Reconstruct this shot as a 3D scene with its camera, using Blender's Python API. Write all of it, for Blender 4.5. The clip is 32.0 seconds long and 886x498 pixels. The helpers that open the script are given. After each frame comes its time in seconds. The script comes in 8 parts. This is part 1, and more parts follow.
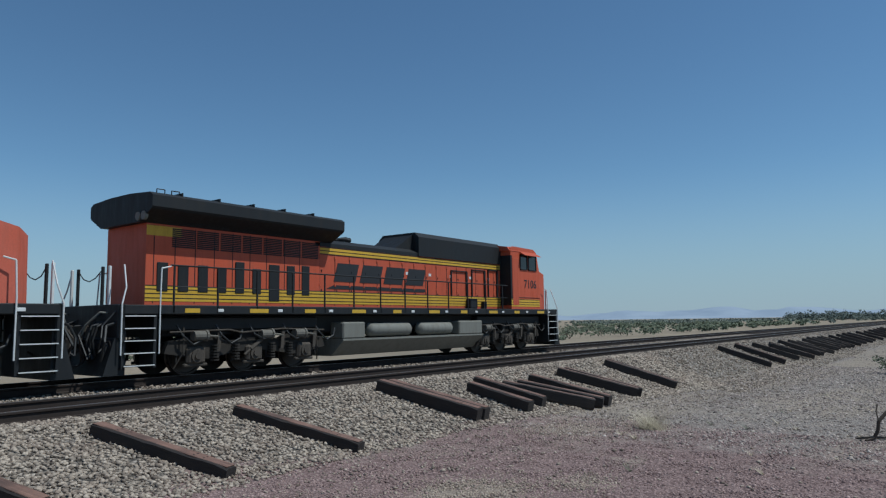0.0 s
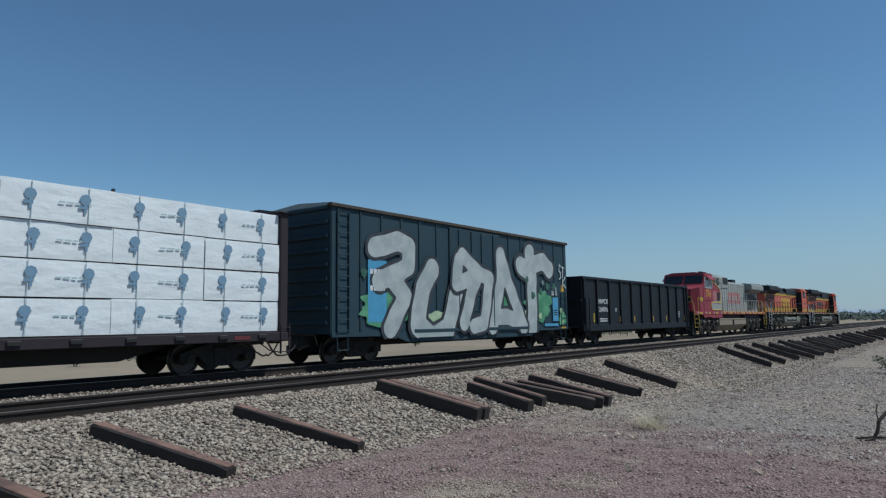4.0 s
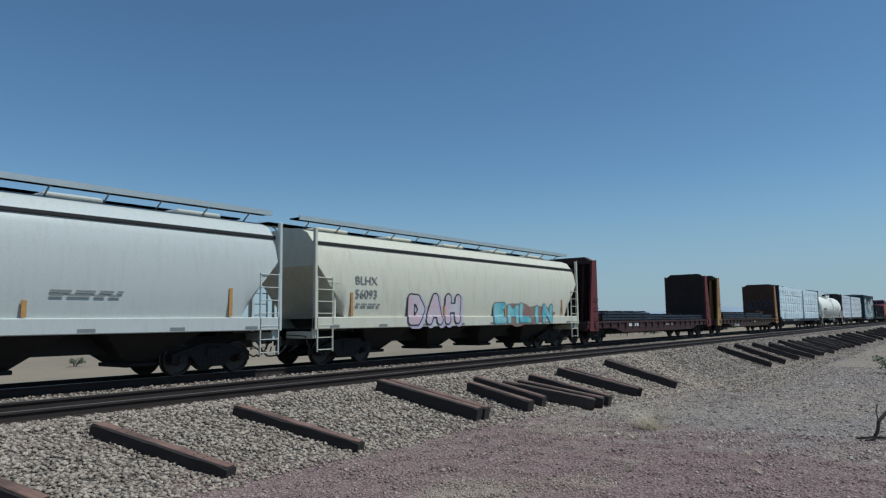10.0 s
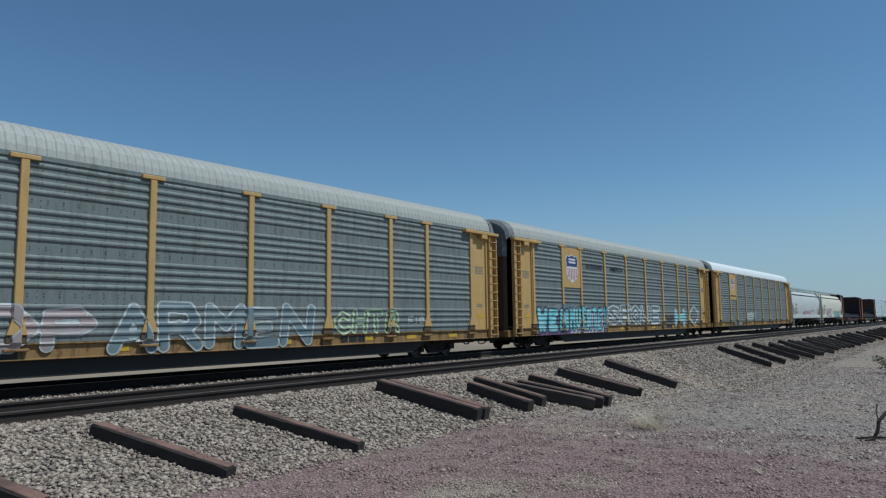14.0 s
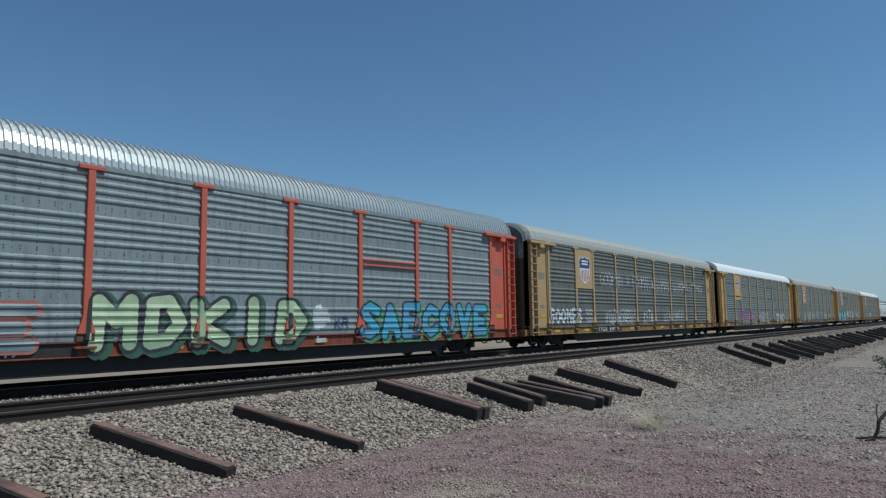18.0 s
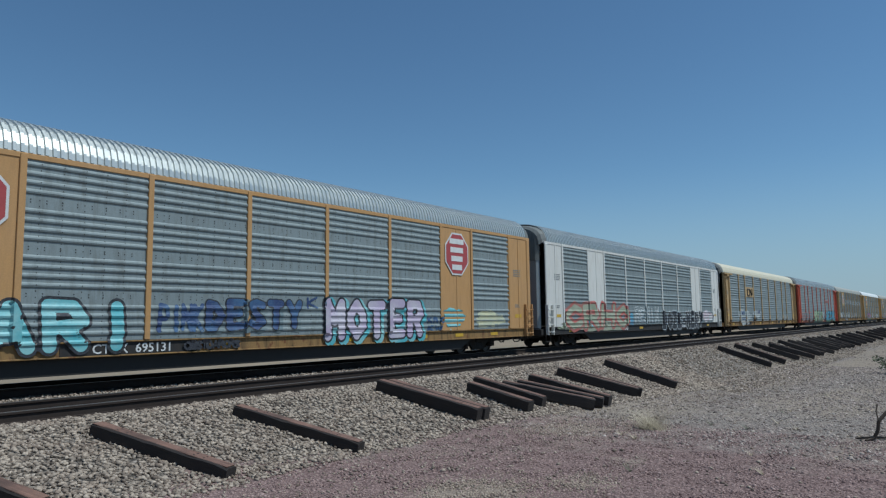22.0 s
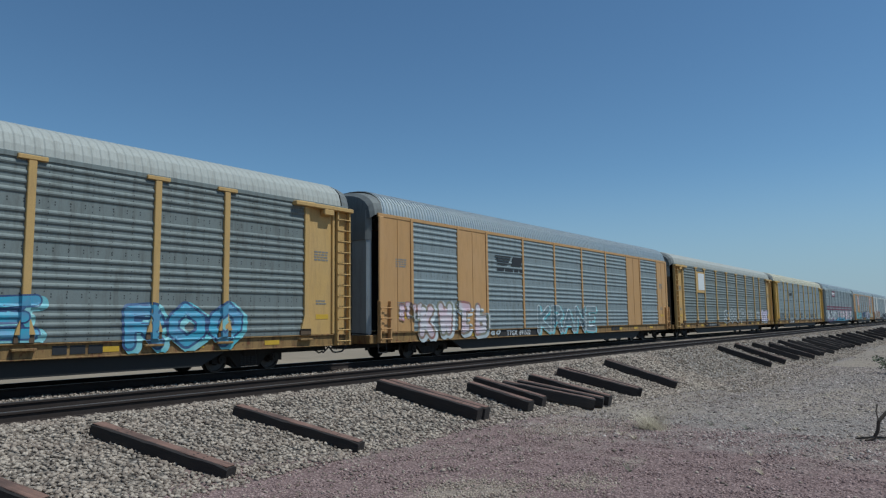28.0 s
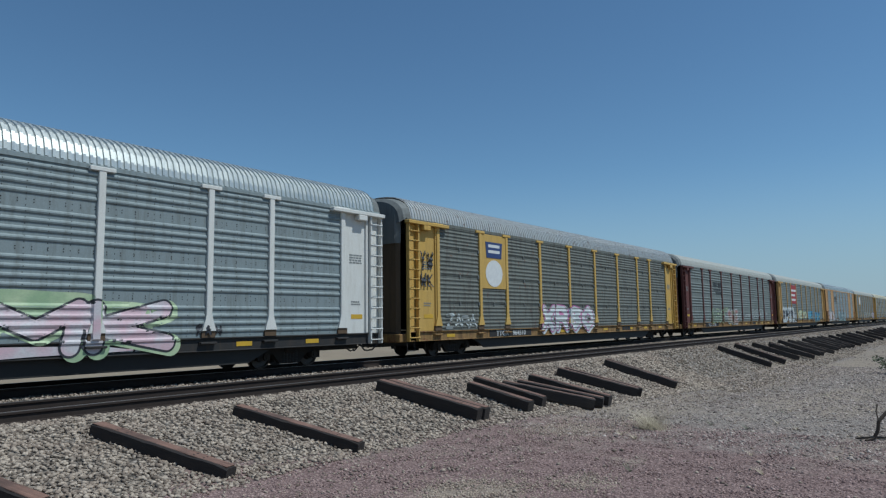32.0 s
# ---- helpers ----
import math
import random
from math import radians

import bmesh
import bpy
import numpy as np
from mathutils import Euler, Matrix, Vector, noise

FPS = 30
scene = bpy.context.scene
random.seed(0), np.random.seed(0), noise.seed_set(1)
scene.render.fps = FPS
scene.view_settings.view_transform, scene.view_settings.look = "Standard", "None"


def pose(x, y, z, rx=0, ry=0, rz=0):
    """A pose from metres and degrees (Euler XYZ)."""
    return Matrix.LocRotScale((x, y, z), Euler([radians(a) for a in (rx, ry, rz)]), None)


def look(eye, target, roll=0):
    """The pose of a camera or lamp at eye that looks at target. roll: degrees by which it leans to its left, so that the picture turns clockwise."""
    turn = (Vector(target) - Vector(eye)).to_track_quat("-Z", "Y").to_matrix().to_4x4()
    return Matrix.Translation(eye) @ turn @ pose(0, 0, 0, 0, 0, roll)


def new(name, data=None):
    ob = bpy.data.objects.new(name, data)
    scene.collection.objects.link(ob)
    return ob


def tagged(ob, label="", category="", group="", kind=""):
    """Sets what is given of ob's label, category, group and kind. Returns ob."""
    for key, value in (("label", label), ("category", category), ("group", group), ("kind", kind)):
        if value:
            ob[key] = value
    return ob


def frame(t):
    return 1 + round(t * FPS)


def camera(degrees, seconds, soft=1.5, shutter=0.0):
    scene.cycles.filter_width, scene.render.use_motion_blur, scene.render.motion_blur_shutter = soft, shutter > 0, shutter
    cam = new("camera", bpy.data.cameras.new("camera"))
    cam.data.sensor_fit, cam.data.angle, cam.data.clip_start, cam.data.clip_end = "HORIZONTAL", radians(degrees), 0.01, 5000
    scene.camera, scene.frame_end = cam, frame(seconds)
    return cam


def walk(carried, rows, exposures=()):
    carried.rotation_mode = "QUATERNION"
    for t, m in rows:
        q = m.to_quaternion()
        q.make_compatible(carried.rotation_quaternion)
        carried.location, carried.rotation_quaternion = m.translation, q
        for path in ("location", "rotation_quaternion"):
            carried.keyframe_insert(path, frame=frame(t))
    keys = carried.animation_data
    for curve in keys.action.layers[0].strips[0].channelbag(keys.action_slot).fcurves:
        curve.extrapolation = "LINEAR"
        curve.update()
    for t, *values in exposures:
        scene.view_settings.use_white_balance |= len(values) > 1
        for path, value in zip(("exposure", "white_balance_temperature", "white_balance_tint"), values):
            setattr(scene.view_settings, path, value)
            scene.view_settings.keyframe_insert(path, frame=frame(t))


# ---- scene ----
# The camera stands still beside a double-track line; x runs along the track, y across it, z = 0 at the rail tops.
cam = camera(65.45, 32.0, soft=1.25, shutter=0.0)
CAM_AT = pose(0.0, 0.0, 1.298, 96.001, 0, -52.582) @ pose(0, 0, 0, 0, 0, -0.774)
walk(cam, [(0.0, CAM_AT), (32.0, CAM_AT)], [(0.0, -0.1, 5680, 3), (32.0, -0.1, 5680, 3)])

# ---- light ----
SUN_TO = Vector((0.22, -0.45, 0.86)).normalized()
world = bpy.data.worlds.new("sky")
scene.world = world
world.use_nodes = True
wn = world.node_tree
sky = wn.nodes.new("ShaderNodeTexSky")
sky.sky_type = 'NISHITA'
sky.sun_disc = False
sky.sun_elevation = math.asin(SUN_TO.z)
sky.sun_rotation = math.atan2(SUN_TO.x, SUN_TO.y)
sky.altitude = 600
sky.air_density = 1.0
sky.dust_density = 0.1
sky.ozone_density = 1.0
# pale blue-grey haze all round the horizon, thinning upwards
haze_at = wn.nodes.new("ShaderNodeTexCoord")
haze_z = wn.nodes.new("ShaderNodeSeparateXYZ")
wn.links.new(haze_at.outputs["Generated"], haze_z.inputs[0])
haze_fall = wn.nodes.new("ShaderNodeMapRange")
haze_fall.interpolation_type = 'SMOOTHSTEP'
haze_fall.inputs[1].default_value, haze_fall.inputs[2].default_value = -0.02, 0.22
haze_fall.inputs[3].default_value, haze_fall.inputs[4].default_value = 0.85, 0.0
wn.links.new(haze_z.outputs[2], haze_fall.inputs[0])
haze_mix = wn.nodes.new("ShaderNodeMix")
haze_mix.data_type = 'RGBA'
wn.links.new(haze_fall.outputs[0], haze_mix.inputs[0])
clear = wn.nodes.new("ShaderNodeMix")
clear.data_type = 'RGBA'
clear.blend_type = 'MULTIPLY'
clear.inputs[0].default_value = 1.0
clear.inputs[7].default_value = (0.87, 1.0, 1.03, 1)
wn.links.new(sky.outputs[0], clear.inputs[6])
wn.links.new(clear.outputs[2], haze_mix.inputs[6])
haze_mix.inputs[7].default_value = (3.7, 4.6, 5.4, 1)
wn.links.new(haze_mix.outputs[2], wn.nodes["Background"].inputs[0])
wn.nodes["Background"].inputs[1].default_value = 0.085
sun_data = bpy.data.lights.new("sun", 'SUN')
sun_data.energy = 3.5
sun_data.angle = radians(0.5)
sun_data.color = (1.0, 0.945, 0.86)
sun = new("sun", sun_data)
sun.matrix_world = look(SUN_TO * 100, (0, 0, 0))

TRACK_FAR = 17.15    # the train's track
TRACK_NEAR = 12.65   # the empty track


# ---- mesh helpers ----
class Shape:
    """Vertices and faces gathered from simple solids."""

    def __init__(self):
        self.v, self.f = [], []

    def add(self, verts, faces):
        n = len(self.v)
        self.v += [tuple(p) for p in verts]
        self.f += [tuple(i + n for i in q) for q in faces]
        return self

    def box(self, x0, x1, y0, y1, z0, z1, c=0.0):
        if x0 > x1:
            x0, x1 = x1, x0
        if y0 > y1:
            y0, y1 = y1, y0
        if z0 > z1:
            z0, z1 = z1, z0
        c = min(c, (x1 - x0) * .45, (y1 - y0) * .45, (z1 - z0) * .45)
        if c <= 0:
            v = [(x, y, z) for z in (z0, z1) for y in (y0, y1) for x in (x0, x1)]
            return self.add(v, [(0, 2, 3, 1), (4, 5, 7, 6), (0, 1, 5, 4), (2, 6, 7, 3), (0, 4, 6, 2), (1, 3, 7, 5)])
        v, idx = [], {}
        for i in (0, 1):
            for j in (0, 1):
                for k in (0, 1):
                    p = ((x0, x1)[i], (y0, y1)[j], (z0, z1)[k])
                    s = (1 - 2 * i, 1 - 2 * j, 1 - 2 * k)
                    for a in range(3):
                        idx[i, j, k, a] = len(v)
                        v.append(tuple(p[b] + (s[b] * c if b != a else 0) for b in range(3)))
        f = []
        for a in range(3):
            b, d = (a + 1) % 3, (a + 2) % 3
            for s in (0, 1):
                q = []
                for m, n in ((0, 0), (1, 0), (1, 1), (0, 1)):
                    key = [0, 0, 0]
                    key[a], key[b], key[d] = s, m, n
                    q.append(idx[(*key, a)])
                f.append(q if s else q[::-1])
            for m in (0, 1):
                for n in (0, 1):
                    k0, k1 = [0, 0, 0], [0, 0, 0]
                    k0[b] = k1[b] = m
                    k0[d] = k1[d] = n
                    k1[a] = 1
                    q = [idx[(*k0, b)], idx[(*k1, b)], idx[(*k1, d)], idx[(*k0, d)]]
                    f.append(q if (m + n) % 2 else q[::-1])
        for i in (0, 1):
            for j in (0, 1):
                for k in (0, 1):
                    q = [idx[i, j, k, 0], idx[i, j, k, 1], idx[i, j, k, 2]]
                    f.append(q if (i + j + k) % 2 else q[::-1])
        return self.add(v, f)

    def rod(self, p, q, r, n=8, r2=None, caps=True):
        p, q = Vector(p), Vector(q)
        d = (q - p).normalized()
        u = d.orthogonal().normalized()
        w = d.cross(u)
        r2 = r if r2 is None else r2
        v = []
        for c, rr in ((p, r), (q, r2)):
            for i in range(n):
                a = 2 * math.pi * i / n
                v.append(c + (u * math.cos(a) + w * math.sin(a)) * rr)
        f = [(i, (i + 1) % n, n + (i + 1) % n, n + i) for i in range(n)]
        if caps:
            f += [tuple(range(n))[::-1], tuple(range(n, 2 * n))]
        return self.add(v, f)

    def path(self, points, r, n=6):
        for a, b in zip(points, points[1:]):
            self.rod(a, b, r, n)
        return self

    def loft(self, rings, close=True, caps=True):
        """Rings of equal length, joined one to the next."""
        n = len(rings[0])
        v = [p for ring in rings for p in ring]
        f = []
        for k in range(len(rings) - 1):
            for i in range(n if close else n - 1):
                j = (i + 1) % n
                f.append((k * n + i, k * n + j, (k + 1) * n + j, (k + 1) * n + i))
        if caps and close:
            f += [tuple(range(n))[::-1], tuple(range((len(rings) - 1) * n, len(rings) * n))]
        return self.add(v, f)

    def prism_x(self, yz, x0, x1):
        return self.loft([[(x0, y, z) for y, z in yz], [(x1, y, z) for y, z in yz]])

    def prism_y(self, xz, y0, y1):
        return self.loft([[(x, y0, z) for x, z in xz], [(x, y1, z) for x, z in xz]])

    def prism_z(self, xy, z0, z1):
        return self.loft([[(x, y, z0) for x, y in xy], [(x, y, z1) for x, y in xy]])

    def sheet(self, grid):
        """A grid of points, rows of equal length."""
        n = len(grid[0])
        v = [p for row in grid for p in row]
        f = [(k * n + i, k * n + i + 1, (k + 1) * n + i + 1, (k + 1) * n + i) for k in range(len(grid) - 1) for i in range(n - 1)]
        return self.add(v, f)

    def data(self, name, material, smooth=False, fix=True):
        me = bpy.data.meshes.new(name)
        me.from_pydata(self.v, [], self.f)
        if fix and len(self.f) < 60000:
            bm = bmesh.new()
            bm.from_mesh(me)
            bmesh.ops.recalc_face_normals(bm, faces=bm.faces)
            bm.to_mesh(me)
            bm.free()
        if material:
            me.materials.append(material)
        if smooth:
            me.polygons.foreach_set("use_smooth", [True] * len(me.polygons))
            me.set_sharp_from_angle(angle=radians(40))
        me.update()
        return me


def part(name, shape, material, parent, label="", smooth=False, at=None):
    """Links a shape or mesh as one object under a thing or a part."""
    me = shape.data(name, material, smooth) if isinstance(shape, Shape) else shape
    ob = new(name, me)
    ob.parent = parent
    if at is not None:
        ob.matrix_basis = at
    if label:
        tagged(ob, label)
    return ob


def thing(name, label, category, at=None, group="", kind=""):
    ob = new(name)
    ob.empty_display_size = 0.3
    if at is not None:
        ob.matrix_basis = at
    return tagged(ob, label, category, group, kind)


# ---- materials ----
def nodes_of(name):
    m = bpy.data.materials.new(name)
    m.use_nodes = True
    return m, m.node_tree, m.node_tree.nodes["Principled BSDF"]


def rgb(c):
    return (c[0], c[1], c[2], 1.0)


def mixed(nt, fac, a, b, kind='MIX'):
    n = nt.nodes.new("ShaderNodeMix")
    n.data_type, n.blend_type = 'RGBA', kind
    for sock, val in ((n.inputs[0], fac), (n.inputs[6], a), (n.inputs[7], b)):
        if hasattr(val, "is_output"):
            nt.links.new(val, sock)
        elif isinstance(val, (int, float)):
            sock.default_value = val
        else:
            sock.default_value = rgb(val)
    return n.outputs[2]


def tex_noise(nt, scale, detail=4.0, rough=0.6, stretch=None, coords="Object"):
    tc = nt.nodes.new("ShaderNodeTexCoord")
    n = nt.nodes.new("ShaderNodeTexNoise")
    n.inputs["Scale"].default_value = scale
    n.inputs["Detail"].default_value = detail
    n.inputs["Roughness"].default_value = rough
    src = tc.outputs[coords]
    if stretch:
        mp = nt.nodes.new("ShaderNodeMapping")
        mp.inputs["Scale"].default_value = stretch
        nt.links.new(src, mp.inputs[0])
        src = mp.outputs[0]
    nt.links.new(src, n.inputs["Vector"])
    return n.outputs[0]


def ramp(nt, src, lo, hi, a=0.0, b=1.0):
    n = nt.nodes.new("ShaderNodeMapRange")
    n.inputs[1].default_value, n.inputs[2].default_value = lo, hi
    n.inputs[3].default_value, n.inputs[4].default_value = a, b
    nt.links.new(src, n.inputs[0])
    return n.outputs[0]


def bumped(nt, bsdf, src, strength=0.3, dist=0.01):
    b = nt.nodes.new("ShaderNodeBump")
    b.inputs["Strength"].default_value = strength
    b.inputs["Distance"].default_value = dist
    nt.links.new(src, b.inputs["Height"])
    nt.links.new(b.outputs[0], bsdf.inputs["Normal"])


def paint(name, colour, rough=0.5, dirt=(0.16, 0.13, 0.10), amount=0.5, metal=0.0, streak=True, fade=0.25, rust=0.0, spec=0.3):
    """Weathered paint: faded patches, fine grain, dirt running down, and rust spots where asked."""
    m, nt, b = nodes_of(name)
    big = tex_noise(nt, 0.9, 5, 0.6)
    col = mixed(nt, ramp(nt, big, 0.35, 0.75, 0, fade), colour, [min(1, c * 0.75 + 0.22 * max(colour) + 0.012) for c in colour])
    info = nt.nodes.new("ShaderNodeObjectInfo")
    col = mixed(nt, ramp(nt, info.outputs["Random"], 0, 1, 0, 0.16), col, [c * 0.6 for c in colour])
    run = tex_noise(nt, 3.0, 6, 0.65, (2.2, 2.2, 0.35) if streak else None)
    col = mixed(nt, ramp(nt, run, 0.48, 0.80, 0, amount), col, dirt)
    fine = tex_noise(nt, 28, 3, 0.7)
    col = mixed(nt, ramp(nt, fine, 0.3, 0.7, 0.0, 0.18), col, [c * 0.55 for c in dirt])
    if rust:
        spot = tex_noise(nt, 4.5, 8, 0.72, (1.0, 1.0, 0.6))
        col = mixed(nt, ramp(nt, spot, 0.62 - 0.12 * rust, 0.70 - 0.10 * rust), col, (0.15, 0.06, 0.03))
    nt.links.new(col, b.inputs["Base Color"])
    nt.links.new(ramp(nt, run, 0.3, 0.8, rough, min(1, rough + 0.3)), b.inputs["Roughness"])
    b.inputs["Metallic"].default_value = metal
    b.inputs["Specular IOR Level"].default_value = spec
    bumped(nt, b, fine, 0.12, 0.004)
    return m


def plain(name, colour, rough=0.7, metal=0.0, emit=None):
    m, nt, b = nodes_of(name)
    n = tex_noise(nt, 6, 5, 0.65)
    col = mixed(nt, ramp(nt, n, 0.3, 0.75, 0, 0.45), colour, [c * 0.6 for c in colour])
    nt.links.new(col, b.inputs["Base Color"])
    b.inputs["Roughness"].default_value = rough
    b.inputs["Metallic"].default_value = metal
    return m


M = {}
M["steel_black"] = plain("black_underframe", (0.018, 0.017, 0.016), 0.7)
M["truck"] = paint("truck_iron", (0.017, 0.015, 0.014), 0.8, (0.05, 0.042, 0.035), 0.5, streak=False)
M["truck_dusty"] = paint("dusty_truck_iron", (0.030, 0.026, 0.022), 0.8, (0.085, 0.07, 0.056), 0.6, streak=False)
M["wheel"] = plain("wheel_steel", (0.06, 0.05, 0.045), 0.45, 0.8)
M["rubber"] = plain("hose_rubber", (0.02, 0.02, 0.02), 0.6)
M["rack_yellow"] = paint("rack_yellow_paint", (0.58, 0.365, 0.125), 0.55, (0.26, 0.17, 0.10), 0.45)
M["rack_tan"] = paint("rack_tan_paint", (0.50, 0.345, 0.165), 0.55, (0.25, 0.17, 0.10), 0.35)
M["rack_bright"] = paint("rack_bright_yellow", (0.62, 0.395, 0.095), 0.5, (0.25, 0.15, 0.07), 0.4)
M["rack_orange"] = paint("rack_orange_paint", (0.60, 0.125, 0.070), 0.5, (0.2, 0.1, 0.07), 0.3)
M["rack_amber"] = paint("rack_amber_paint", (0.55, 0.31, 0.12), 0.5, (0.25, 0.16, 0.09), 0.35)
M["rack_white"] = paint("rack_white_paint", (0.74, 0.73, 0.68), 0.5, (0.35, 0.30, 0.22), 0.35)
M["rack_grey"] = paint("rack_grey_paint", (0.36, 0.40, 0.40), 0.5, (0.2, 0.18, 0.15), 0.35)
M["rack_brown"] = paint("rack_brown_paint", (0.13, 0.045, 0.04), 0.6, (0.1, 0.07, 0.05), 0.35)
M["sill_yellow"] = paint("sill_yellow_paint", (0.31, 0.185, 0.065), 0.65, (0.03, 0.025, 0.022), 1.0, rust=0.75)
M["sill_rust"] = paint("sill_rusty_orange", (0.24, 0.065, 0.035), 0.65, (0.05, 0.03, 0.025), 1.0, rust=0.5)
M["sill_dark"] = paint("sill_dark_paint", (0.03, 0.03, 0.03), 0.6, (0.10, 0.07, 0.05), 0.5)
M["galv_blue"] = paint("galvanised_blue_grey", (0.275, 0.322, 0.327), 0.58, (0.13, 0.13, 0.115), 0.65, metal=0.2, fade=0.35)
M["galv_green"] = paint("galvanised_green_grey", (0.215, 0.243, 0.230), 0.6, (0.10, 0.095, 0.08), 0.75, metal=0.2, fade=0.35)
M["galv_dark"] = paint("galvanised_dark_dirty", (0.18, 0.19, 0.168), 0.6, (0.07, 0.06, 0.05), 0.9, metal=0.2, fade=0.4, rust=0.15)
M["roof_white"] = paint("roof_white_paint", (0.80, 0.83, 0.82), 0.35, (0.5, 0.5, 0.46), 0.25)
M["roof_cream"] = paint("roof_cream_paint", (0.68, 0.63, 0.47), 0.4, (0.45, 0.42, 0.33), 0.25)
M["roof_grey"] = paint("roof_dull_grey", (0.42, 0.43, 0.39), 0.5, (0.25, 0.23, 0.19), 0.5)
M["roof_galv"] = paint("roof_galvanised", (0.60, 0.63, 0.60), 0.3, (0.3, 0.3, 0.28), 0.25, metal=0.6)
M["roof_rusty"] = paint("roof_corroded", (0.58, 0.59, 0.56), 0.35, (0.25, 0.2, 0.17), 0.5, metal=0.4, rust=0.25)
M["post_foot"] = paint("grimy_post_foot", (0.13, 0.085, 0.05), 0.7, (0.04, 0.032, 0.026), 0.8)
M["end_steel"] = paint("end_door_galvanised", (0.40, 0.43, 0.43), 0.45, (0.2, 0.2, 0.19), 0.4, metal=0.3)
# End steel made darker: the shade on the roof caps is in its colour.
M["roof_end"] = paint("roof_end_shaded_steel", (0.20, 0.21, 0.20), 0.6, (0.08, 0.075, 0.07), 0.6, metal=0.1)
M["end_brown"] = paint("end_door_dark_brown", (0.10, 0.065, 0.035), 0.6, (0.05, 0.04, 0.03), 0.6)

# ---- ground ----
def ground_height(x, y):
    """Cross-section: desert, ballast bed, side slope, service road."""
    toe = -0.85 - 0.50 * min(1.0, max(0.0, (x - 13) / 14))
    pts = [(-200, toe), (7.6, toe), (8.3, toe + 0.08), (10.9, -0.20), (11.3, -0.175), (11.78, -0.185), (12.0, -0.215), (18.5, -0.205), (19.4, -0.26), (21.5, -0.75), (26, -0.85), (200, -1.0), (9000, -1.0)]
    for (a, za), (b, zb) in zip(pts, pts[1:]):
        if y <= b:
            z = za + (zb - za) * (y - a) / (b - a)
            break
    if y < 10.9:
        z += 0.05 * noise.noise((x * 0.5, y * 0.5, 3)) + 0.025 * noise.noise((x * 1.7, y * 1.7, 9))
    elif y > 21:
        z += 0.12 * noise.noise((x * 0.12, y * 0.12, 5)) * min(1, (y - 21) / 6)
    return z


def spaced(lo, hi, fine_lo, fine_hi, step, grow=1.25):
    xs = list(np.arange(fine_lo, fine_hi + step / 2, step))
    s, x = step, fine_hi
    while x < hi:
        s *= grow
        x += s
        xs.append(min(x, hi))
    s, x = step, fine_lo
    while x > lo:
        s *= grow
        x -= s
        xs.insert(0, max(x, lo))
    return xs


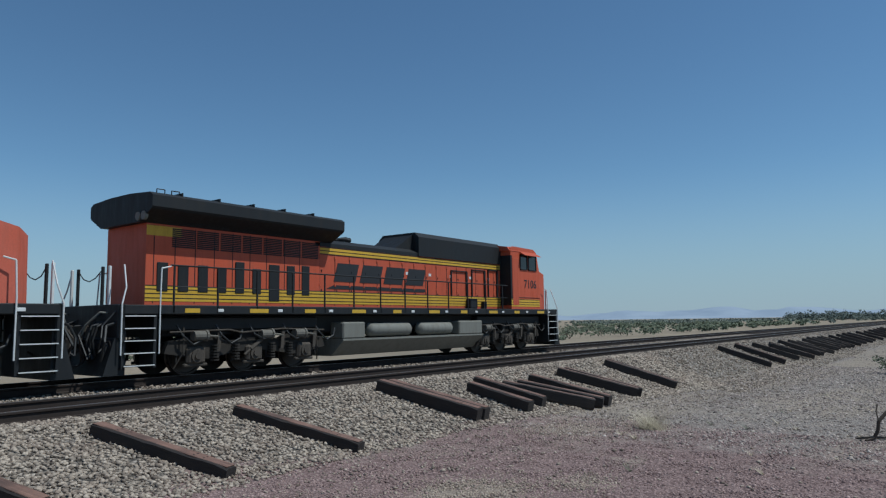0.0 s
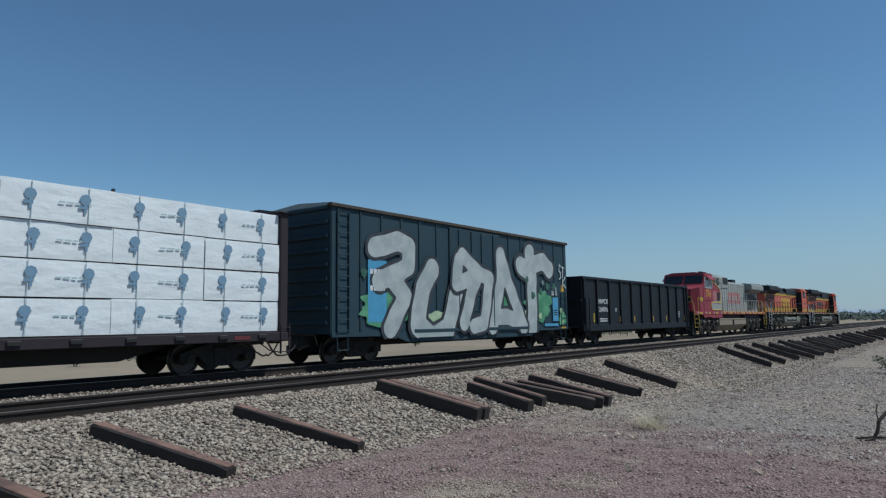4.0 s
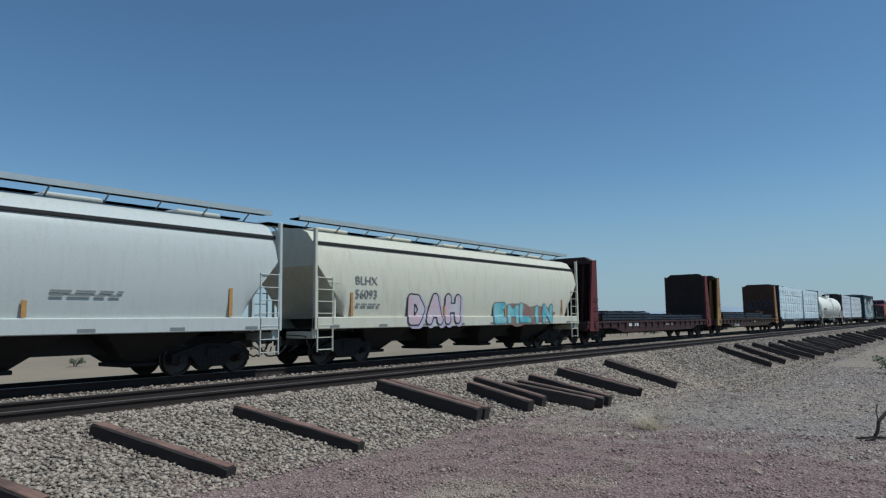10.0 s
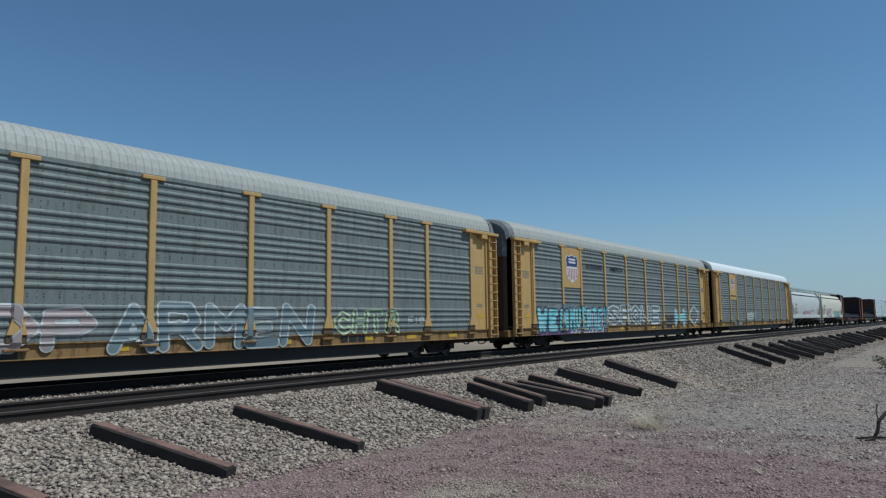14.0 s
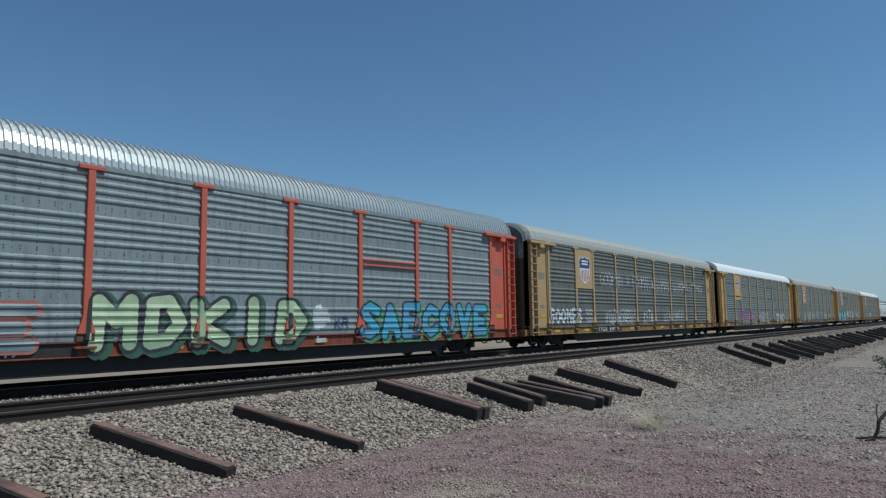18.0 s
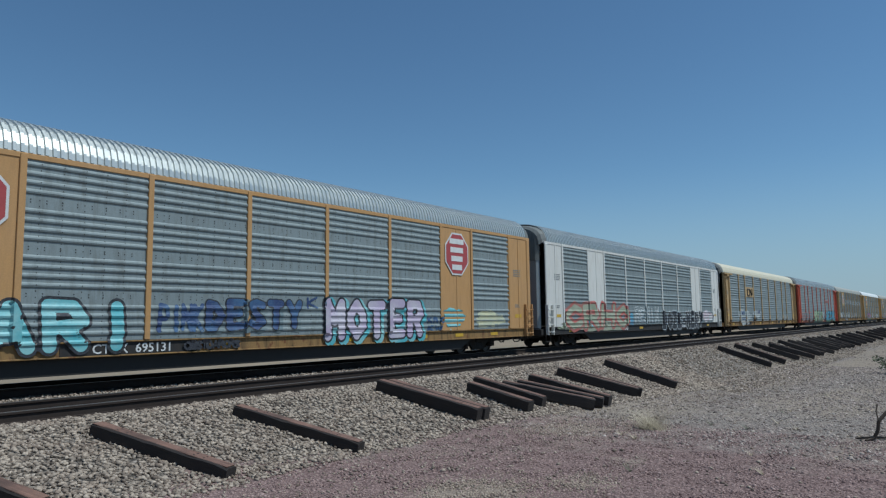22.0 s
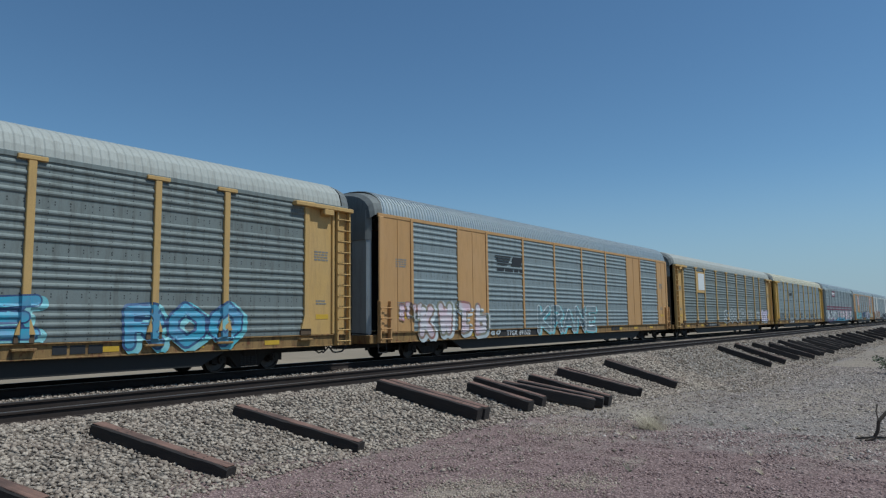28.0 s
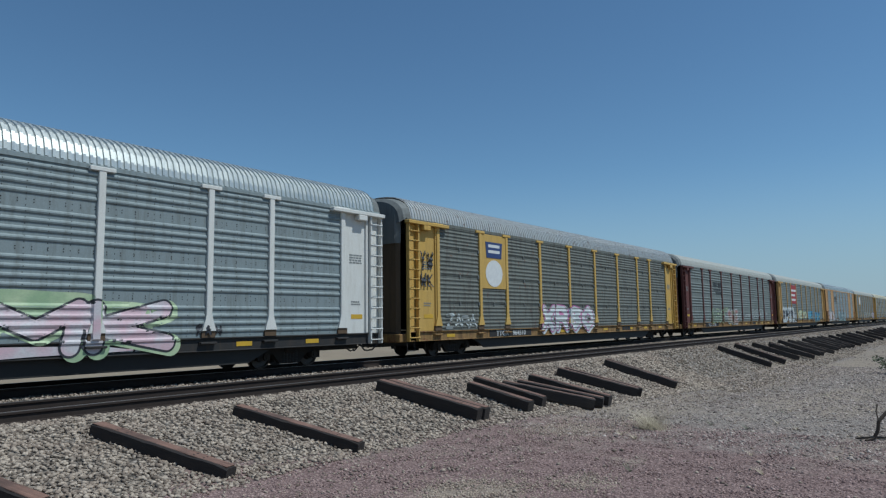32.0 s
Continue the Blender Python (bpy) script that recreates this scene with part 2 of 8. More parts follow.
def ground_material():
    m, nt, b = nodes_of("desert_ground")
    tc = nt.nodes.new("ShaderNodeTexCoord")
    sep = nt.nodes.new("ShaderNodeSeparateXYZ")
    nt.links.new(tc.outputs["Object"], sep.inputs[0])

    def math_(op, a, b_):
        n = nt.nodes.new("ShaderNodeMath")
        n.operation = op
        for s, v in zip(n.inputs, (a, b_)):
            if hasattr(v, "is_output"):
                nt.links.new(v, s)
            else:
                s.default_value = v
        return n.outputs[0]

    wob = tex_noise(nt, 0.45, 5, 0.6)
    y = math_('ADD', sep.outputs[1], ramp(nt, wob, 0.2, 0.8, -1.3, 1.3))
    x = sep.outputs[0]
    # sand of the desert
    big = tex_noise(nt, 0.05, 6, 0.65)
    sand = mixed(nt, ramp(nt, big, 0.35, 0.65), (0.33, 0.265, 0.19), (0.25, 0.205, 0.15))
    patch = tex_noise(nt, 0.9, 6, 0.7)
    sand = mixed(nt, ramp(nt, patch, 0.5, 0.75, 0, 0.6), sand, (0.20, 0.16, 0.11))
    # pale crushed stone of the track bed
    vor = nt.nodes.new("ShaderNodeTexVoronoi")
    vor.inputs["Scale"].default_value = 17
    nt.links.new(tc.outputs["Object"], vor.inputs["Vector"])
    hsv = nt.nodes.new("ShaderNodeSeparateColor")
    nt.links.new(vor.outputs["Color"], hsv.inputs[0])
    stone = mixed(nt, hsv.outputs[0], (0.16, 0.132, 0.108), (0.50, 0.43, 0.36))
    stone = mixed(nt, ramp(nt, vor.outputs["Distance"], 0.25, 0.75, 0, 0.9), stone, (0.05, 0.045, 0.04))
    # purple gravel of the side path
    vor2 = nt.nodes.new("ShaderNodeTexVoronoi")
    vor2.inputs["Scale"].default_value = 34
    nt.links.new(tc.outputs["Object"], vor2.inputs["Vector"])
    sep2 = nt.nodes.new("ShaderNodeSeparateColor")
    nt.links.new(vor2.outputs["Color"], sep2.inputs[0])
    purple = mixed(nt, sep2.outputs[0], (0.16, 0.105, 0.096), (0.40, 0.285, 0.255))
    purple = mixed(nt, ramp(nt, vor2.outputs["Distance"], 0.3, 0.8, 0, 0.7), purple, (0.07, 0.05, 0.05))
    tan = mixed(nt, ramp(nt, tex_noise(nt, 9, 6, 0.7), 0.3, 0.7), (0.24, 0.197, 0.152), (0.36, 0.30, 0.238))
    tan = mixed(nt, ramp(nt, sep2.outputs[2], 0.55, 1.0, 0, 0.55), tan, (0.16, 0.135, 0.11))
    road = mixed(nt, ramp(nt, tex_noise(nt, 0.33, 4, 0.6), 0.58, 0.70, 0, .6), purple, tan)
    # paler, greyer gravel on the verge farther along
    grey = mixed(nt, sep2.outputs[1], (0.18, 0.155, 0.136), (0.40, 0.348, 0.305))
    grey = mixed(nt, ramp(nt, vor2.outputs["Distance"], 0.3, 0.8, 0, 0.6), grey, (0.08, 0.068, 0.056))
    along = math_('ADD', x, ramp(nt, wob, 0.2, 0.8, -4, 4))
    far_road = mixed(nt, ramp(nt, tex_noise(nt, 0.25, 5, 0.6, (0.35, 1.4, 1)), 0.44, 0.58), grey, tan)
    road = mixed(nt, ramp(nt, along, 11.5, 15.5), road, far_road)
    verge = mixed(nt, ramp(nt, sep.outputs[1], -1.2, 0.4), far_road, road)
    # bare sandy spots and a worn tan wheel path
    for sx, sy, sr in ((7.3, 5.2, .75), (12.6, 6.5, .9), (10.2, 4.4, .35)):
        off = math_('ADD', math_('POWER', math_('SUBTRACT', x, sx), 2.0), math_('POWER', math_('SUBTRACT', sep.outputs[1], sy), 2.0))
        verge = mixed(nt, ramp(nt, math_('ADD', off, ramp(nt, patch, 0.3, 0.7, -.35, .35)), sr * sr, sr * sr * .25, 0, .8), verge, tan)
    band = math_('ABSOLUTE', math_('SUBTRACT', math_('ADD', sep.outputs[1], math_('MULTIPLY', x, .06)), 8.55), 0.0)
    worn = math_('MULTIPLY', ramp(nt, math_('ADD', band, ramp(nt, wob, 0.2, 0.8, -.4, .4)), .75, .25), ramp(nt, x, 13.5, 18.0))
    verge = mixed(nt, worn, verge, tan)
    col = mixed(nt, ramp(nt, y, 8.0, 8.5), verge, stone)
    col = mixed(nt, ramp(nt, y, 21.0, 22.5), col, sand)
    col = mixed(nt, ramp(nt, y, -6, -2), sand, col)
    nt.links.new(col, b.inputs["Base Color"])
    b.inputs["Roughness"].default_value = 0.95
    b.inputs["Specular IOR Level"].default_value = 0.1
    hgt = math_('ADD', math_('MULTIPLY', vor.outputs["Distance"], -1.0), ramp(nt, tex_noise(nt, 30, 4, 0.7), 0, 1, 0, 0.5))
    bumped(nt, b, hgt, 0.6, 0.03)
    return m


def build_ground():
    xs = spaced(-4500, 4500, 0, 44, 0.35)
    ys = spaced(-4500, 4500, 0, 26, 0.35)
    g = Shape().sheet([[(x, y, ground_height(x, y)) for x in xs] for y in ys])
    ob = new("ground", g.data("ground", M["ground"], smooth=True, fix=False))
    tagged(ob, "stony desert ground with pale ballast bed and purple gravel", "ground", kind="structure")


M["ground"] = ground_material()
build_ground()


def stone_material(name, lo, hi, tint):
    m, nt, b = nodes_of(name)
    geo = nt.nodes.new("ShaderNodeNewGeometry")
    col = mixed(nt, ramp(nt, geo.outputs["Random Per Island"], 0, 1), lo, hi)
    n = tex_noise(nt, 1.2, 4, 0.6)
    col = mixed(nt, ramp(nt, n, 0.45, 0.7, 0, 0.5), col, tint)
    f = tex_noise(nt, 60, 3, 0.7)
    col = mixed(nt, ramp(nt, f, 0.35, 0.7, 0, 0.35), col, [c * 0.5 for c in lo])
    nt.links.new(col, b.inputs["Base Color"])
    b.inputs["Roughness"].default_value = 0.9
    b.inputs["Specular IOR Level"].default_value = 0.15
    return m


def scatter_stones(name, label, material, n, x_of, y_of, size_of, seed, lift=.25):
    """Many small angular stones in one mesh, each a squashed irregular octahedron with chipped corners."""
    rng = np.random.default_rng(seed)
    x, y = x_of(rng, n), y_of(rng, n)
    s = size_of(rng, n, x)
    z = np.array([ground_height(a, b) for a, b in zip(x, y)])
    base = np.array([(1, 0, -.2), (-1, 0, .1), (0, 1, 0), (0, -1, -.1), (.25, .2, 1), (-.2, -.1, -1), (.75, .65, .35), (-.7, -.6, .45)], float)
    faces = np.array([(4, 6, 2), (4, 2, 1), (4, 1, 7), (4, 7, 3), (4, 3, 0), (4, 0, 6), (6, 0, 2), (5, 2, 0), (5, 1, 2), (5, 3, 1), (5, 0, 3), (7, 1, 3)])
    nv = len(base)
    v = np.repeat(base[None], n, 0) * (1 + rng.uniform(-.28, .28, (n, nv, 3)))
    v *= rng.uniform([.7, .7, .45], [1.2, 1.2, .85], (n, 3))[:, None, :]
    a = rng.uniform(0, 6.28, n)
    t = rng.uniform(-.6, .6, n)
    ca, sa, ct, st = np.cos(a)[:, None], np.sin(a)[:, None], np.cos(t)[:, None], np.sin(t)[:, None]
    X, Y, Z = v[..., 0], v[..., 1], v[..., 2]
    Y, Z = Y * ct - Z * st, Y * st + Z * ct
    X, Y = X * ca - Y * sa, X * sa + Y * ca
    v = np.stack([X * s[:, None] + x[:, None], Y * s[:, None] + y[:, None], Z * s[:, None] + z[:, None] + s[:, None] * lift], -1)
    f = (faces[None] + (np.arange(n) * nv)[:, None, None]).reshape(-1, 3)
    me = bpy.data.meshes.new(name)
    me.vertices.add(n * nv)
    me.vertices.foreach_set("co", v.reshape(-1))
    me.loops.add(f.size)
    me.loops.foreach_set("vertex_index", f.reshape(-1).astype(np.int32))
    me.polygons.add(len(f))
    me.polygons.foreach_set("loop_start", np.arange(0, f.size, 3, dtype=np.int32))
    me.update(calc_edges=True)
    me.validate()
    me.materials.append(material)
    ob = new(name, me)
    tagged(ob, label, "gravel", kind="stuff")


# ---- tracks ----
M["rail"] = paint("rail_rusty_steel", (0.036, 0.025, 0.020), 0.75, (0.025, 0.02, 0.017), 0.5, streak=False)
M["rail_head"] = plain("rail_head_worn_steel", (0.30, 0.28, 0.27), 0.38, 0.8)
M["tie"] = paint("tie_creosoted_wood", (0.055, 0.040, 0.031), 0.85, (0.13, 0.09, 0.065), 0.7, streak=False)


def rail_profile(y, z=0.0):
    return [(y - .076, z - .186), (y - .076, z - .172), (y - .012, z - .150), (y - .009, z - .052), (y - .036, z - .038), (y - .036, z - .008), (y - .028, z - .001),
            (y + .028, z - .001), (y + .036, z - .008), (y + .036, z - .038), (y + .009, z - .052), (y + .012, z - .150), (y + .076, z - .172), (y + .076, z - .186)]


def build_track(yc, label):
    tr = thing("railway_track", label, "railway track", kind="structure")
    for s in (-1, 1):
        y = yc + s * 0.7535
        rail = part("rail", Shape().prism_x(rail_profile(y), -800, 900), M["rail"], tr, "brown rusty steel rail")
        part("rail_head", Shape().box(-800, 900, y - .026, y + .026, -.003, .003), M["rail_head"], rail, "polished running surface")
    tie = Shape().box(-.115, .115, -1.3, 1.3, -.36, -.186, 0.012).data("tie", M["tie"])
    plate = Shape().box(-.10, .10, -.17, .17, -.004, .012, .004).box(-.03, .03, -.11, -.085, .01, .035).box(-.03, .03, .085, .11, .01, .035).data("tie_plate", M["rail"])
    rest = Shape()
    n = 0
    x = -790.0
    while x < 880:
        if 3 < x < 62:
            t = part("tie", tie, None, tr, at=pose(x + random.uniform(-.03, .03), yc + random.uniform(-.04, .04), 0, 0, 0, random.uniform(-1.2, 1.2)))
            if x < 17:
                for s in (-1, 1):
                    part("tie_plate", plate, None, t, at=pose(0, s * .7535, -.186))
        else:
            rest.box(x - .115, x + .115, yc - 1.3, yc + 1.3, -.36, -.186)
        x += 0.508 if -100 < x < 240 else 1.016
    rest_ob = part("ties_beyond", rest.data("ties_beyond", M["tie"], fix=False), None, tr, "dark wooden cross ties")
    tagged(rest_ob, kind="stuff")


build_track(TRACK_FAR, "straight railway track on pale stone ballast")
build_track(TRACK_NEAR, "empty straight railway track on pale stone ballast")


# ---- running gear shared by all cars ----
def circle(r, n, cx=0.0, cz=0.0, start=0.0):
    return [(cx + r * math.cos(start + 2 * math.pi * i / n), cz + r * math.sin(start + 2 * math.pi * i / n)) for i in range(n)]


def wheel_mesh(r):
    """A wheel on its half axle, seen from outside: tread, flange, dished plate and hub."""
    n = 28
    rings = [(-.06, r + .028), (-.035, r + .028), (-.02, r), (.075, r - .008), (.075, r - .06), (.035, r - .075), (.02, .16), (.07, .13), (.09, .12), (.09, .06), (.13, .06)]
    sh = Shape()
    sh.loft([[(a, -y, b) for a, b in circle(rr, n, 0, 0)] for y, rr in rings])
    return sh.data("wheel", M["wheel"], smooth=True)


def freight_truck(parent, x, r=0.42, mat=None):
    """Four wheels, two cast side frames with springs and bearing caps, a bolster."""
    mat = mat or M["truck"]
    hub = part("truck", Shape().box(x - .22, x + .22, -1.12, 1.12, .42, .72, .04).rod((x, 0, .5), (x, 0, .9), .3, 12), mat, parent)
    wm = WHEELS.setdefault(r, wheel_mesh(r))
    for dx in (-.89, .89):
        for s in (-1, 1):
            part("wheel", wm, None, hub, at=pose(x + dx, s * .77, r, 0, 0, 0 if s < 0 else 180))
    for dx in (-.89, .89):
        part("axle", Shape().rod((x + dx, -.98, r), (x + dx, .98, r), .085, 10), M["truck"], hub)
    for s in (-1, 1):
        y0, y1 = s * .93, s * 1.06
        sh = Shape()
        sh.prism_y([(x - 1.16, r - .10), (x - 1.16, r + .14), (x - .85, r + .24), (x - .35, r + .38), (x + .35, r + .38), (x + .85, r + .24), (x + 1.16, r + .14), (x + 1.16, r - .10),
                    (x + .80, r - .10), (x + .80, r + .06), (x + .62, r + .06), (x + .36, r - .22), (x - .36, r - .22), (x - .62, r + .06), (x - .80, r + .06), (x - .80, r - .10)], y0, y1)
        part("side_frame", sh, mat, hub)
        sp = Shape()
        for i in range(-2, 3):
            for k in range(6):
                sp.rod((x + i * .12, s * 1.03, r - .17 + k * .05), (x + i * .12, s * 1.03, r - .145 + k * .05), .055, 8)
        part("spring", sp, M["steel_black"], hub)
        part("brake_shoe", Shape().box(x - .48, x - .40, s * .70, s * .84, r - .18, r + .16, .02), M["truck"], hub)
        for dx in (-.89, .89):
            part("bearing_cap", Shape().rod((x + dx, s * 1.0, r), (x + dx, s * 1.13, r), .11, 12).rod((x + dx, s * 1.13, r), (x + dx, s * 1.16, r), .05, 8), M["truck_dusty"], hub)
    return hub


WHEELS = {}


def couplers(parent, half, z=0.86):
    """A knuckle coupler with shank and an air hose at each end, reaching the middle of the gap."""
    for s in (-1, 1):
        sh = Shape().box(s * (half - .75), s * (half - .18), -.09, .09, z - .10, z + .10, .02)
        sh.box(s * (half - .22), s * (half + .02), -.20, .13, z - .16, z + .16, .05).box(s * (half - .08), s * (half + .10), .02, .17, z - .13, z + .13, .04)
        part("coupler", sh, M["truck"], parent, "dark cast coupler")
        hose = Shape().path([(s * (half - .6), -.45, z - .05), (s * (half - .42), -.46, z - .32), (s * (half - .2), -.42, z - .5), (s * half, -.36, z - .52)], .028, 6)
        part("air_hose", hose, M["rubber"], parent)
        part("air_hose", Shape().path([(s * (half - .62), .42, z - .02), (s * (half - .35), .40, z - .4), (s * (half - .1), .36, z - .55), (s * (half + .02), .30, z - .5)], .024, 6), M["rubber"], parent)
        part("cut_lever", Shape().path([(s * (half - .52), -1.42, z - .22), (s * (half - .46), -1.36, z + .06), (s * (half - .40), -.5, z + .10), (s * (half - .2), -.12, z + .22)], .016, 5), M["truck"], parent)
        part("brake_pipe", Shape().path([(s * (half - .9), -.52, z - .12), (s * (half - .6), -.60, z - .34), (s * (half - .34), -.75, z - .40), (s * (half - .5), -1.0, z - .22)], .02, 5), M["truck_dusty"], parent)


TRAIN = []
RUNGS = {}

# ---- auto racks ----
POSTS = [2.425, 5.185, 7.145, 9.985, 12.845, 15.705, 18.565, 21.405, 23.365, 26.125]
RACK_Y = 1.60
RACK_Z0, RACK_Z1 = 0.97, 4.92
SEAMS = [1.97, 3.00, 4.03]
ROOF = [(1.60, 4.92), (1.575, 5.10), (1.50, 5.32), (1.33, 5.50), (1.08, 5.64), (.75, 5.74), (.38, 5.79), (0, 5.81)]


def rib_profile(style):
    """Depth of the corrugated side against height: (depth, z), proud outwards."""
    pts = [(0.0, RACK_Z0)]
    if style == "seamed":
        # four folded sheets with an open dark joint between them
        ends = [RACK_Z0 + .02] + SEAMS + [RACK_Z1]
        for a0, a1 in zip(ends, ends[1:]):
            if a0 in SEAMS:
                pts += [(0, a0 - .016), (-.035, a0 - .014), (-.035, a0 + .014), (0, a0 + .016)]
            w = (a1 - a0 - .08) / 6
            for i in range(6):
                a = a0 + .04 + w * i
                pts += [(0, a), (.016, a + w * .15), (.024, a + w * .34), (.016, a + w * .52), (0, a + w * .66)]
    else:
        # four groups of rounded ribs with plain bands between them
        for z0 in (1.08, 2.11, 3.09, 4.08):
            for i in range(4):
                a = z0 + i * .193
                pts += [(0, a), (.024, a + .022), (.034, a + .055), (.026, a + .088), (0, a + .118)]
    pts.append((0.0, RACK_Z1))
    return pts


def panel_mesh(x0, x1, style, mat):
    prof = rib_profile(style)
    sh = Shape()
    sh.sheet([[(x, -RACK_Y - d, z) for d, z in prof] for x in (x0, x1)])
    sh.box(x0, x1, -RACK_Y + .03, -RACK_Y + .06, RACK_Z0, RACK_Z1)
    return sh.data("side_panel", mat, fix=False)


def holes_mesh(x0, x1, rows, step=0.32):
    """Small dark air holes and rivets in columns between the ribs."""
    sh = Shape()
    x = x0 + .18
    while x < x1 - .1:
        for z in rows:
            for dz in (0, .06):
                sh.add([(x - .012, -RACK_Y - .004, z + dz - .013), (x + .012, -RACK_Y - .004, z + dz - .013), (x + .012, -RACK_Y - .004, z + dz + .013), (x - .012, -RACK_Y - .004, z + dz + .013)], [(0, 1, 2, 3)])
        x += step
    x = x0 + .36
    prof = np.array(rib_profile("ribbed"))
    while x < x1 - .2:
        for i in range(30):
            z = 1.02 + i * .128
            y = -RACK_Y - float(np.interp(z, prof[:, 1], prof[:, 0])) - .004
            sh.add([(x - .009, y, z - .014), (x + .009, y, z - .014), (x + .009, y, z + .014), (x - .009, y, z + .014)], [(0, 1, 2, 3)])
        x += .47
    return sh


def mirrored(ob, name, parent):
    """The same mesh on the other side of a car, turned about its middle."""
    twin = part(name, ob.data, None, parent, at=pose(0, 0, 0, 0, 0, 180))
    return twin


def auto_rack(k, frame_mat, panel_mat, roof_mat, style="ribbed", flat_posts=False, end_mat=None, sill_mat=None, roof_rib=.012, label="", filled=(), logo_bays=(), lower_band=None):
    L = 14.275
    car = thing("auto_rack_car", label, "railway car", group="auto rack cars")
    TRAIN.append((car, k, False))
    X = lambda o: o - L
    end_mat = end_mat or M["end_brown"]
    sill_mat = sill_mat or M["sill_yellow"]
    # frame
    part("centre_sill", Shape().box(X(.45), X(28.1), -.35, .35, .42, .80, .02).prism_y([(X(5.2), .80), (X(6.1), .27), (X(22.4), .27), (X(23.3), .80)], -.9, .9), M["steel_black"], car)
    part("deck", Shape().box(X(.6), X(27.95), -1.48, 1.48, .80, .92), M["steel_black"], car)
    for s in (-1, 1):
        sh = Shape().prism_y([(X(.75), .93), (X(.75), .64), (X(27.8), .64), (X(27.8), .93)], s * 1.50, s * 1.57)
        sh.box(X(.75), X(27.8), s * 1.50, s * 1.63, .93, .962, .008).box(X(.9), X(27.65), s * 1.50, s * 1.60, .61, .645, .01)
        # Black strip stands in for the shaded band below the yellow sill.
        part("lower_sill", Shape().prism_y([(X(4.9), .62), (X(5.7), .24), (X(22.8), .24), (X(23.6), .62)], s * 1.36, s * 1.42), M["steel_black"], car, "lower side sill, its shade painted black")
        if s < 0 and not flat_posts:
            for o in POSTS:
                part("post_shelf", Shape().box(X(o) - .24, X(o) + .24, -1.69, -1.56, .80, .86, .012), sill_mat, car)
        part("side_sill", sh, sill_mat, car, "dirty painted side sill")
    couplers(car, L)
    for o in (4.0, 24.55):
        freight_truck(car, X(o), .36)
    # corrugated panels, posts
    edges = POSTS
    n = 0
    zrows = [1.93, 2.91, 3.91] if style == "ribbed" else []
    for a, b in zip(edges, edges[1:]):
        me = panel_mesh(X(a), X(b), style, frame_mat if n in filled else panel_mat)
        if n in filled:
            sh = Shape().box(X(a), X(b), -RACK_Y - .012, -RACK_Y + .05, RACK_Z0, RACK_Z1)
            xm = (X(a) + X(b)) / 2
            sh.box(xm - .03, xm + .03, -RACK_Y - .028, -RACK_Y, RACK_Z0, RACK_Z1, .008)
            me = sh.data("side_panel", frame_mat)
        p = part("side_panel", me, None, car)
        part("side_panel", me, None, car, at=pose(0, 0, 0, 0, 0, 180))
        if zrows and n not in filled:
            tagged(part("air_holes", holes_mesh(X(a), X(b), zrows), M["steel_black"], p), kind="stuff")
        if style == "seamed":
            cl = Shape()
            for kx in (X(a) + .12, X(b) - .12, (X(a) + X(b)) / 2):
                for z in SEAMS:
                    cl.box(kx - .035, kx + .035, -RACK_Y - .045, -RACK_Y, z - .07, z + .07, .012)
            tagged(part("panel_clips", cl, M["roof_end"], p), kind="stuff")
        n += 1
    for i, o in enumerate(POSTS):
        x, y0 = X(o), -RACK_Y
        if flat_posts:
            sh = Shape().box(x - .07, x + .07, y0 - .05, y0 + .02, RACK_Z0, RACK_Z1, .01)
        else:
            sh = Shape().box(x - .085, x + .085, y0 - .075, y0 + .02, 1.55, 4.80, .012)
            sh.loft([[(x - .085, y0 - .075, 1.56), (x + .085, y0 - .075, 1.56), (x + .085, y0, 1.56), (x - .085, y0, 1.56)],
                     [(x - .10, y0 - .076, 1.46), (x + .10, y0 - .076, 1.46), (x + .10, y0, 1.46), (x - .10, y0, 1.46)],
                     [(x - .20, y0 - .082, 1.14), (x + .20, y0 - .082, 1.14), (x + .20, y0, 1.14), (x - .20, y0, 1.14)]])
            foot = Shape().box(x - .20, x + .20, y0 - .05, y0 + .02, .964, 1.14, .008)
            foot_me = foot.data("post_foot", M["post_foot"])
            part("post_foot", foot_me, None, car, "dark grimy post foot")
            sh.box(x - .30, x + .30, y0 - .085, y0 + .02, 4.80, 4.90, .012)
        me = sh.data("post", frame_mat)
        part("post", me, None, car)
        part("post", me, None, car, at=pose(0, 0, 0, 0, 0, 180))
    rail = Shape().box(X(.7), X(27.85), -RACK_Y - .03, -RACK_Y + .05, RACK_Z1 - .10, RACK_Z1 + .02, .01)
    r1 = part("top_rail", rail, panel_mat if not flat_posts else frame_mat, car)
    mirrored(r1, "top_rail", car)
    # roof of curved corrugated sheet
    x0, x1 = X(.95), X(27.6)
    pitch = .16 if roof_rib > .015 else .20
    cut = ((0, 0), (.045, 0), (.060, 1), (.125, 1), (.140, 0)) if roof_rib > .015 else ((0, 0), (.055, 0), (.085, 1), (.17, 1))
    steps = int((x1 - x0) / pitch)
    grid = []
    prof = ROOF + [(-y, z) for y, z in ROOF[-2::-1]]
    for i in range(steps + 1):
        for dx, d in cut:
            x = x0 + i * pitch + dx
            if x > x1:
                continue
            grid.append([(x, y * (1 + roof_rib * .6 * d), z + roof_rib * d + (.05 * (z - 4.92) / .9 if roof_rib > .02 else 0)) for y, z in prof])
    roof = part("roof", Shape().sheet(grid).data("roof", roof_mat, fix=False), None, car, "curved corrugated roof")
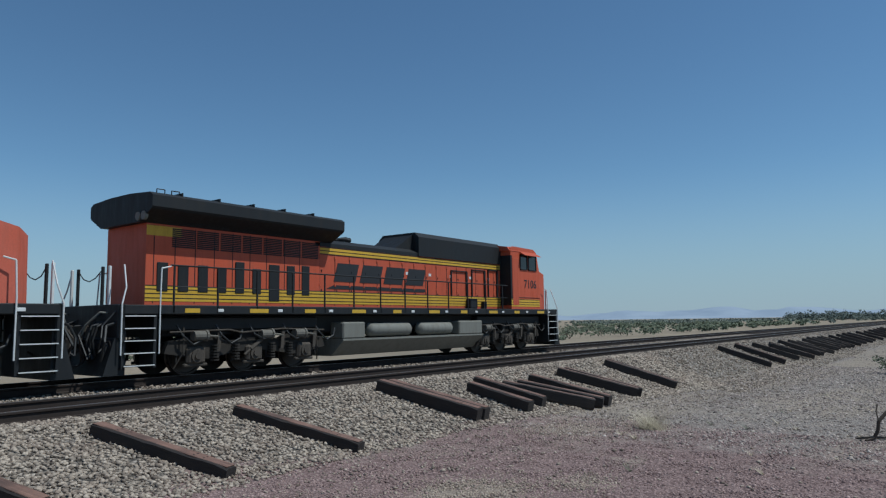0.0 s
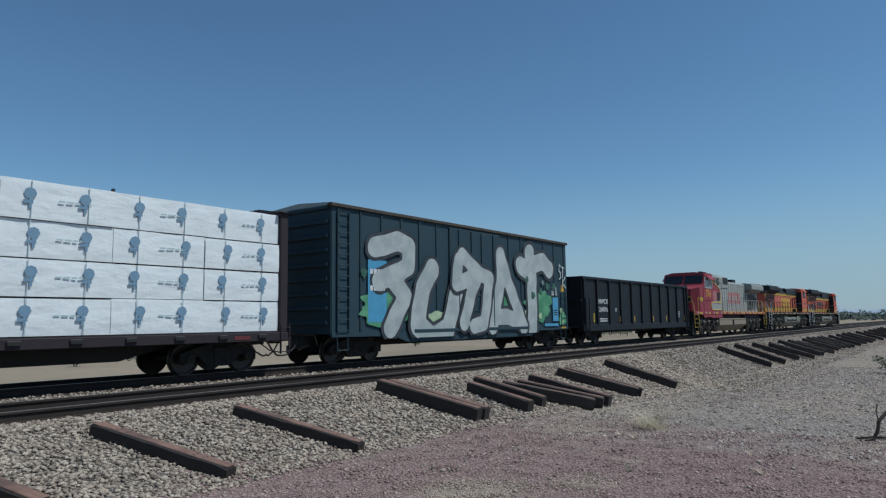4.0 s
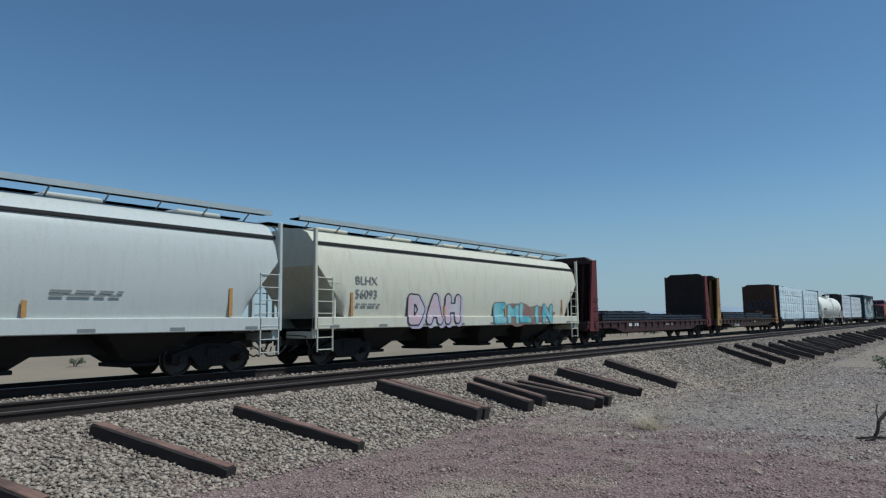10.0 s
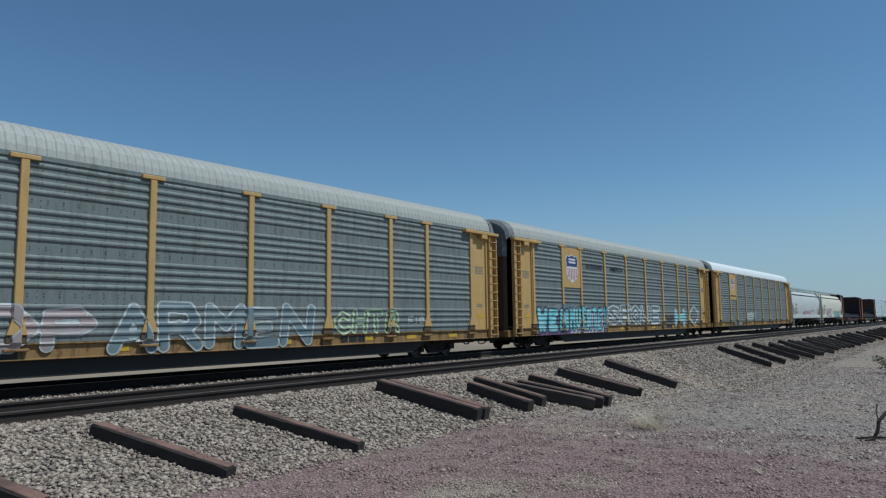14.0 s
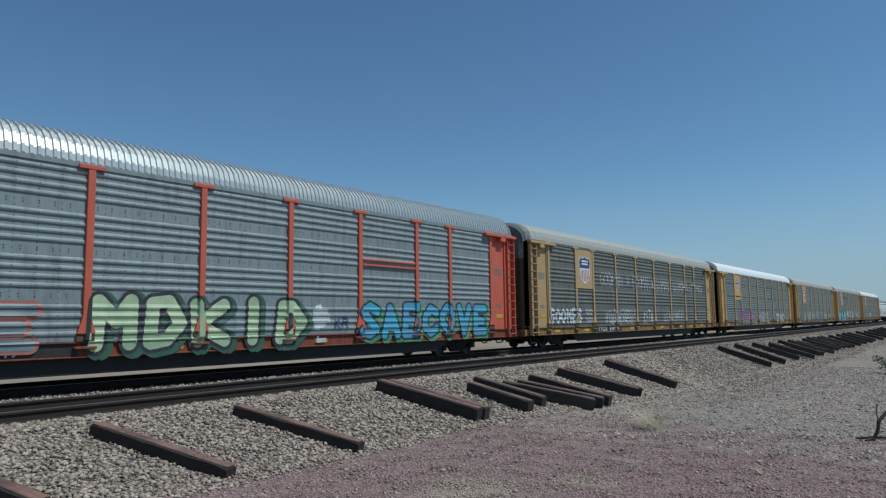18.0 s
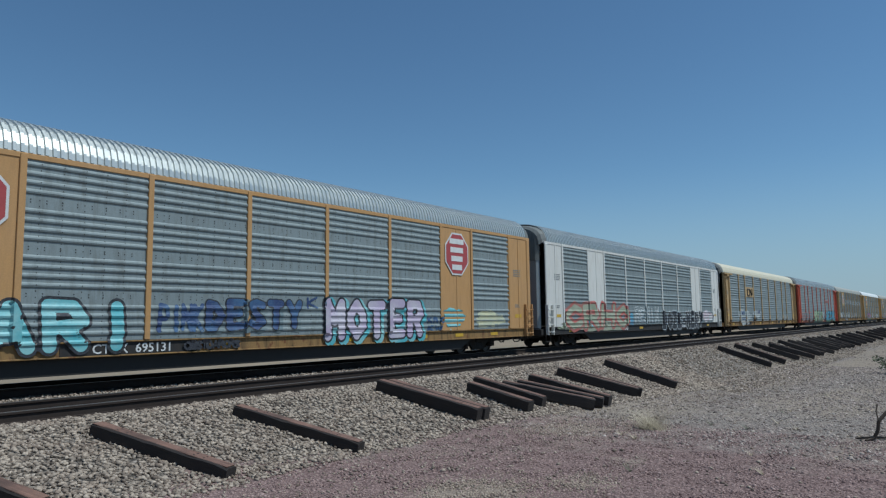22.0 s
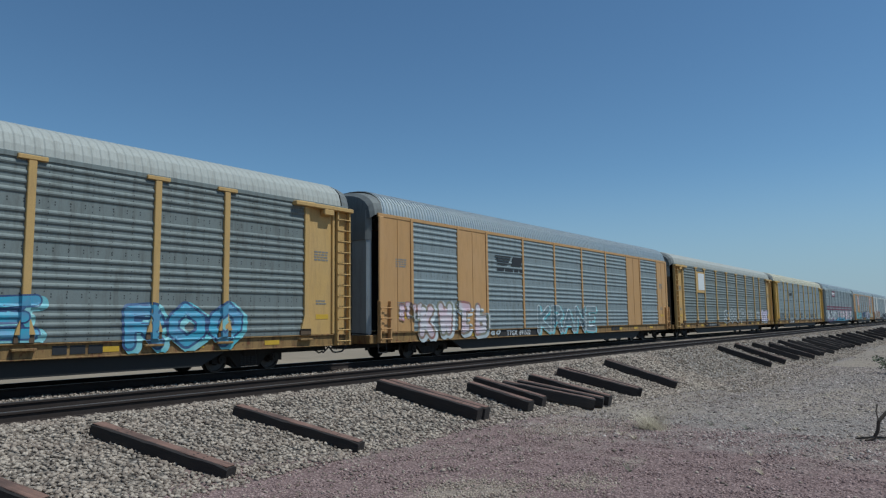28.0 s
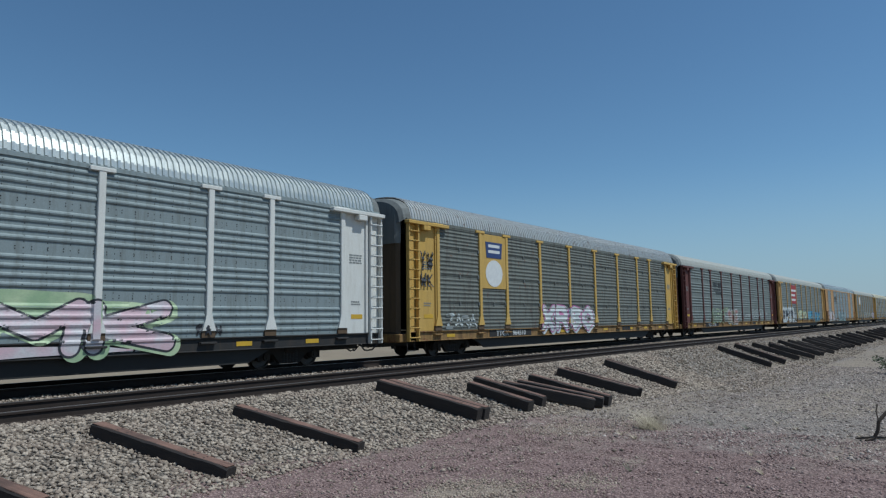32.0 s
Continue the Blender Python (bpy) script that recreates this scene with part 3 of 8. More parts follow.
    for s in (0, 180):
        cap = Shape()
        cap.sheet([[(X(.95), y, z) for y, z in prof], [(X(.62), y * .97, z - .05) for y, z in prof], [(X(.50), y * .90, z - .16) for y, z in prof]])
        cap.add([(X(.50), y * .90, z - .16) for y, z in prof], [tuple(range(len(prof)))])
        part("roof_end", cap.data("roof_end", M["roof_end"]), None, car, at=pose(0, 0, 0, 0, 0, s))
    # ends: doors, ladders, side door bays
    for s in (0, 180):
        at = pose(0, 0, 0, 0, 0, s)
        for y0, y1 in ((-1.38, -.48), (-.46, .46), (.48, 1.38)):
            door = part("end_door", Shape().prism_z([(X(.62), y0), (X(.50), y0 + .12), (X(.50), y1 - .12), (X(.62), y1)], .88, 4.62), end_mat, car, "tall folding end door leaf", at=at)
        part("door_cap", Shape().prism_z([(X(.62), -1.40), (X(.46), -1.25), (X(.46), 1.25), (X(.62), 1.40)], 4.05, 5.05), M["roof_end"], car, at=at)
        part("end_sill", Shape().box(X(.42), X(.8), -1.5, 1.5, .60, .88, .02), sill_mat, car, at=at)
        for sy in (1, -1):
            b = Shape()
            if flat_posts:
                b.box(X(.95), X(2.55), -RACK_Y - .012, -RACK_Y + .05, RACK_Z0, RACK_Z1, .01)
                stiles = [Shape().box(X(1.66), X(1.70), -RACK_Y - .03, -RACK_Y, RACK_Z0, RACK_Z1, .01), Shape().box(X(.72), X(.98), -RACK_Y - .05, -RACK_Y + .02, RACK_Z0, 4.85, .03)]
            else:
                b.box(X(1.32), X(2.52), -RACK_Y + .02, -RACK_Y + .08, RACK_Z0, RACK_Z1 - .06)
                stiles = [Shape().box(X(1.28), X(1.38), -RACK_Y - .04, -RACK_Y + .05, RACK_Z0, 4.85, .012), Shape().box(X(2.28), X(2.40), -RACK_Y - .035, -RACK_Y + .05, RACK_Z0, 4.85, .012)]
                h_ = Shape().box(X(.62), X(2.95), -RACK_Y - .20, -RACK_Y + .02, 4.74, 4.86, .015).box(X(1.45), X(1.85), -RACK_Y - .20, -RACK_Y, 4.56, 4.74, .02)
                if sy < 0:
                    h_.v = [(x, -y, z) for x, y, z in h_.v]
                part("door_hood", h_, frame_mat, car, at=at)
            if sy < 0:
                b.v = [(x, -y, z) for x, y, z in b.v]
            near_side = sy * (1 if s == 0 else -1) > 0
            for st in stiles:
                if sy < 0:
                    st.v = [(x, -y, z) for x, y, z in st.v]
                if not near_side:
                    b.add(st.v, st.f)
            bay = part("door_bay", b, frame_mat, car, at=at)
            for st in stiles if near_side else ():
                part("door_stile", st, frame_mat, bay)
            lad = Shape()
            zt = 4.74 if not flat_posts else 2.0
            for lx in (.72, 1.22):
                lad.box(X(lx) - .03, X(lx) + .03, -RACK_Y - .13, -RACK_Y + .02, .62, zt, .01)
            if not flat_posts:
                lad.box(X(.75), X(1.2), -RACK_Y + .03, -RACK_Y + .06, .64, 4.74)
            if sy < 0:
                lad.v = [(x, -y, z) for x, y, z in lad.v]
            ld = part("ladder", lad, frame_mat, car, at=at)
            if not flat_posts or sy * (1 if s == 0 else -1) > 0:
                z = .75
                while z < zt - .1:
                    part("rung", RUNGS.setdefault(frame_mat.name, Shape().rod((-.275, 0, 0), (.275, 0, 0), .018, 6).data("rung", frame_mat)), None, ld, at=pose(X(.975), sy * (-RACK_Y - .14), z))
                    z += .34
        step = Shape().path([(X(.78), -1.52, .62), (X(.78), -1.54, .30), (X(1.18), -1.54, .30), (X(1.18), -1.52, .62)], .02)
        part("sill_step", step, M["sill_dark"], car, at=at)
    return car


RACKS = [
    (13, "rack_yellow", "galv_green", "roof_white", "seamed", False, "end_brown", .006, (), "yellow auto rack with silver seamed side panels and white roof"),
    (14, "rack_yellow", "galv_green", "roof_grey", "ribbed", False, "end_brown", .014, (), "yellow auto rack with green-grey ribbed panels and heavy spray paint"),
    (15, "rack_yellow", "galv_green", "roof_grey", "ribbed", False, "end_brown", .012, (), "weathered yellow auto rack with grey-green panels and pale spray paint"),
    (16, "rack_yellow", "galv_green", "roof_white", "seamed", False, "end_brown", .006, (), "yellow auto rack with bright white roof and pink spray paint"),
    (17, "rack_tan", "galv_dark", "roof_grey", "ribbed", False, "end_brown", .012, (), "dirty tan auto rack with dark panels and chalky white scrawl"),
    (18, "rack_orange", "galv_blue", "roof_galv", "ribbed", False, "end_brown", .030, (), "orange auto rack with blue-grey panels and colourful spray paint"),
    (19, "rack_tan", "galv_blue", "roof_cream", "ribbed", False, "end_brown", .010, (), "tan auto rack with silver panels and cream roof"),
    (20, "rack_white", "galv_blue", "roof_galv", "ribbed", True, "end_steel", .030, (1, 7), "white auto rack with grey panels and red spray paint"),
    (21, "rack_amber", "galv_blue", "roof_galv", "ribbed", True, "rack_brown", .030, (1, 7), "amber auto rack with red emblems and turquoise spray paint"),
    (22, "rack_grey", "galv_blue", "roof_galv", "ribbed", False, "end_steel", .030, (), "grey auto rack with a maroon stripe and white spray paint"),
    (23, "rack_bright", "galv_blue", "roof_cream", "seamed", False, "end_brown", .02, (), "yellow auto rack with clean silver panels and black tags"),
    (24, "rack_yellow", "galv_green", "roof_grey", "ribbed", False, "end_brown", .012, (), "yellow auto rack with green-grey panels and pink tag"),
    (25, "rack_amber", "galv_blue", "roof_galv", "ribbed", True, "end_steel", .026, (1, 7), "amber auto rack with flat end bays and pink spray paint"),
    (26, "rack_yellow", "galv_green", "roof_grey", "ribbed", False, "end_brown", .012, (), "yellow auto rack with a red sign bay and blue spray paint"),
    (27, "rack_brown", "galv_green", "roof_grey", "ribbed", False, "rack_brown", .012, (), "dark brown auto rack with green-grey panels and red tag"),
    (28, "rack_bright", "galv_dark", "roof_rusty", "seamed", False, "end_brown", .026, (), "yellow auto rack with dirty dark panels and corroded roof"),
    (29, "rack_white", "galv_blue", "roof_galv", "ribbed", False, "end_steel", .030, (), "pale grey auto rack with green and pink spray paint"),
]
RACK_CARS = {}
for k, fm, pm, rm, st, fp, em, rr, fill, lab in RACKS:
    sm = {"rack_white": "sill_dark", "rack_grey": "sill_dark", "rack_orange": "sill_rust"}.get(fm)
    RACK_CARS[k] = auto_rack(k, M[fm], M[pm], M[rm], st, fp, M[em], M[sm] if sm else None, rr, lab, fill)


# ---- more materials ----
M["loco_orange"] = paint("locomotive_orange", (0.56, 0.098, 0.042), 0.45, (0.20, 0.07, 0.04), 0.35, fade=0.12, spec=0.3)
M["loco_faded"] = paint("faded_locomotive_orange", (0.62, 0.130, 0.072), 0.5, (0.25, 0.10, 0.07), 0.4, fade=0.3)
M["loco_yellow"] = paint("locomotive_yellow", (0.70, 0.42, 0.035), 0.45, (0.25, 0.15, 0.05), 0.35, fade=0.1)
M["loco_black"] = paint("locomotive_black", (0.014, 0.016, 0.018), 0.5, (0.05, 0.045, 0.04), 0.35)
M["loco_red"] = paint("locomotive_red", (0.29, 0.034, 0.052), 0.45, (0.13, 0.05, 0.045), 0.5, fade=0.2, spec=0.3)
M["loco_silver"] = paint("locomotive_silver", (0.34, 0.35, 0.32), 0.5, (0.15, 0.13, 0.10), 0.6)
M["tank_grey"] = paint("dusty_fuel_tank", (0.22, 0.215, 0.185), 0.6, (0.14, 0.12, 0.095), 0.6)
M["tank_tan"] = paint("tan_dusty_fuel_tank", (0.29, 0.24, 0.18), 0.7, (0.16, 0.12, 0.085), 0.7)
M["dusty_steel"] = paint("dusty_brown_steel", (0.085, 0.070, 0.056), 0.8, (0.03, 0.026, 0.022), 0.9)
M["cyl_grey"] = paint("dusty_cylinder_grey", (0.17, 0.155, 0.13), 0.7, (0.07, 0.06, 0.05), 0.8)
M["rail_white"] = plain("white_enamel", (0.75, 0.75, 0.72), 0.5)
M["rail_yellow"] = plain("yellow_enamel", (0.62, 0.42, 0.06), 0.5)
M["glass"] = plain("dark_cab_glass", (0.012, 0.015, 0.018), 0.08)
M["glass"].node_tree.nodes["Principled BSDF"].inputs["Specular IOR Level"].default_value = 0.6
M["gon_black"] = paint("gondola_black", (0.010, 0.013, 0.018), 0.5, (0.035, 0.035, 0.036), 0.4, fade=0.06)
M["box_green"] = paint("boxcar_dark_blue_green", (0.022, 0.052, 0.070), 0.55, (0.07, 0.08, 0.08), 0.5)
M["tank_white"] = paint("tank_white_paint", (0.86, 0.845, 0.75), 0.35, (0.6, 0.52, 0.36), 0.3, fade=0.1)
M["hopper_cream"] = paint("hopper_cream_paint", (0.70, 0.675, 0.54), 0.42, (0.42, 0.30, 0.17), 0.35, fade=0.1)
M["hopper_grey"] = paint("hopper_pale_grey", (0.60, 0.62, 0.58), 0.3, (0.36, 0.34, 0.28), 0.3)
M["flat_red"] = paint("flatcar_oxide_red", (0.15, 0.030, 0.032), 0.65, (0.07, 0.04, 0.035), 0.6)
M["flat_dark"] = paint("flatcar_dark_brown", (0.055, 0.024, 0.024), 0.7, (0.03, 0.024, 0.02), 0.7, rust=0.2)
M["boards_brown"] = paint("bulkhead_brown_boards", (0.085, 0.044, 0.030), 0.85, (0.04, 0.025, 0.02), 0.7)
M["flat_orange"] = paint("flatcar_worn_orange", (0.34, 0.175, 0.065), 0.65, (0.08, 0.05, 0.04), 0.7, rust=0.3)
M["flat_yellow"] = paint("flatcar_faded_yellow", (0.46, 0.28, 0.085), 0.65, (0.12, 0.07, 0.045), 0.9, rust=0.35)
M["flat_brown"] = paint("flatcar_rusty_brown", (0.040, 0.026, 0.021), 0.75, (0.13, 0.075, 0.035), 0.5, rust=0.3)
M["boards"] = paint("bulkhead_dark_boards", (0.030, 0.022, 0.021), 0.85, (0.075, 0.045, 0.034), 0.7)
M["pipe"] = plain("coated_pipe", (0.008, 0.012, 0.020), 0.45)
M["beam_brown"] = paint("centrebeam_black_brown", (0.030, 0.022, 0.028), 0.6, (0.06, 0.04, 0.04), 0.5)
M["beam_navy"] = paint("centrebeam_dark_navy", (0.020, 0.028, 0.045), 0.55, (0.05, 0.05, 0.05), 0.4)
M["beam_blue"] = plain("centrebeam_blue_grey", (0.10, 0.14, 0.19), 0.6)
M["strap_grey"] = plain("load_strap_grey", (0.10, 0.105, 0.11), 0.5)
M["strap"] = plain("strap_dark", (0.03, 0.03, 0.03), 0.5)
M["ink_dark_blue"] = plain("board_spray_blue", (0.035, 0.07, 0.12), 0.6)
M["letter_black"] = plain("lettering_black", (0.02, 0.02, 0.022), 0.6)
M["letter_white"] = plain("lettering_white", (0.72, 0.72, 0.70), 0.6)
M["letter_faded_red"] = paint("faded_red_lettering", (0.42, 0.13, 0.13), 0.6, (0.34, 0.30, 0.28), 0.7)
M["letter_grey"] = plain("lettering_grey", (0.22, 0.23, 0.22), 0.6)
M["reflector"] = plain("yellow_reflector", (0.62, 0.38, 0.03), 0.4)
M["shield_blue"] = plain("shield_blue", (0.03, 0.055, 0.17), 0.5)
M["shield_red"] = plain("shield_red", (0.42, 0.07, 0.07), 0.5)
M["maroon"] = paint("maroon_paint", (0.17, 0.022, 0.055), 0.5, (0.1, 0.05, 0.05), 0.3)
M["sign_red"] = paint("sign_red_paint", (0.34, 0.030, 0.035), 0.5, (0.2, 0.05, 0.05), 0.3)


def wrap_material(name, base, crease):
    m, nt, b = nodes_of(name)
    w = tex_noise(nt, 1.9, 3, 0.5, (0.8, 1.0, 1.8))
    fine = tex_noise(nt, 11, 4, 0.6, (1.0, 1.0, 0.5))
    col = mixed(nt, ramp(nt, w, 0.42, 0.62, 0, 0.5), base, crease)
    nt.links.new(col, b.inputs["Base Color"])
    b.inputs["Roughness"].default_value = 0.35
    add = nt.nodes.new("ShaderNodeMath")
    add.operation = 'ADD'
    nt.links.new(w, add.inputs[0])
    nt.links.new(ramp(nt, fine, 0, 1, 0, .18), add.inputs[1])
    bumped(nt, b, add.outputs[0], 0.5, 0.06)
    return m


M["wrap_white"] = wrap_material("white_plastic_wrap", (0.82, 0.83, 0.81), (0.72, 0.74, 0.74))
M["ink_teal"] = plain("wrap_print_teal", (0.47, 0.60, 0.61), 0.6)
M["ink_mid"] = plain("wrap_print_blue_grey", (0.20, 0.31, 0.42), 0.6)
M["ink_faint"] = plain("wrap_print_faint", (0.50, 0.61, 0.63), 0.6)
M["wrap_crease"] = plain("wrap_strap", (0.60, 0.68, 0.70), 0.5)
M["wrap_blue"] = wrap_material("pale_blue_plastic_wrap", (0.72, 0.80, 0.81), (0.64, 0.73, 0.75))

NEAR = -1


def lettering(text, size, name="lettering", bold=.011):
    """Raised letters as a mesh, in the x-z plane, facing -y."""
    cu = bpy.data.curves.new(name, 'FONT')
    cu.body, cu.size, cu.extrude, cu.resolution_u = text, size, 0.003, 2
    cu.align_x = 'CENTER'
    cu.offset = size * bold
    ob = bpy.data.objects.new(name, cu)
    scene.collection.objects.link(ob)
    dg = bpy.context.evaluated_depsgraph_get()
    me = bpy.data.meshes.new_from_object(ob.evaluated_get(dg))
    bpy.data.objects.remove(ob)
    bpy.data.curves.remove(cu)
    me.name = name
    return me


def letters(parent, text, x, y, z, size, mat, turned=False, wide=1.0, name="lettering", label=""):
    me = lettering(text, size, name)
    me.materials.clear()
    me.materials.append(mat)
    if wide != 1.0:
        me.transform(Matrix.Diagonal((wide, 1, 1, 1)))
    return part(name, me, None, parent, label, at=pose(x, y, z, 90, 0, 180 if turned else 0))


def bars(parent, x, y, z, w, h, rows, mat, name="small_print", gap=0.45):
    """Lines of print too small to read, as plain bars."""
    sh = Shape()
    step = h / rows
    rnd = random.Random(round(x * 100) + rows)
    for i in range(rows):
        z1 = z + h / 2 - i * step
        x0 = x - w / 2
        while x0 < x + w / 2 - .02:
            l = rnd.uniform(.12, .3) * w
            sh.box(x0, min(x0 + l, x + w / 2), y - .004, y + .002, z1 - step * (1 - gap), z1)
            x0 += l + .06 * w
    return part(name, sh, mat, parent)


def plate(parent, x0, x1, y, z0, z1, mat, name="marking", label="", t=.006):
    return part(name, Shape().box(x0, x1, y - t, y + .004, z0, z1), mat, parent, label)


def polygon(parent, xz, y, mat, name="emblem", label="", t=.006):
    return part(name, Shape().prism_y(xz, y - t, y + .004), mat, parent, label)


# ---- locomotives ----
def loco_truck(parent, x, r=.51):
    hub = part("truck", Shape().box(x - 2.3, x + 2.3, -1.05, 1.05, .62, .86, .05).box(x - .4, x + .4, -1.2, 1.2, .75, 1.15, .05), M["truck"], parent)
    wm = WHEELS.setdefault(r, wheel_mesh(r))
    rng = random.Random(round(x * 10))
    for dx in (-1.8, 0, 1.8):
        for s in (-1, 1):
            part("wheel", wm, None, hub, at=pose(x + dx, s * .77, r, 0, 0, 0 if s < 0 else 180))
        part("axle", Shape().rod((x + dx, -1.1, r), (x + dx, 1.1, r), .1, 10), M["truck"], hub)
        part("traction_motor", Shape().box(x + dx + .2, x + dx + 1.05, -.62, .62, .22, .80, .10), M["truck"], hub)
    for s in (-1, 1):
        fr = Shape().prism_y([(x - 2.65, .60), (x - 2.55, .90), (x - 1.2, 1.02), (x - .9, .88), (x + .9, .88), (x + 1.2, 1.02), (x + 2.55, .90), (x + 2.65, .60), (x + 2.2, .52), (x + 1.4, .42), (x + .5, .58), (x - .5, .58), (x - 1.4, .42), (x - 2.2, .52)], s * 1.08, s * 1.24)
        part("side_frame", fr, M["truck_dusty"], hub, "dusty cast truck frame")
        for dx in (-1.8, 0, 1.8):
            j = Shape().box(x + dx - .27, x + dx + .27, s * 1.16, s * 1.34, .30, .74, .06).rod((x + dx, s * 1.3, .51), (x + dx, s * 1.38, .51), .17, 14)
            j.rod((x + dx, s * 1.36, .51), (x + dx, s * 1.42, .51), .09, 8).box(x + dx - .34, x + dx + .34, s * 1.2, s * 1.3, .24, .32, .02)
            part("journal_box", j, M["dusty_steel"], hub, "dusty brown axle box")
            for e in (-.44, .44):
                part("brake_shoe", Shape().box(x + dx + e - .05, x + dx + e + .05, s * .70, s * .86, .30, .72, .02).rod((x + dx + e, s * 1.12, .95), (x + dx + e * 1.15, s * 1.2, .36), .035, 6), M["truck"], hub)
        for dx in (-1.24, -.60, .60, 1.24):
            sp = Shape()
            for i in range(6):
                sp.rod((x + dx, s * 1.28, .36 + i * .075), (x + dx, s * 1.28, .40 + i * .075), .11, 10)
            part("spring", sp, M["truck_dusty"], hub)
        for dx, q in ((-1.95, 1), (.15, 1), (1.35, -1)):
            cyl = Shape().rod((x + dx, s * 1.36, 1.02), (x + dx + .34, s * 1.36, 1.02), .13, 12).rod((x + dx + .34, s * 1.36, 1.02), (x + dx + .40, s * 1.36, 1.02), .155, 12).rod((x + dx + .4, s * 1.36, 1.02), (x + dx + .8, s * 1.36, .98), .03, 6)
            part("brake_cylinder", cyl, M["cyl_grey"], hub, "dusty grey brake cylinder")
            part("brake_lever", Shape().prism_y([(x + dx + .74, 1.1), (x + dx + .86, 1.1), (x + dx + .80, .60), (x + dx + .70, .60)], s * 1.33, s * 1.38), M["dusty_steel"], hub)
        pipe = Shape().path([(x - 2.6, s * 1.38, 1.12), (x - .9, s * 1.40, 1.16), (x - .5, s * 1.40, 1.08), (x + .9, s * 1.40, 1.16), (x + 2.5, s * 1.38, 1.10)], .022, 6)
        pipe.path([(x - 2.2, s * 1.34, 1.25), (x - 2.2, s * 1.36, .62), (x - 2.36, s * 1.2, .22)], .022, 6).path([(x + 2.2, s * 1.34, 1.25), (x + 2.24, s * 1.36, .62), (x + 2.38, s * 1.2, .22)], .022, 6)
        part("sand_pipe", pipe, M["dusty_steel"], hub)
        for q in range(5):
            hx = x - 2.2 + q * 1.05 + rng.uniform(-.2, .2)
            part("sand_hose", Shape().path([(hx, s * 1.3, 1.3), (hx + .12, s * 1.42, 1.02), (hx + .4, s * 1.43, .80 + rng.uniform(-.1, .12)), (hx + .72, s * 1.38, .92), (hx + .82, s * 1.32, 1.15)], .026, 6), M["rubber"], hub)
        part("damper", Shape().rod((x - .15, s * 1.34, .62), (x + .35, s * 1.34, .98), .06, 8).rod((x - .35, s * 1.34, .48), (x - .1, s * 1.34, .66), .035, 6), M["dusty_steel"], hub)
    return hub


def end_steps(loco, s, rail_mat):
    """Corner steps, end platform, plough and end rails at one end (s = 1 front, -1 rear)."""
    for side in (-1, 1):
        well = Shape().box(s * 9.62, s * 9.70, side * 1.52, side * .9, .30, 1.78).box(s * 10.42, s * 10.48, side * 1.52, side * .95, .30, 1.78)
        part("step_well", well, M["loco_black"], loco)
        for i in range(5):
            z = .34 + i * .29
            st = Shape().box(s * 9.68, s * 10.44, side * 1.56, side * (1.22 - .02 * i), z, z + .035, .008)
            part("step", st, M["truck"], loco)
            part("step_edge", Shape().box(s * 9.68, s * 10.44, side * 1.575, side * 1.56, z + .012, z + .034), rail_mat, loco)
        for dx, top in ((9.58, 2.74), (10.52, 2.74)):
            pts = [(s * dx, side * 1.56, .62), (s * dx, side * 1.56, 1.8), (s * (dx - .12), side * 1.5, 2.2), (s * (dx - .16), side * 1.3 if dx > 10 else side * 1.5, top)]
            if dx < 10:
                pts = [(s * dx, side * 1.57, .62), (s * dx, side * 1.57, 1.9), (s * (dx - .03), side * 1.54, top - .06), (s * (dx - .28), side * 1.54, top)]
            part("grab_rail", Shape().path(pts, .019, 6), rail_mat, loco, "painted curved grab rail")
    for yy in (-.95, -.62, .62, .95):
        part("end_post", Shape().box(s * 10.50, s * 10.56, yy - .04, yy + .04, 1.78, 2.72, .01), rail_mat if abs(yy) > .9 else M["loco_black"], loco)
    part("safety_chain", Shape().path([(s * 10.53, -.62, 2.66), (s * 10.55, -.3, 2.45), (s * 10.55, 0, 2.38), (s * 10.55, .3, 2.45), (s * 10.53, .62, 2.66)], .014, 5), M["truck"], loco)
    part("plough", Shape().prism_y([(s * 10.35, 1.2), (s * 10.62, 1.0), (s * 10.86, .16), (s * 10.35, .16)], -1.45, 1.45), M["loco_black"], loco)
    part("end_plate", Shape().box(s * 10.40, s * 10.58, -1.5, 1.5, 1.0, 1.80, .02), M["loco_black"], loco)
    rng = random.Random(17 + s)
    for i in range(14):
        y = rng.uniform(-1.42, 1.42)
        e = rng.uniform(.0, .28)
        part("cable", Shape().path([(s * 10.56, y, rng.uniform(1.2, 1.7)), (s * (10.68 + e), y + .05, 1.3), (s * (10.80 + e), y + rng.uniform(-.2, .2), .85 + e), (s * (10.74 + e), y + rng.uniform(-.3, .3), rng.uniform(.4, .7)), (s * 10.66, y + rng.uniform(-.3, .3), .9)], rng.uniform(.018, .032), 6), M["rubber"] if i % 5 else M["dusty_steel"], loco)
    for i in range(6):
        y = -.95 + i * .14 if i < 3 else .67 + (i - 3) * .14
        part("mu_hose", Shape().path([(s * 10.58, y, 1.4), (s * 10.78, y, 1.28), (s * 10.86, y + .03, .95), (s * 10.78, y + .05, .62)], .026, 6), M["rubber"], loco)
    for y in (-1.02, 1.02):
        part("air_hose", Shape().path([(s * 10.58, y, 1.60), (s * 10.74, y * .95, 1.62), (s * 10.95, y * .72, 1.32), (s * 11.0, y * .5, .9)], .022, 6), M["tank_grey"], loco, "pale air hose")


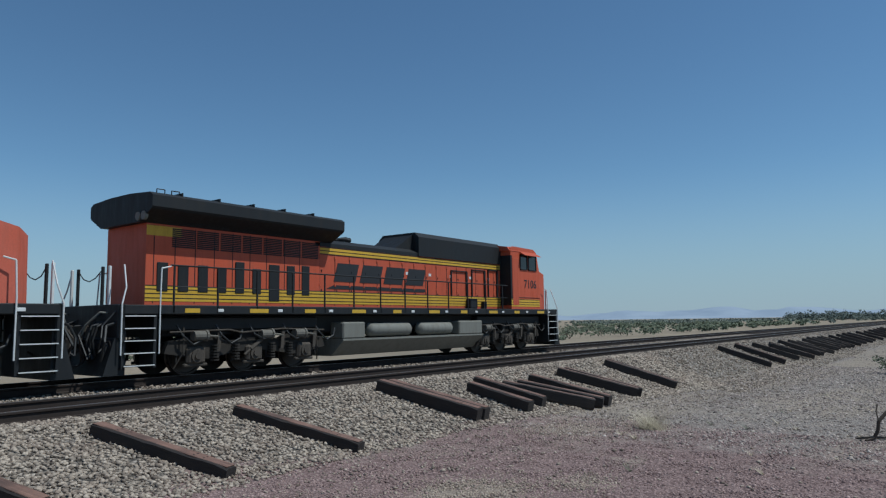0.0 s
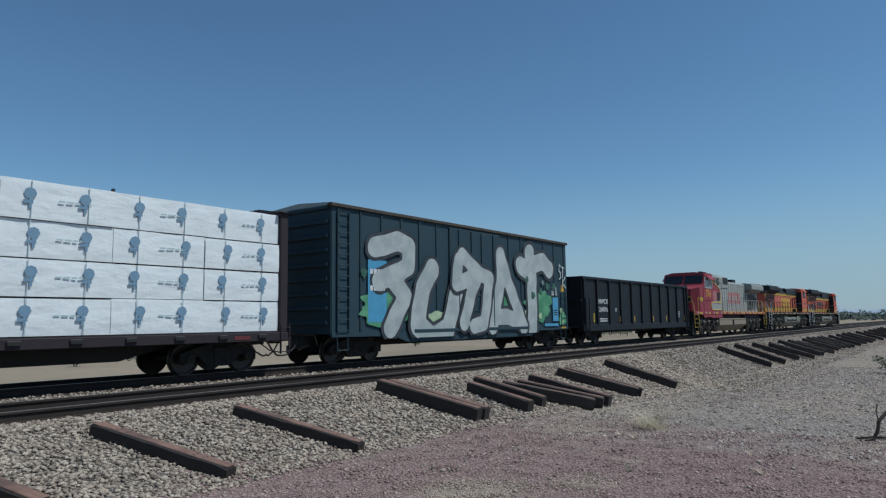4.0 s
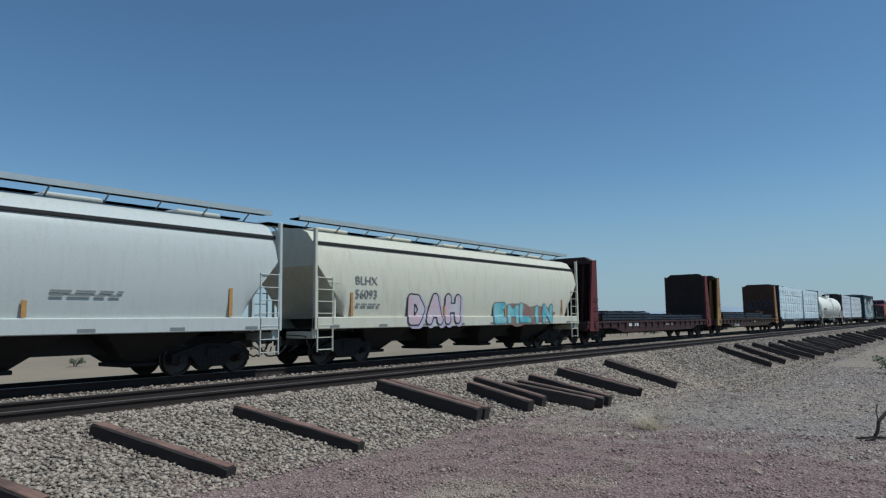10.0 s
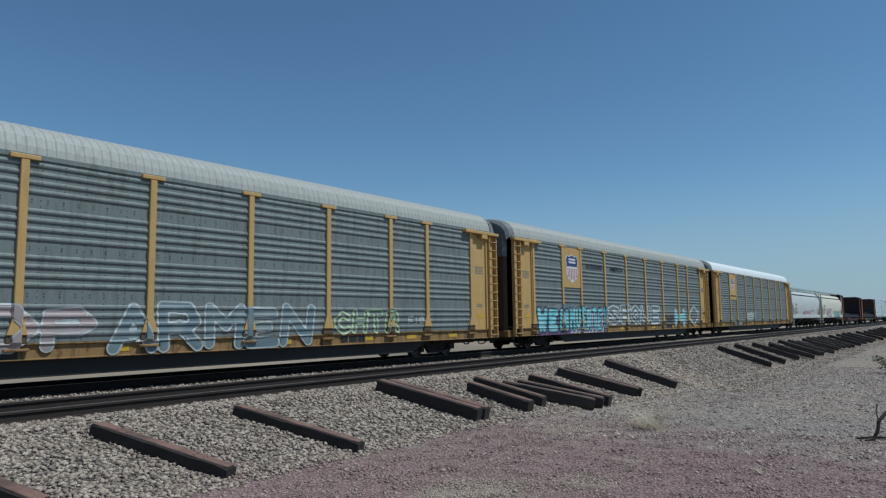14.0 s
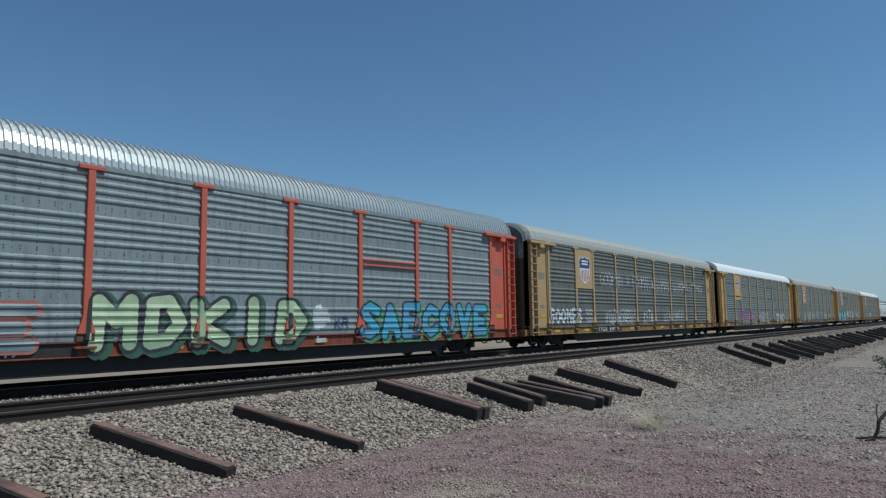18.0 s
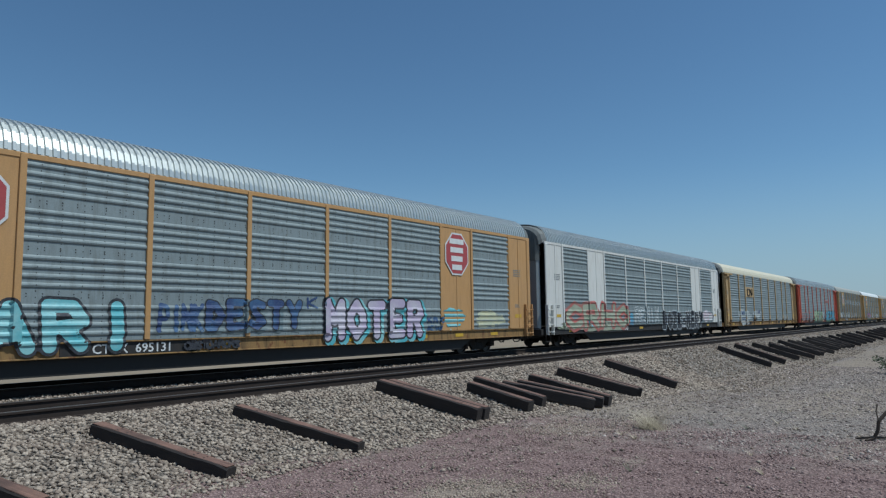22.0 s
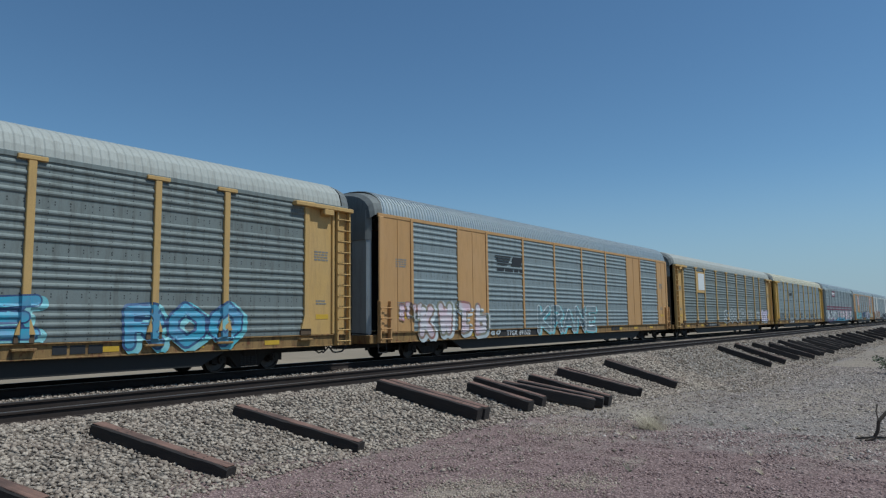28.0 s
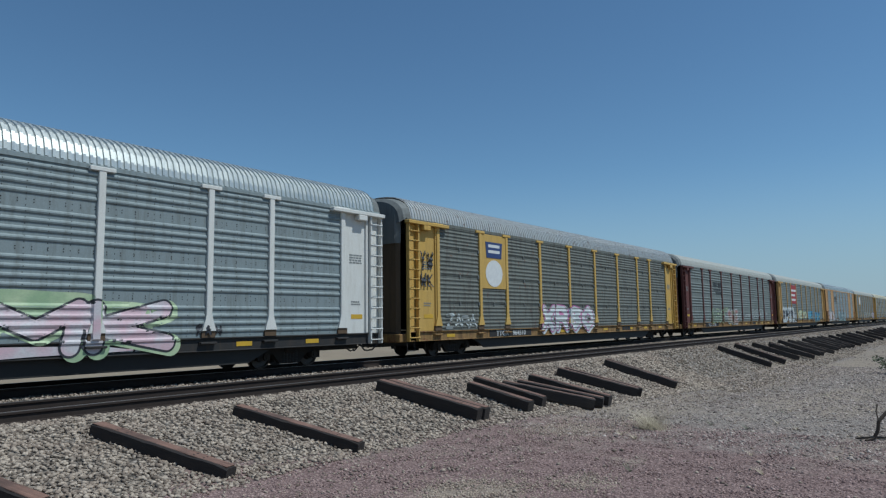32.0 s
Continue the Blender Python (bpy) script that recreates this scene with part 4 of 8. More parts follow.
def window_unit(parent, x0, x1, y, z0, z1, frame_mat, name="window"):
    """A framed side window: frame part with its pane."""
    s = -1 if y < 0 else 1
    f = Shape()
    for a, b, c, d in ((x0, x1, z1 - .05, z1), (x0, x1, z0, z0 + .05), (x0, x0 + .05, z0, z1), (x1 - .05, x1, z0, z1)):
        f.box(a, b, y, y + s * .035, c, d)
    w = part(name, f, frame_mat, parent)
    part("pane", Shape().box(x0 + .04, x1 - .04, y, y + s * .012, z0 + .04, z1 - .04), M["glass"], w)
    return w


def arc(cx, cz, r, a0, a1, n=12):
    return [(cx + r * math.cos(radians(a0 + (a1 - a0) * i / n)), cz + r * math.sin(radians(a0 + (a1 - a0) * i / n))) for i in range(n + 1)]


def silver_cab(loco, c0, c1, nose):
    """Red cab, blunt nose and full-width equipment room behind it, with the yellow-edged silver panel."""
    red, yel = M["loco_red"], M["loco_yellow"]
    part("cab", Shape().prism_y([(c0, 1.79), (c0, 4.56), (c0 + .25, 4.64), (c1 - .55, 4.62), (c1 - .34, 4.52), (c1 - .05, 3.80), (c1 + .05, 3.74), (c1 + .05, 1.79)], -1.50, 1.50), red, loco, "wide safety cab")
    part("cab_roof", Shape().prism_x([(-1.52, 4.44), (-1.40, 4.61), (-.8, 4.72), (.8, 4.72), (1.40, 4.61), (1.52, 4.44)], c0 - .1, c1 - .34), red, loco)
    part("roof_beam", Shape().box(c0 + .3, c1 - .5, 1.0, 1.2, 4.66, 4.76, .02), M["loco_black"], loco)
    part("nose", Shape().loft([[(c1, -1.48, 1.60), (c1, 1.48, 1.60), (c1, 1.48, 3.72), (c1, -1.48, 3.72)], [(nose - .42, -1.48, 1.60), (nose - .42, 1.48, 1.60), (nose - .42, 1.48, 3.52), (nose - .42, -1.48, 3.52)], [(nose, -1.02, 1.60), (nose, 1.02, 1.60), (nose, .98, 3.40), (nose, -.98, 3.40)]]), red, loco, "blunt red nose")
    ws = Shape()
    for y0, y1 in ((-1.4, -.08), (.08, 1.4)):
        ws.add([(c1 - .035, y0, 3.86), (c1 - .035, y1, 3.86), (c1 - .30, y1, 4.46), (c1 - .30, y0, 4.46)], [(0, 1, 2, 3)])
    part("windscreen", ws, M["glass"], loco)
    for x, y, z in ((nose - .5, .5, 3.62), (nose - .7, -.4, 3.66), (nose + .02, .9, 3.3)):
        part("bracket", Shape().box(x - .05, x + .05, y - .05, y + .05, z - .05, z + .09, .01).rod((x - .2, y, z + .08), (x + .2, y, z + .08), .015, 5), M["loco_black"], loco)
    part("nose_door", Shape().box(nose, nose + .02, -.9, -.25, 1.95, 3.1, .01), red, loco)
    for s in (-1, 1):
        wx = c0 + .18
        for a, b in ((0, .36), (.42, .80), (.80, 1.28), (1.34, 1.76)):
            window_unit(loco, wx + a, wx + b, s * 1.50, 3.50, 4.30, M["rail_white"])
        part("awning", Shape().add([(wx + .02, s * 1.51, 4.46), (wx + 1.5, s * 1.51, 4.46), (wx + 1.38, s * 1.80, 4.16), (wx + .02, s * 1.80, 4.16), (wx + .02, s * 1.51, 4.43), (wx + 1.5, s * 1.51, 4.43), (wx + 1.38, s * 1.80, 4.13), (wx + .02, s * 1.80, 4.13)], [(0, 1, 2, 3), (7, 6, 5, 4), (0, 4, 5, 1), (1, 5, 6, 2), (2, 6, 7, 3), (3, 7, 4, 0)]), red, loco, "red window awning")
        part("battery_door", Shape().box(c1 - 1.5, c1 - .55, s * 1.50, s * 1.512, 1.86, 2.55, .008), red, loco)
        part("drip_rail", Shape().box(c1 - 1.55, c1 - .2, s * 1.50, s * 1.54, 2.60, 2.63), red, loco)
        part("skirt", Shape().prism_y([(3.55, 1.30), (3.55, 1.60), (8.95, 1.60), (8.95, 1.52), (8.3, 1.50), (8.1, 1.34), (6.5, 1.36), (6.3, 1.30)], s * 1.44, s * 1.52), red, loco, "red skirt below the walkway")
        # full-width room
        part("room_wall", Shape().box(3.55, c0 - .02, s * .98, s * 1.47, 1.79, 4.40, .01), M["loco_silver"], loco, "silver full-width equipment room")
        part("room_roof", Shape().prism_x([(s * .9, 4.40), (s * 1.48, 4.40), (s * 1.40, 4.62), (s * .9, 4.70)], 3.55, c0 - .02), M["loco_silver"], loco)
        fan = [(c0 - .02, 2.60)] + [(4.05, 2.60)] + arc(4.35, 3.05, .62, 235, 120) + [(c0 - .5, 3.95), (c0 - .02, 4.2)]
        polygon(loco, fan if s > 0 else fan, s * 1.47 + (.006 if s > 0 else 0), red, "red_field", t=.005)
        edge = arc(4.35, 3.05, .62, 235, 120)
        part("yellow_edge", Shape().path([(x, s * 1.476, z) for x, z in edge] + [(c0 - .5, s * 1.476, 3.95), (c0 - .02, s * 1.476, 4.2)], .03, 5), yel, loco)
        part("filter_hatch", Shape().box(3.95, 4.62, s * 1.475, s * 1.50, 2.62, 3.26, .01), M["loco_black"], loco)
        part("faded_panel", Shape().box(4.66, c0 - .08, s * 1.475, s * 1.488, 2.60, 3.35, .01), M["faded_red"], loco, "sun-faded door panel")
        for x0 in (3.95, 4.85):
            part("upper_grille", Shape().box(x0, x0 + .66, s * 1.47, s * 1.485, 3.82, 4.36, .01), M["steel_black"], loco, "black intake grille")
            part("grille_slats", Shape().box(x0, x0 + .66, s * 1.485, s * 1.49, 4.0, 4.01).box(x0, x0 + .66, s * 1.485, s * 1.49, 4.15, 4.16), M["loco_silver"], loco)
        # rounded silver panel with its yellow border
        lo, hi = 1.90, 2.46
        shape = [(3.6, lo), (3.6, hi), (6.05, hi)] + arc(6.05, (lo + hi) / 2, (hi - lo) / 2, 90, -90) + [(6.05, lo)]
        polygon(loco, shape, s * 1.508, M["loco_silver"], "silver_panel", t=.006)
        rim = [(3.6, hi)] + arc(6.05, (lo + hi) / 2, (hi - lo) / 2, 90, -90) + [(3.6, lo)]
        part("yellow_edge", Shape().path([(x, s * 1.512, z) for x, z in rim], .035, 5), yel, loco)
        part("panel_fill", Shape().box(3.6, c0, s * 1.47, s * 1.506, lo, hi), M["loco_silver"], loco)
        # nose stripe with dark outline
        st = [(nose - .44, 2.50), (c1 + .40, 2.50)] + arc(c1 + .40, 2.66, .16, 270, 90) + [(nose - .44, 2.82)]
        polygon(loco, [(c1 + .18, 2.46), (nose - .44, 2.46), (nose - .44, 2.86), (c1 + .18, 2.86)], s * 1.482, M["loco_black"], "stripe_outline", t=.003)
        polygon(loco, st, s * 1.486, yel, "nose_stripe", t=.003)
        for z in (2.58, 2.66, 2.74):
            part("pin_stripe", Shape().box(c1 + .3, nose - .44, s * 1.489, s * 1.493, z - .01, z + .01), M["loco_black"], loco)
        part("front_emblem", Shape().box(nose + .005, nose + .015, s * .10, s * .98, 2.40, 2.92), M["loco_black"], loco)
        for z in (2.42, 2.88):
            part("nose_stripe", Shape().path([(nose + .02, s * .98, 2.66 + (z - 2.66) * .7), (nose + .02, s * .6, z), (nose + .02, s * .1, 2.66 + (z - 2.66) * 1.25)], .03, 5), yel, loco)
        part("grab_rail", Shape().path([(3.50, s * 1.52, 1.85), (3.50, s * 1.56, 2.2), (3.50, s * 1.56, 3.9), (3.6, s * 1.5, 4.05), (5.6, s * 1.5, 4.30)], .02, 6), M["loco_silver"], loco)


M["faded_red"] = paint("sun_faded_red", (0.36, 0.10, 0.10), 0.6, (0.42, 0.40, 0.37), 0.8)


def locomotive(k, turned, body, cab_mat, band, top_mat, rail_mat, step_mat, cab=(6.1, 8.75, 9.95), rad=(-10.3, -4.8, 4.32), mid_top=4.02, high=(.6, 6.0, 4.42), number="", label=""):
    loco = thing("locomotive", label, "locomotive", group="locomotives at the head of the train")
    TRAIN.append((loco, k, turned))
    c0, c1, nose = cab
    r0, r1, rz = rad
    couplers(loco, 11.15, .88)
    for x in (-6.6, 6.6):
        loco_truck(loco, x)
    part("platform", Shape().box(-10.45, 10.45, -1.54, 1.54, 1.56, 1.79, .02), M["loco_black"] if band != "silver" else M["loco_red"], loco, "long walkway platform")
    part("underframe", Shape().box(-9.6, 9.6, -.9, .9, 1.0, 1.57, .04).box(-9.4, -4.2, -1.2, 1.2, 1.15, 1.5, .04).box(4.4, 9.4, -1.2, 1.2, 1.15, 1.5, .04), M["steel_black"], loco)
    # fuel tank and air reservoirs
    prof = [(-.95, .26), (-1.12, .40), (-1.50, .74), (-1.50, 1.12 if band == "silver" else .80), (1.50, 1.12 if band == "silver" else .80), (1.50, .74), (1.12, .40), (.95, .26)]
    tank = part("fuel_tank", Shape().prism_x(prof, -3.4, 4.35), M["tank_tan"] if band == "silver" else M["tank_grey"], loco, "dusty fuel tank")
    if band == "silver":
        part("tank_lid", Shape().box(-3.4, 4.35, -1.52, 1.52, 1.12, 1.24, .03), M["tank_tan"], tank)
        part("filler", Shape().box(.45, .75, -1.56, 1.56, .7, 1.14, .02), M["loco_black"], tank)
    else:
        for s in (-1, 1):
            part("tank_end", Shape().box(-3.4, -2.4, s * .9, s * 1.5, .8, 1.32, .04), M["tank_grey"], tank)
            part("tank_end", Shape().box(2.75, 4.3, s * .9, s * 1.5, .8, 1.32, .04), M["tank_grey"], tank)
            for a, b in ((-2.15, .05), (.45, 2.45)):
                ring = [(a, .04), (a + .05, .16), (a + .14, .225), (b - .14, .225), (b - .05, .16), (b, .04)]
                part("air_reservoir", Shape().loft([[(xx, s * 1.28 + p, 1.06 + q) for p, q in circle(rr, 16)] for xx, rr in ring]), M["tank_grey"], loco, "grey air reservoir", smooth=True)
    # hood
    part("hood", Shape().box(r1 - .2, c0 + .1, -.95, .95, 1.79, mid_top - .16).prism_x([(-.95, mid_top - .16), (-.72, mid_top), (.72, mid_top), (.95, mid_top - .16)], r1 - .2, high[0] + .1), body, loco, "long hood with access doors")
    part("hood_roof", Shape().prism_x([(-.96, mid_top - .24), (-.96, mid_top - .12), (-.7, mid_top + .02), (.7, mid_top + .02), (.96, mid_top - .12), (.96, mid_top - .24)], r1 - .2, high[0] + .1), top_mat if band != "silver" else body, loco)
    part("equipment_housing", Shape().prism_x([(-1.0, 3.72), (-1.0, high[2] - .18), (-.8, high[2]), (.8, high[2]), (1.0, high[2] - .18), (1.0, 3.72)], high[0], c0 + .05).prism_y([(high[0] - 1.0, mid_top), (high[0] + .1, high[2] - .02), (high[0] + .1, mid_top)], -.7, .7), top_mat if band != "silver" else body, loco)
    # radiator at the rear with its wide overhang
    lip = rz - (.46 if band == "silver" else .36)
    low = lip - .34
    rad_low = body
    part("radiator_cab", Shape().box(r0 + .25, r1, -.96, .96, 1.79, low + .02), rad_low, loco)
    for s in (-1, 1):
        # Intake slats run full length, added to paint the wing's shade darker.
        for q, xx in enumerate(np.arange(r0 + .95, r1 - .5, .72)):
            lv = Shape()
            for z in np.arange(low - .56, low - .06, .05):
                lv.box(xx, xx + .66, s * .955, s * .975, z, z + .034)
            part("upper_louvre", lv, M["loco_black"], loco, "black intake slats, extended to darken the wing's shade")
    wing_mat = M["loco_silver"] if band == "silver" else top_mat
    part("radiator_wing", Shape().prism_x([(-.97, low), (-1.50, lip - .06), (-1.55, lip), (-1.55, rz - .08), (-1.42, rz), (-.5, rz + .06), (.5, rz + .06), (1.42, rz), (1.55, rz - .08), (1.55, lip), (1.50, lip - .06), (.97, low)], r0 + .05, r1 + (.5 if k == 1 else .1)), wing_mat, loco, "wide radiator overhang")
    part("radiator_shutter", Shape().box(r0 + .5, r1 - .5, -.9, .9, rz + .06, rz + .10, .02), M["loco_black"], loco)
    for xx in np.arange(r0 + .9, r1 - .2, 1.1):
        part("roof_seam", Shape().box(xx, xx + .03, -1.45, 1.45, rz - .02, rz + .075), wing_mat, loco)
    part("rear_number_light", Shape().rod((r0 + .1, -1.18, lip - .20), (r0 + .02, -1.18, lip - .20), .11, 12).rod((r0 + .1, -.92, lip - .20), (r0 + .02, -.92, lip - .20), .11, 12), M["tank_grey"], loco, "pair of rear lamps under the overhang")
    for xx in (r0 + .35, r0 + .75):
        part("lifting_eye", Shape().path([(xx, -1.2, rz + .02), (xx, -1.2, rz + .14), (xx + .22, -1.2, rz + .14), (xx + .22, -1.2, rz + .02)], .014, 5), wing_mat, loco)
    for s in (-1, 1):
        for i in range(2):
            gr = Shape()
            x0 = r0 + .5 + i * 2.3
            for j in range(14):
                yy, zz = .99 + j * .036, low + .03 + j * .021
                gr.box(x0, x0 + 2.1, s * (yy + .01), s * (yy + .03), zz - .012, zz + .008)
            part("radiator_grille", gr, M["steel_black"], loco)
        # doors, vents and seams
        xs = r0 + .55
        while xs < r1 - .4:
            w = .38 if round(xs * 10) % 2 else .30
            hh = random.uniform(2.8, 3.15)
            part("door_seam", Shape().box(xs - .10, xs - .08, s * .96, s * .967, 1.85, low - .04), M["loco_black"], loco)
            v = part("vent", Shape().box(xs, xs + w, s * .96, s * .985, 1.95 if w > .35 else 2.15, hh, .01), M["loco_black"], loco, "dark louvred vent")
            xs += w + .28
        x = r1
        while x < c0 - .2:
            part("door_seam", Shape().box(x - .012, x + .012, s * .95, s * .957, 1.85, mid_top - .25), M["loco_black"], loco)
            part("door_latch", Shape().box(x + .06, x + .10, s * .95, s * .972, 2.9, 2.98, .01).box(x + .06, x + .10, s * .95, s * .972, 2.3, 2.36, .01), M["loco_black"], loco)
            part("door_hinge", Shape().box(x - .03, x + .03, s * .95, s * .975, 2.45, 2.55, .01).box(x - .03, x + .03, s * .95, s * .975, mid_top - .62, mid_top - .52, .01), body, loco)
            if int(x * 3) % 4 == 0:
                part("notice", Shape().box(x + .2, x + .34, s * .95, s * .956, 3.0, 3.1), M["letter_white"], loco)
            x += .66
    part("exhaust_stack", Shape().prism_z([(-4.6, -.5), (-3.6, -.5), (-3.6, .5), (-4.6, .5)], mid_top - .05, mid_top + .32), top_mat, loco)
    horn = Shape()
    for i, (dx, dy) in enumerate(((0, 0), (.25, .1), (.1, .3))):
        horn.rod((-2.2 + dx, dy, mid_top + .22), (-1.8 + dx, dy, mid_top + .22), .03, 8, .10).rod((-2.2 + dx, dy, mid_top), (-2.2 + dx, dy, mid_top + .24), .02, 5)
    part("air_horn", horn, M["loco_black"], loco)
    # cab and nose
    if band == "silver":
        silver_cab(loco, c0, c1, nose)
    else:
        part("cab", Shape().prism_y([(c0, 1.79), (c0, 4.42), (c0 + .25, 4.50), (c1 - .35, 4.47), (c1 - .1, 4.33), (c1 + .12, 3.55), (c1 + .12, 1.79)], -1.50, 1.50), cab_mat, loco, "wide safety cab")
        part("cab_roof", Shape().prism_x([(-1.52, 4.30), (-1.38, 4.47), (-.8, 4.56), (.8, 4.56), (1.38, 4.47), (1.52, 4.30)], c0 - .1, c1 - .12), cab_mat if band != "silver" else M["loco_red"], loco)
        part("nose", Shape().loft([[(c1 + .1, -1.45, 1.79), (c1 + .1, 1.45, 1.79), (c1 + .1, 1.45, 3.55), (c1 + .1, -1.45, 3.55)], [(nose - .35, -1.35, 1.79), (nose - .35, 1.35, 1.79), (nose - .35, 1.35, 3.40), (nose - .35, -1.35, 3.40)], [(nose, -.98, 1.79), (nose, .98, 1.79), (nose, .9, 3.28), (nose, -.9, 3.28)]]), cab_mat, loco, "blunt nose with sloped corners")
        ws = Shape()
        for y0, y1 in ((-1.35, -.08), (.08, 1.35)):
            ws.add([(c1 + .135, y0, 3.62), (c1 + .135, y1, 3.62), (c1 - .035, y1, 4.28), (c1 - .035, y0, 4.28)], [(0, 1, 2, 3)])
        part("windscreen", ws, M["glass"], loco)
        for s in (-1, 1):
            wx = c0 + .75
            window_unit(loco, wx, wx + .62, s * 1.50, 3.50, 4.18, M["rail_white"] if band == "silver" else M["loco_black"])
            window_unit(loco, wx + .70, wx + 1.40, s * 1.50, 3.50, 4.18, M["rail_white"] if band == "silver" else M["loco_black"])
            part("cab_door", Shape().box(c0 + .12, c0 + .62, s * 1.49, s * 1.515, 1.95, 4.0, .01), body if band != "silver" else M["loco_red"], loco)
            part("awning", Shape().add([(wx, s * 1.51, 4.30), (wx + 1.4, s * 1.51, 4.30), (wx + 1.4, s * 1.78, 4.14), (wx, s * 1.78, 4.14), (wx, s * 1.51, 4.28), (wx + 1.4, s * 1.51, 4.28), (wx + 1.4, s * 1.78, 4.12), (wx, s * 1.78, 4.12)], [(0, 1, 2, 3), (7, 6, 5, 4), (0, 4, 5, 1), (1, 5, 6, 2), (2, 6, 7, 3), (3, 7, 4, 0)]), cab_mat, loco)
    for s in (-1, 1):
        # handrail along the walkway
        posts_x = np.arange(-9.2, 3.4 if band == "silver" else c0 - .3, 1.25)
        for px in posts_x:
            part("handrail_post", Shape().box(px - .022, px + .022, s * 1.50, s * 1.54, 1.60, 2.77, .004), rail_mat, loco)
        part("handrail", Shape().rod((-9.3, s * 1.52, 2.77), (3.4 if band == "silver" else c0 - .35, s * 1.52, 2.77), .022, 6), rail_mat, loco)
        part("mid_rail", Shape().rod((-9.2, s * 1.52, 2.25), (3.4 if band == "silver" else c0 - .35, s * 1.52, 2.25), .012, 5), rail_mat, loco)
        for i, px in enumerate(np.arange(-8.9, 9.4, 1.95)):
            part("reflector", Shape().box(px, px + (.62 if i % 2 else .42), s * 1.54, s * 1.548, 1.60, 1.71), M["reflector"], loco)
            part("step_light", Shape().box(px + .95, px + 1.12, s * 1.54, s * 1.56, 1.62, 1.70, .01), M["letter_white"], loco)
    for s in (1, -1):
        end_steps(loco, s, step_mat)
    near = 1 if turned else -1
    if number:
        letters(loco, number, c0 + (1.10 if band == "silver" else 1.6), near * 1.506, 2.85 if band == "silver" else 2.72, .78 if band == "silver" else .52, M["letter_black"] if band != "silver" else M["loco_yellow"], turned, 1.05, label="painted road number")
    for y in (-.5, .5):
        part("headlight", Shape().rod((nose, y * .4, 3.0), (nose + .03, y * .4, 3.0), .09, 12), M["letter_white"], loco)
    if band == "orange":
        for s in (-1, 1):
            part("yellow_band", Shape().box(r1, c0, s * .95, s * .958, 1.90, 2.28), M["loco_yellow"], loco, "yellow stripe with dark lines")
            part("yellow_band", Shape().box(r1, c0, s * .95, s * .958, mid_top - .46, mid_top - .28), M["loco_yellow"], loco, "yellow stripe with dark lines")
            part("yellow_band", Shape().box(r0 + .25, r1, s * .96, s * .968, 1.90, 2.28), M["loco_yellow"], loco)
            part("yellow_band", Shape().box(r0 + .25, r0 + 1.2, s * .96, s * .968, low - .30, low - .05), M["loco_yellow"], loco)
            part("yellow_band", Shape().box(c0, c1 + .1, s * 1.50, s * 1.508, 1.90, 2.22), M["loco_yellow"], loco)
            for z in (1.98, 2.09, 2.20, 2.29, mid_top - .48, mid_top - .37, mid_top - .26):
                part("pin_stripe", Shape().box(r1, c0, s * .956, s * .962, z - .012, z + .012), M["loco_black"], loco)
                if z < 2.3:
                    part("pin_stripe", Shape().box(r0 + .25, r1, s * .966, s * .972, z - .012, z + .012), M["loco_black"], loco)
                    part("pin_stripe", Shape().box(c0, c1 + .1, s * 1.506, s * 1.512, z - .012, z + .012), M["loco_black"], loco)
            # framed equipment doors behind the cab
            for x0, x1, z0, z1 in ((c0 - 1.0, c0 - .25, 2.3, 3.45), (c0 - 2.2, c0 - 1.2, 2.3, 3.40), (c0 - 3.6, c0 - 2.5, 2.3, 3.30)):
                for a_, b_, c_, d_ in ((x0, x0 + .05, z0, z1), (x1 - .09, x1, z0, z1), (x0, x1, z1 - .04, z1)):
                    part("door_frame", Shape().box(a_, b_, s * .955, s * 1.0, c_, d_), M["loco_black"], loco)
            part("cab_recess", Shape().box(c0 - .02, c0 + .10, s * .95, s * 1.505, 1.95, 4.1), M["loco_black"], loco)
            part("cab_louvre", Shape().box(c0 - 1.5, c0 - 1.3, s * .96, s * 1.1, 1.8, 2.1).box(c0 - 2.6, c0 - 2.1, s * .96, s * 1.2, 1.8, 2.2, .03), M["loco_black"], loco)
        # the owner's initials as plain blocks
        for i in range(4):
            x0 = -1.9 + i * 1.18 + (-1.4 if k == 1 else 0)
            if k == 1:
                polygon(loco, [(x0, 2.62), (x0 + .98, 2.62), (x0 + 1.16, 3.22), (x0 + .18, 3.22)], -.955, M["letter_black"], "letter_block")
            else:
                polygon(loco, [(x0 - .04, 2.40), (x0 + 1.04, 2.40), (x0 + 1.04, 3.34), (x0 - .04, 3.34)], -.953, M["letter_black"], "letter_outline", t=.004)
                polygon(loco, [(x0, 2.44), (x0 + 1.0, 2.44), (x0 + 1.0, 3.30), (x0, 3.30)], -.957, M["loco_yellow"], "letter_block")
                part("block_slot", Shape().box(x0 + .34, x0 + .66, -.966, -.960, 2.66, 3.08), M["loco_orange"], loco)
        if k == 1:
            polygon(loco, [(-3.6, 2.38), (1.3, 2.38), (1.45, 2.50), (-3.3, 2.50)], -.955, M["letter_black"], "swoosh")
    if band == "silver":
        for i in range(4):
            x0 = -.35 - i * 1.0
            polygon(loco, [(x0, 2.48), (x0 - .80, 2.48), (x0 - .80, 3.40), (x0, 3.40)], .957, M["letter_faded_red"], "letter_block")
            part("block_slot", Shape().box(x0 - .26, x0 - .54, .958, .966, 2.74, 3.14), body, loco)
        part("sill_band", Shape().box(-10.3, 3.4, 1.54, 1.548, 1.73, 1.78), M["loco_yellow"], loco)
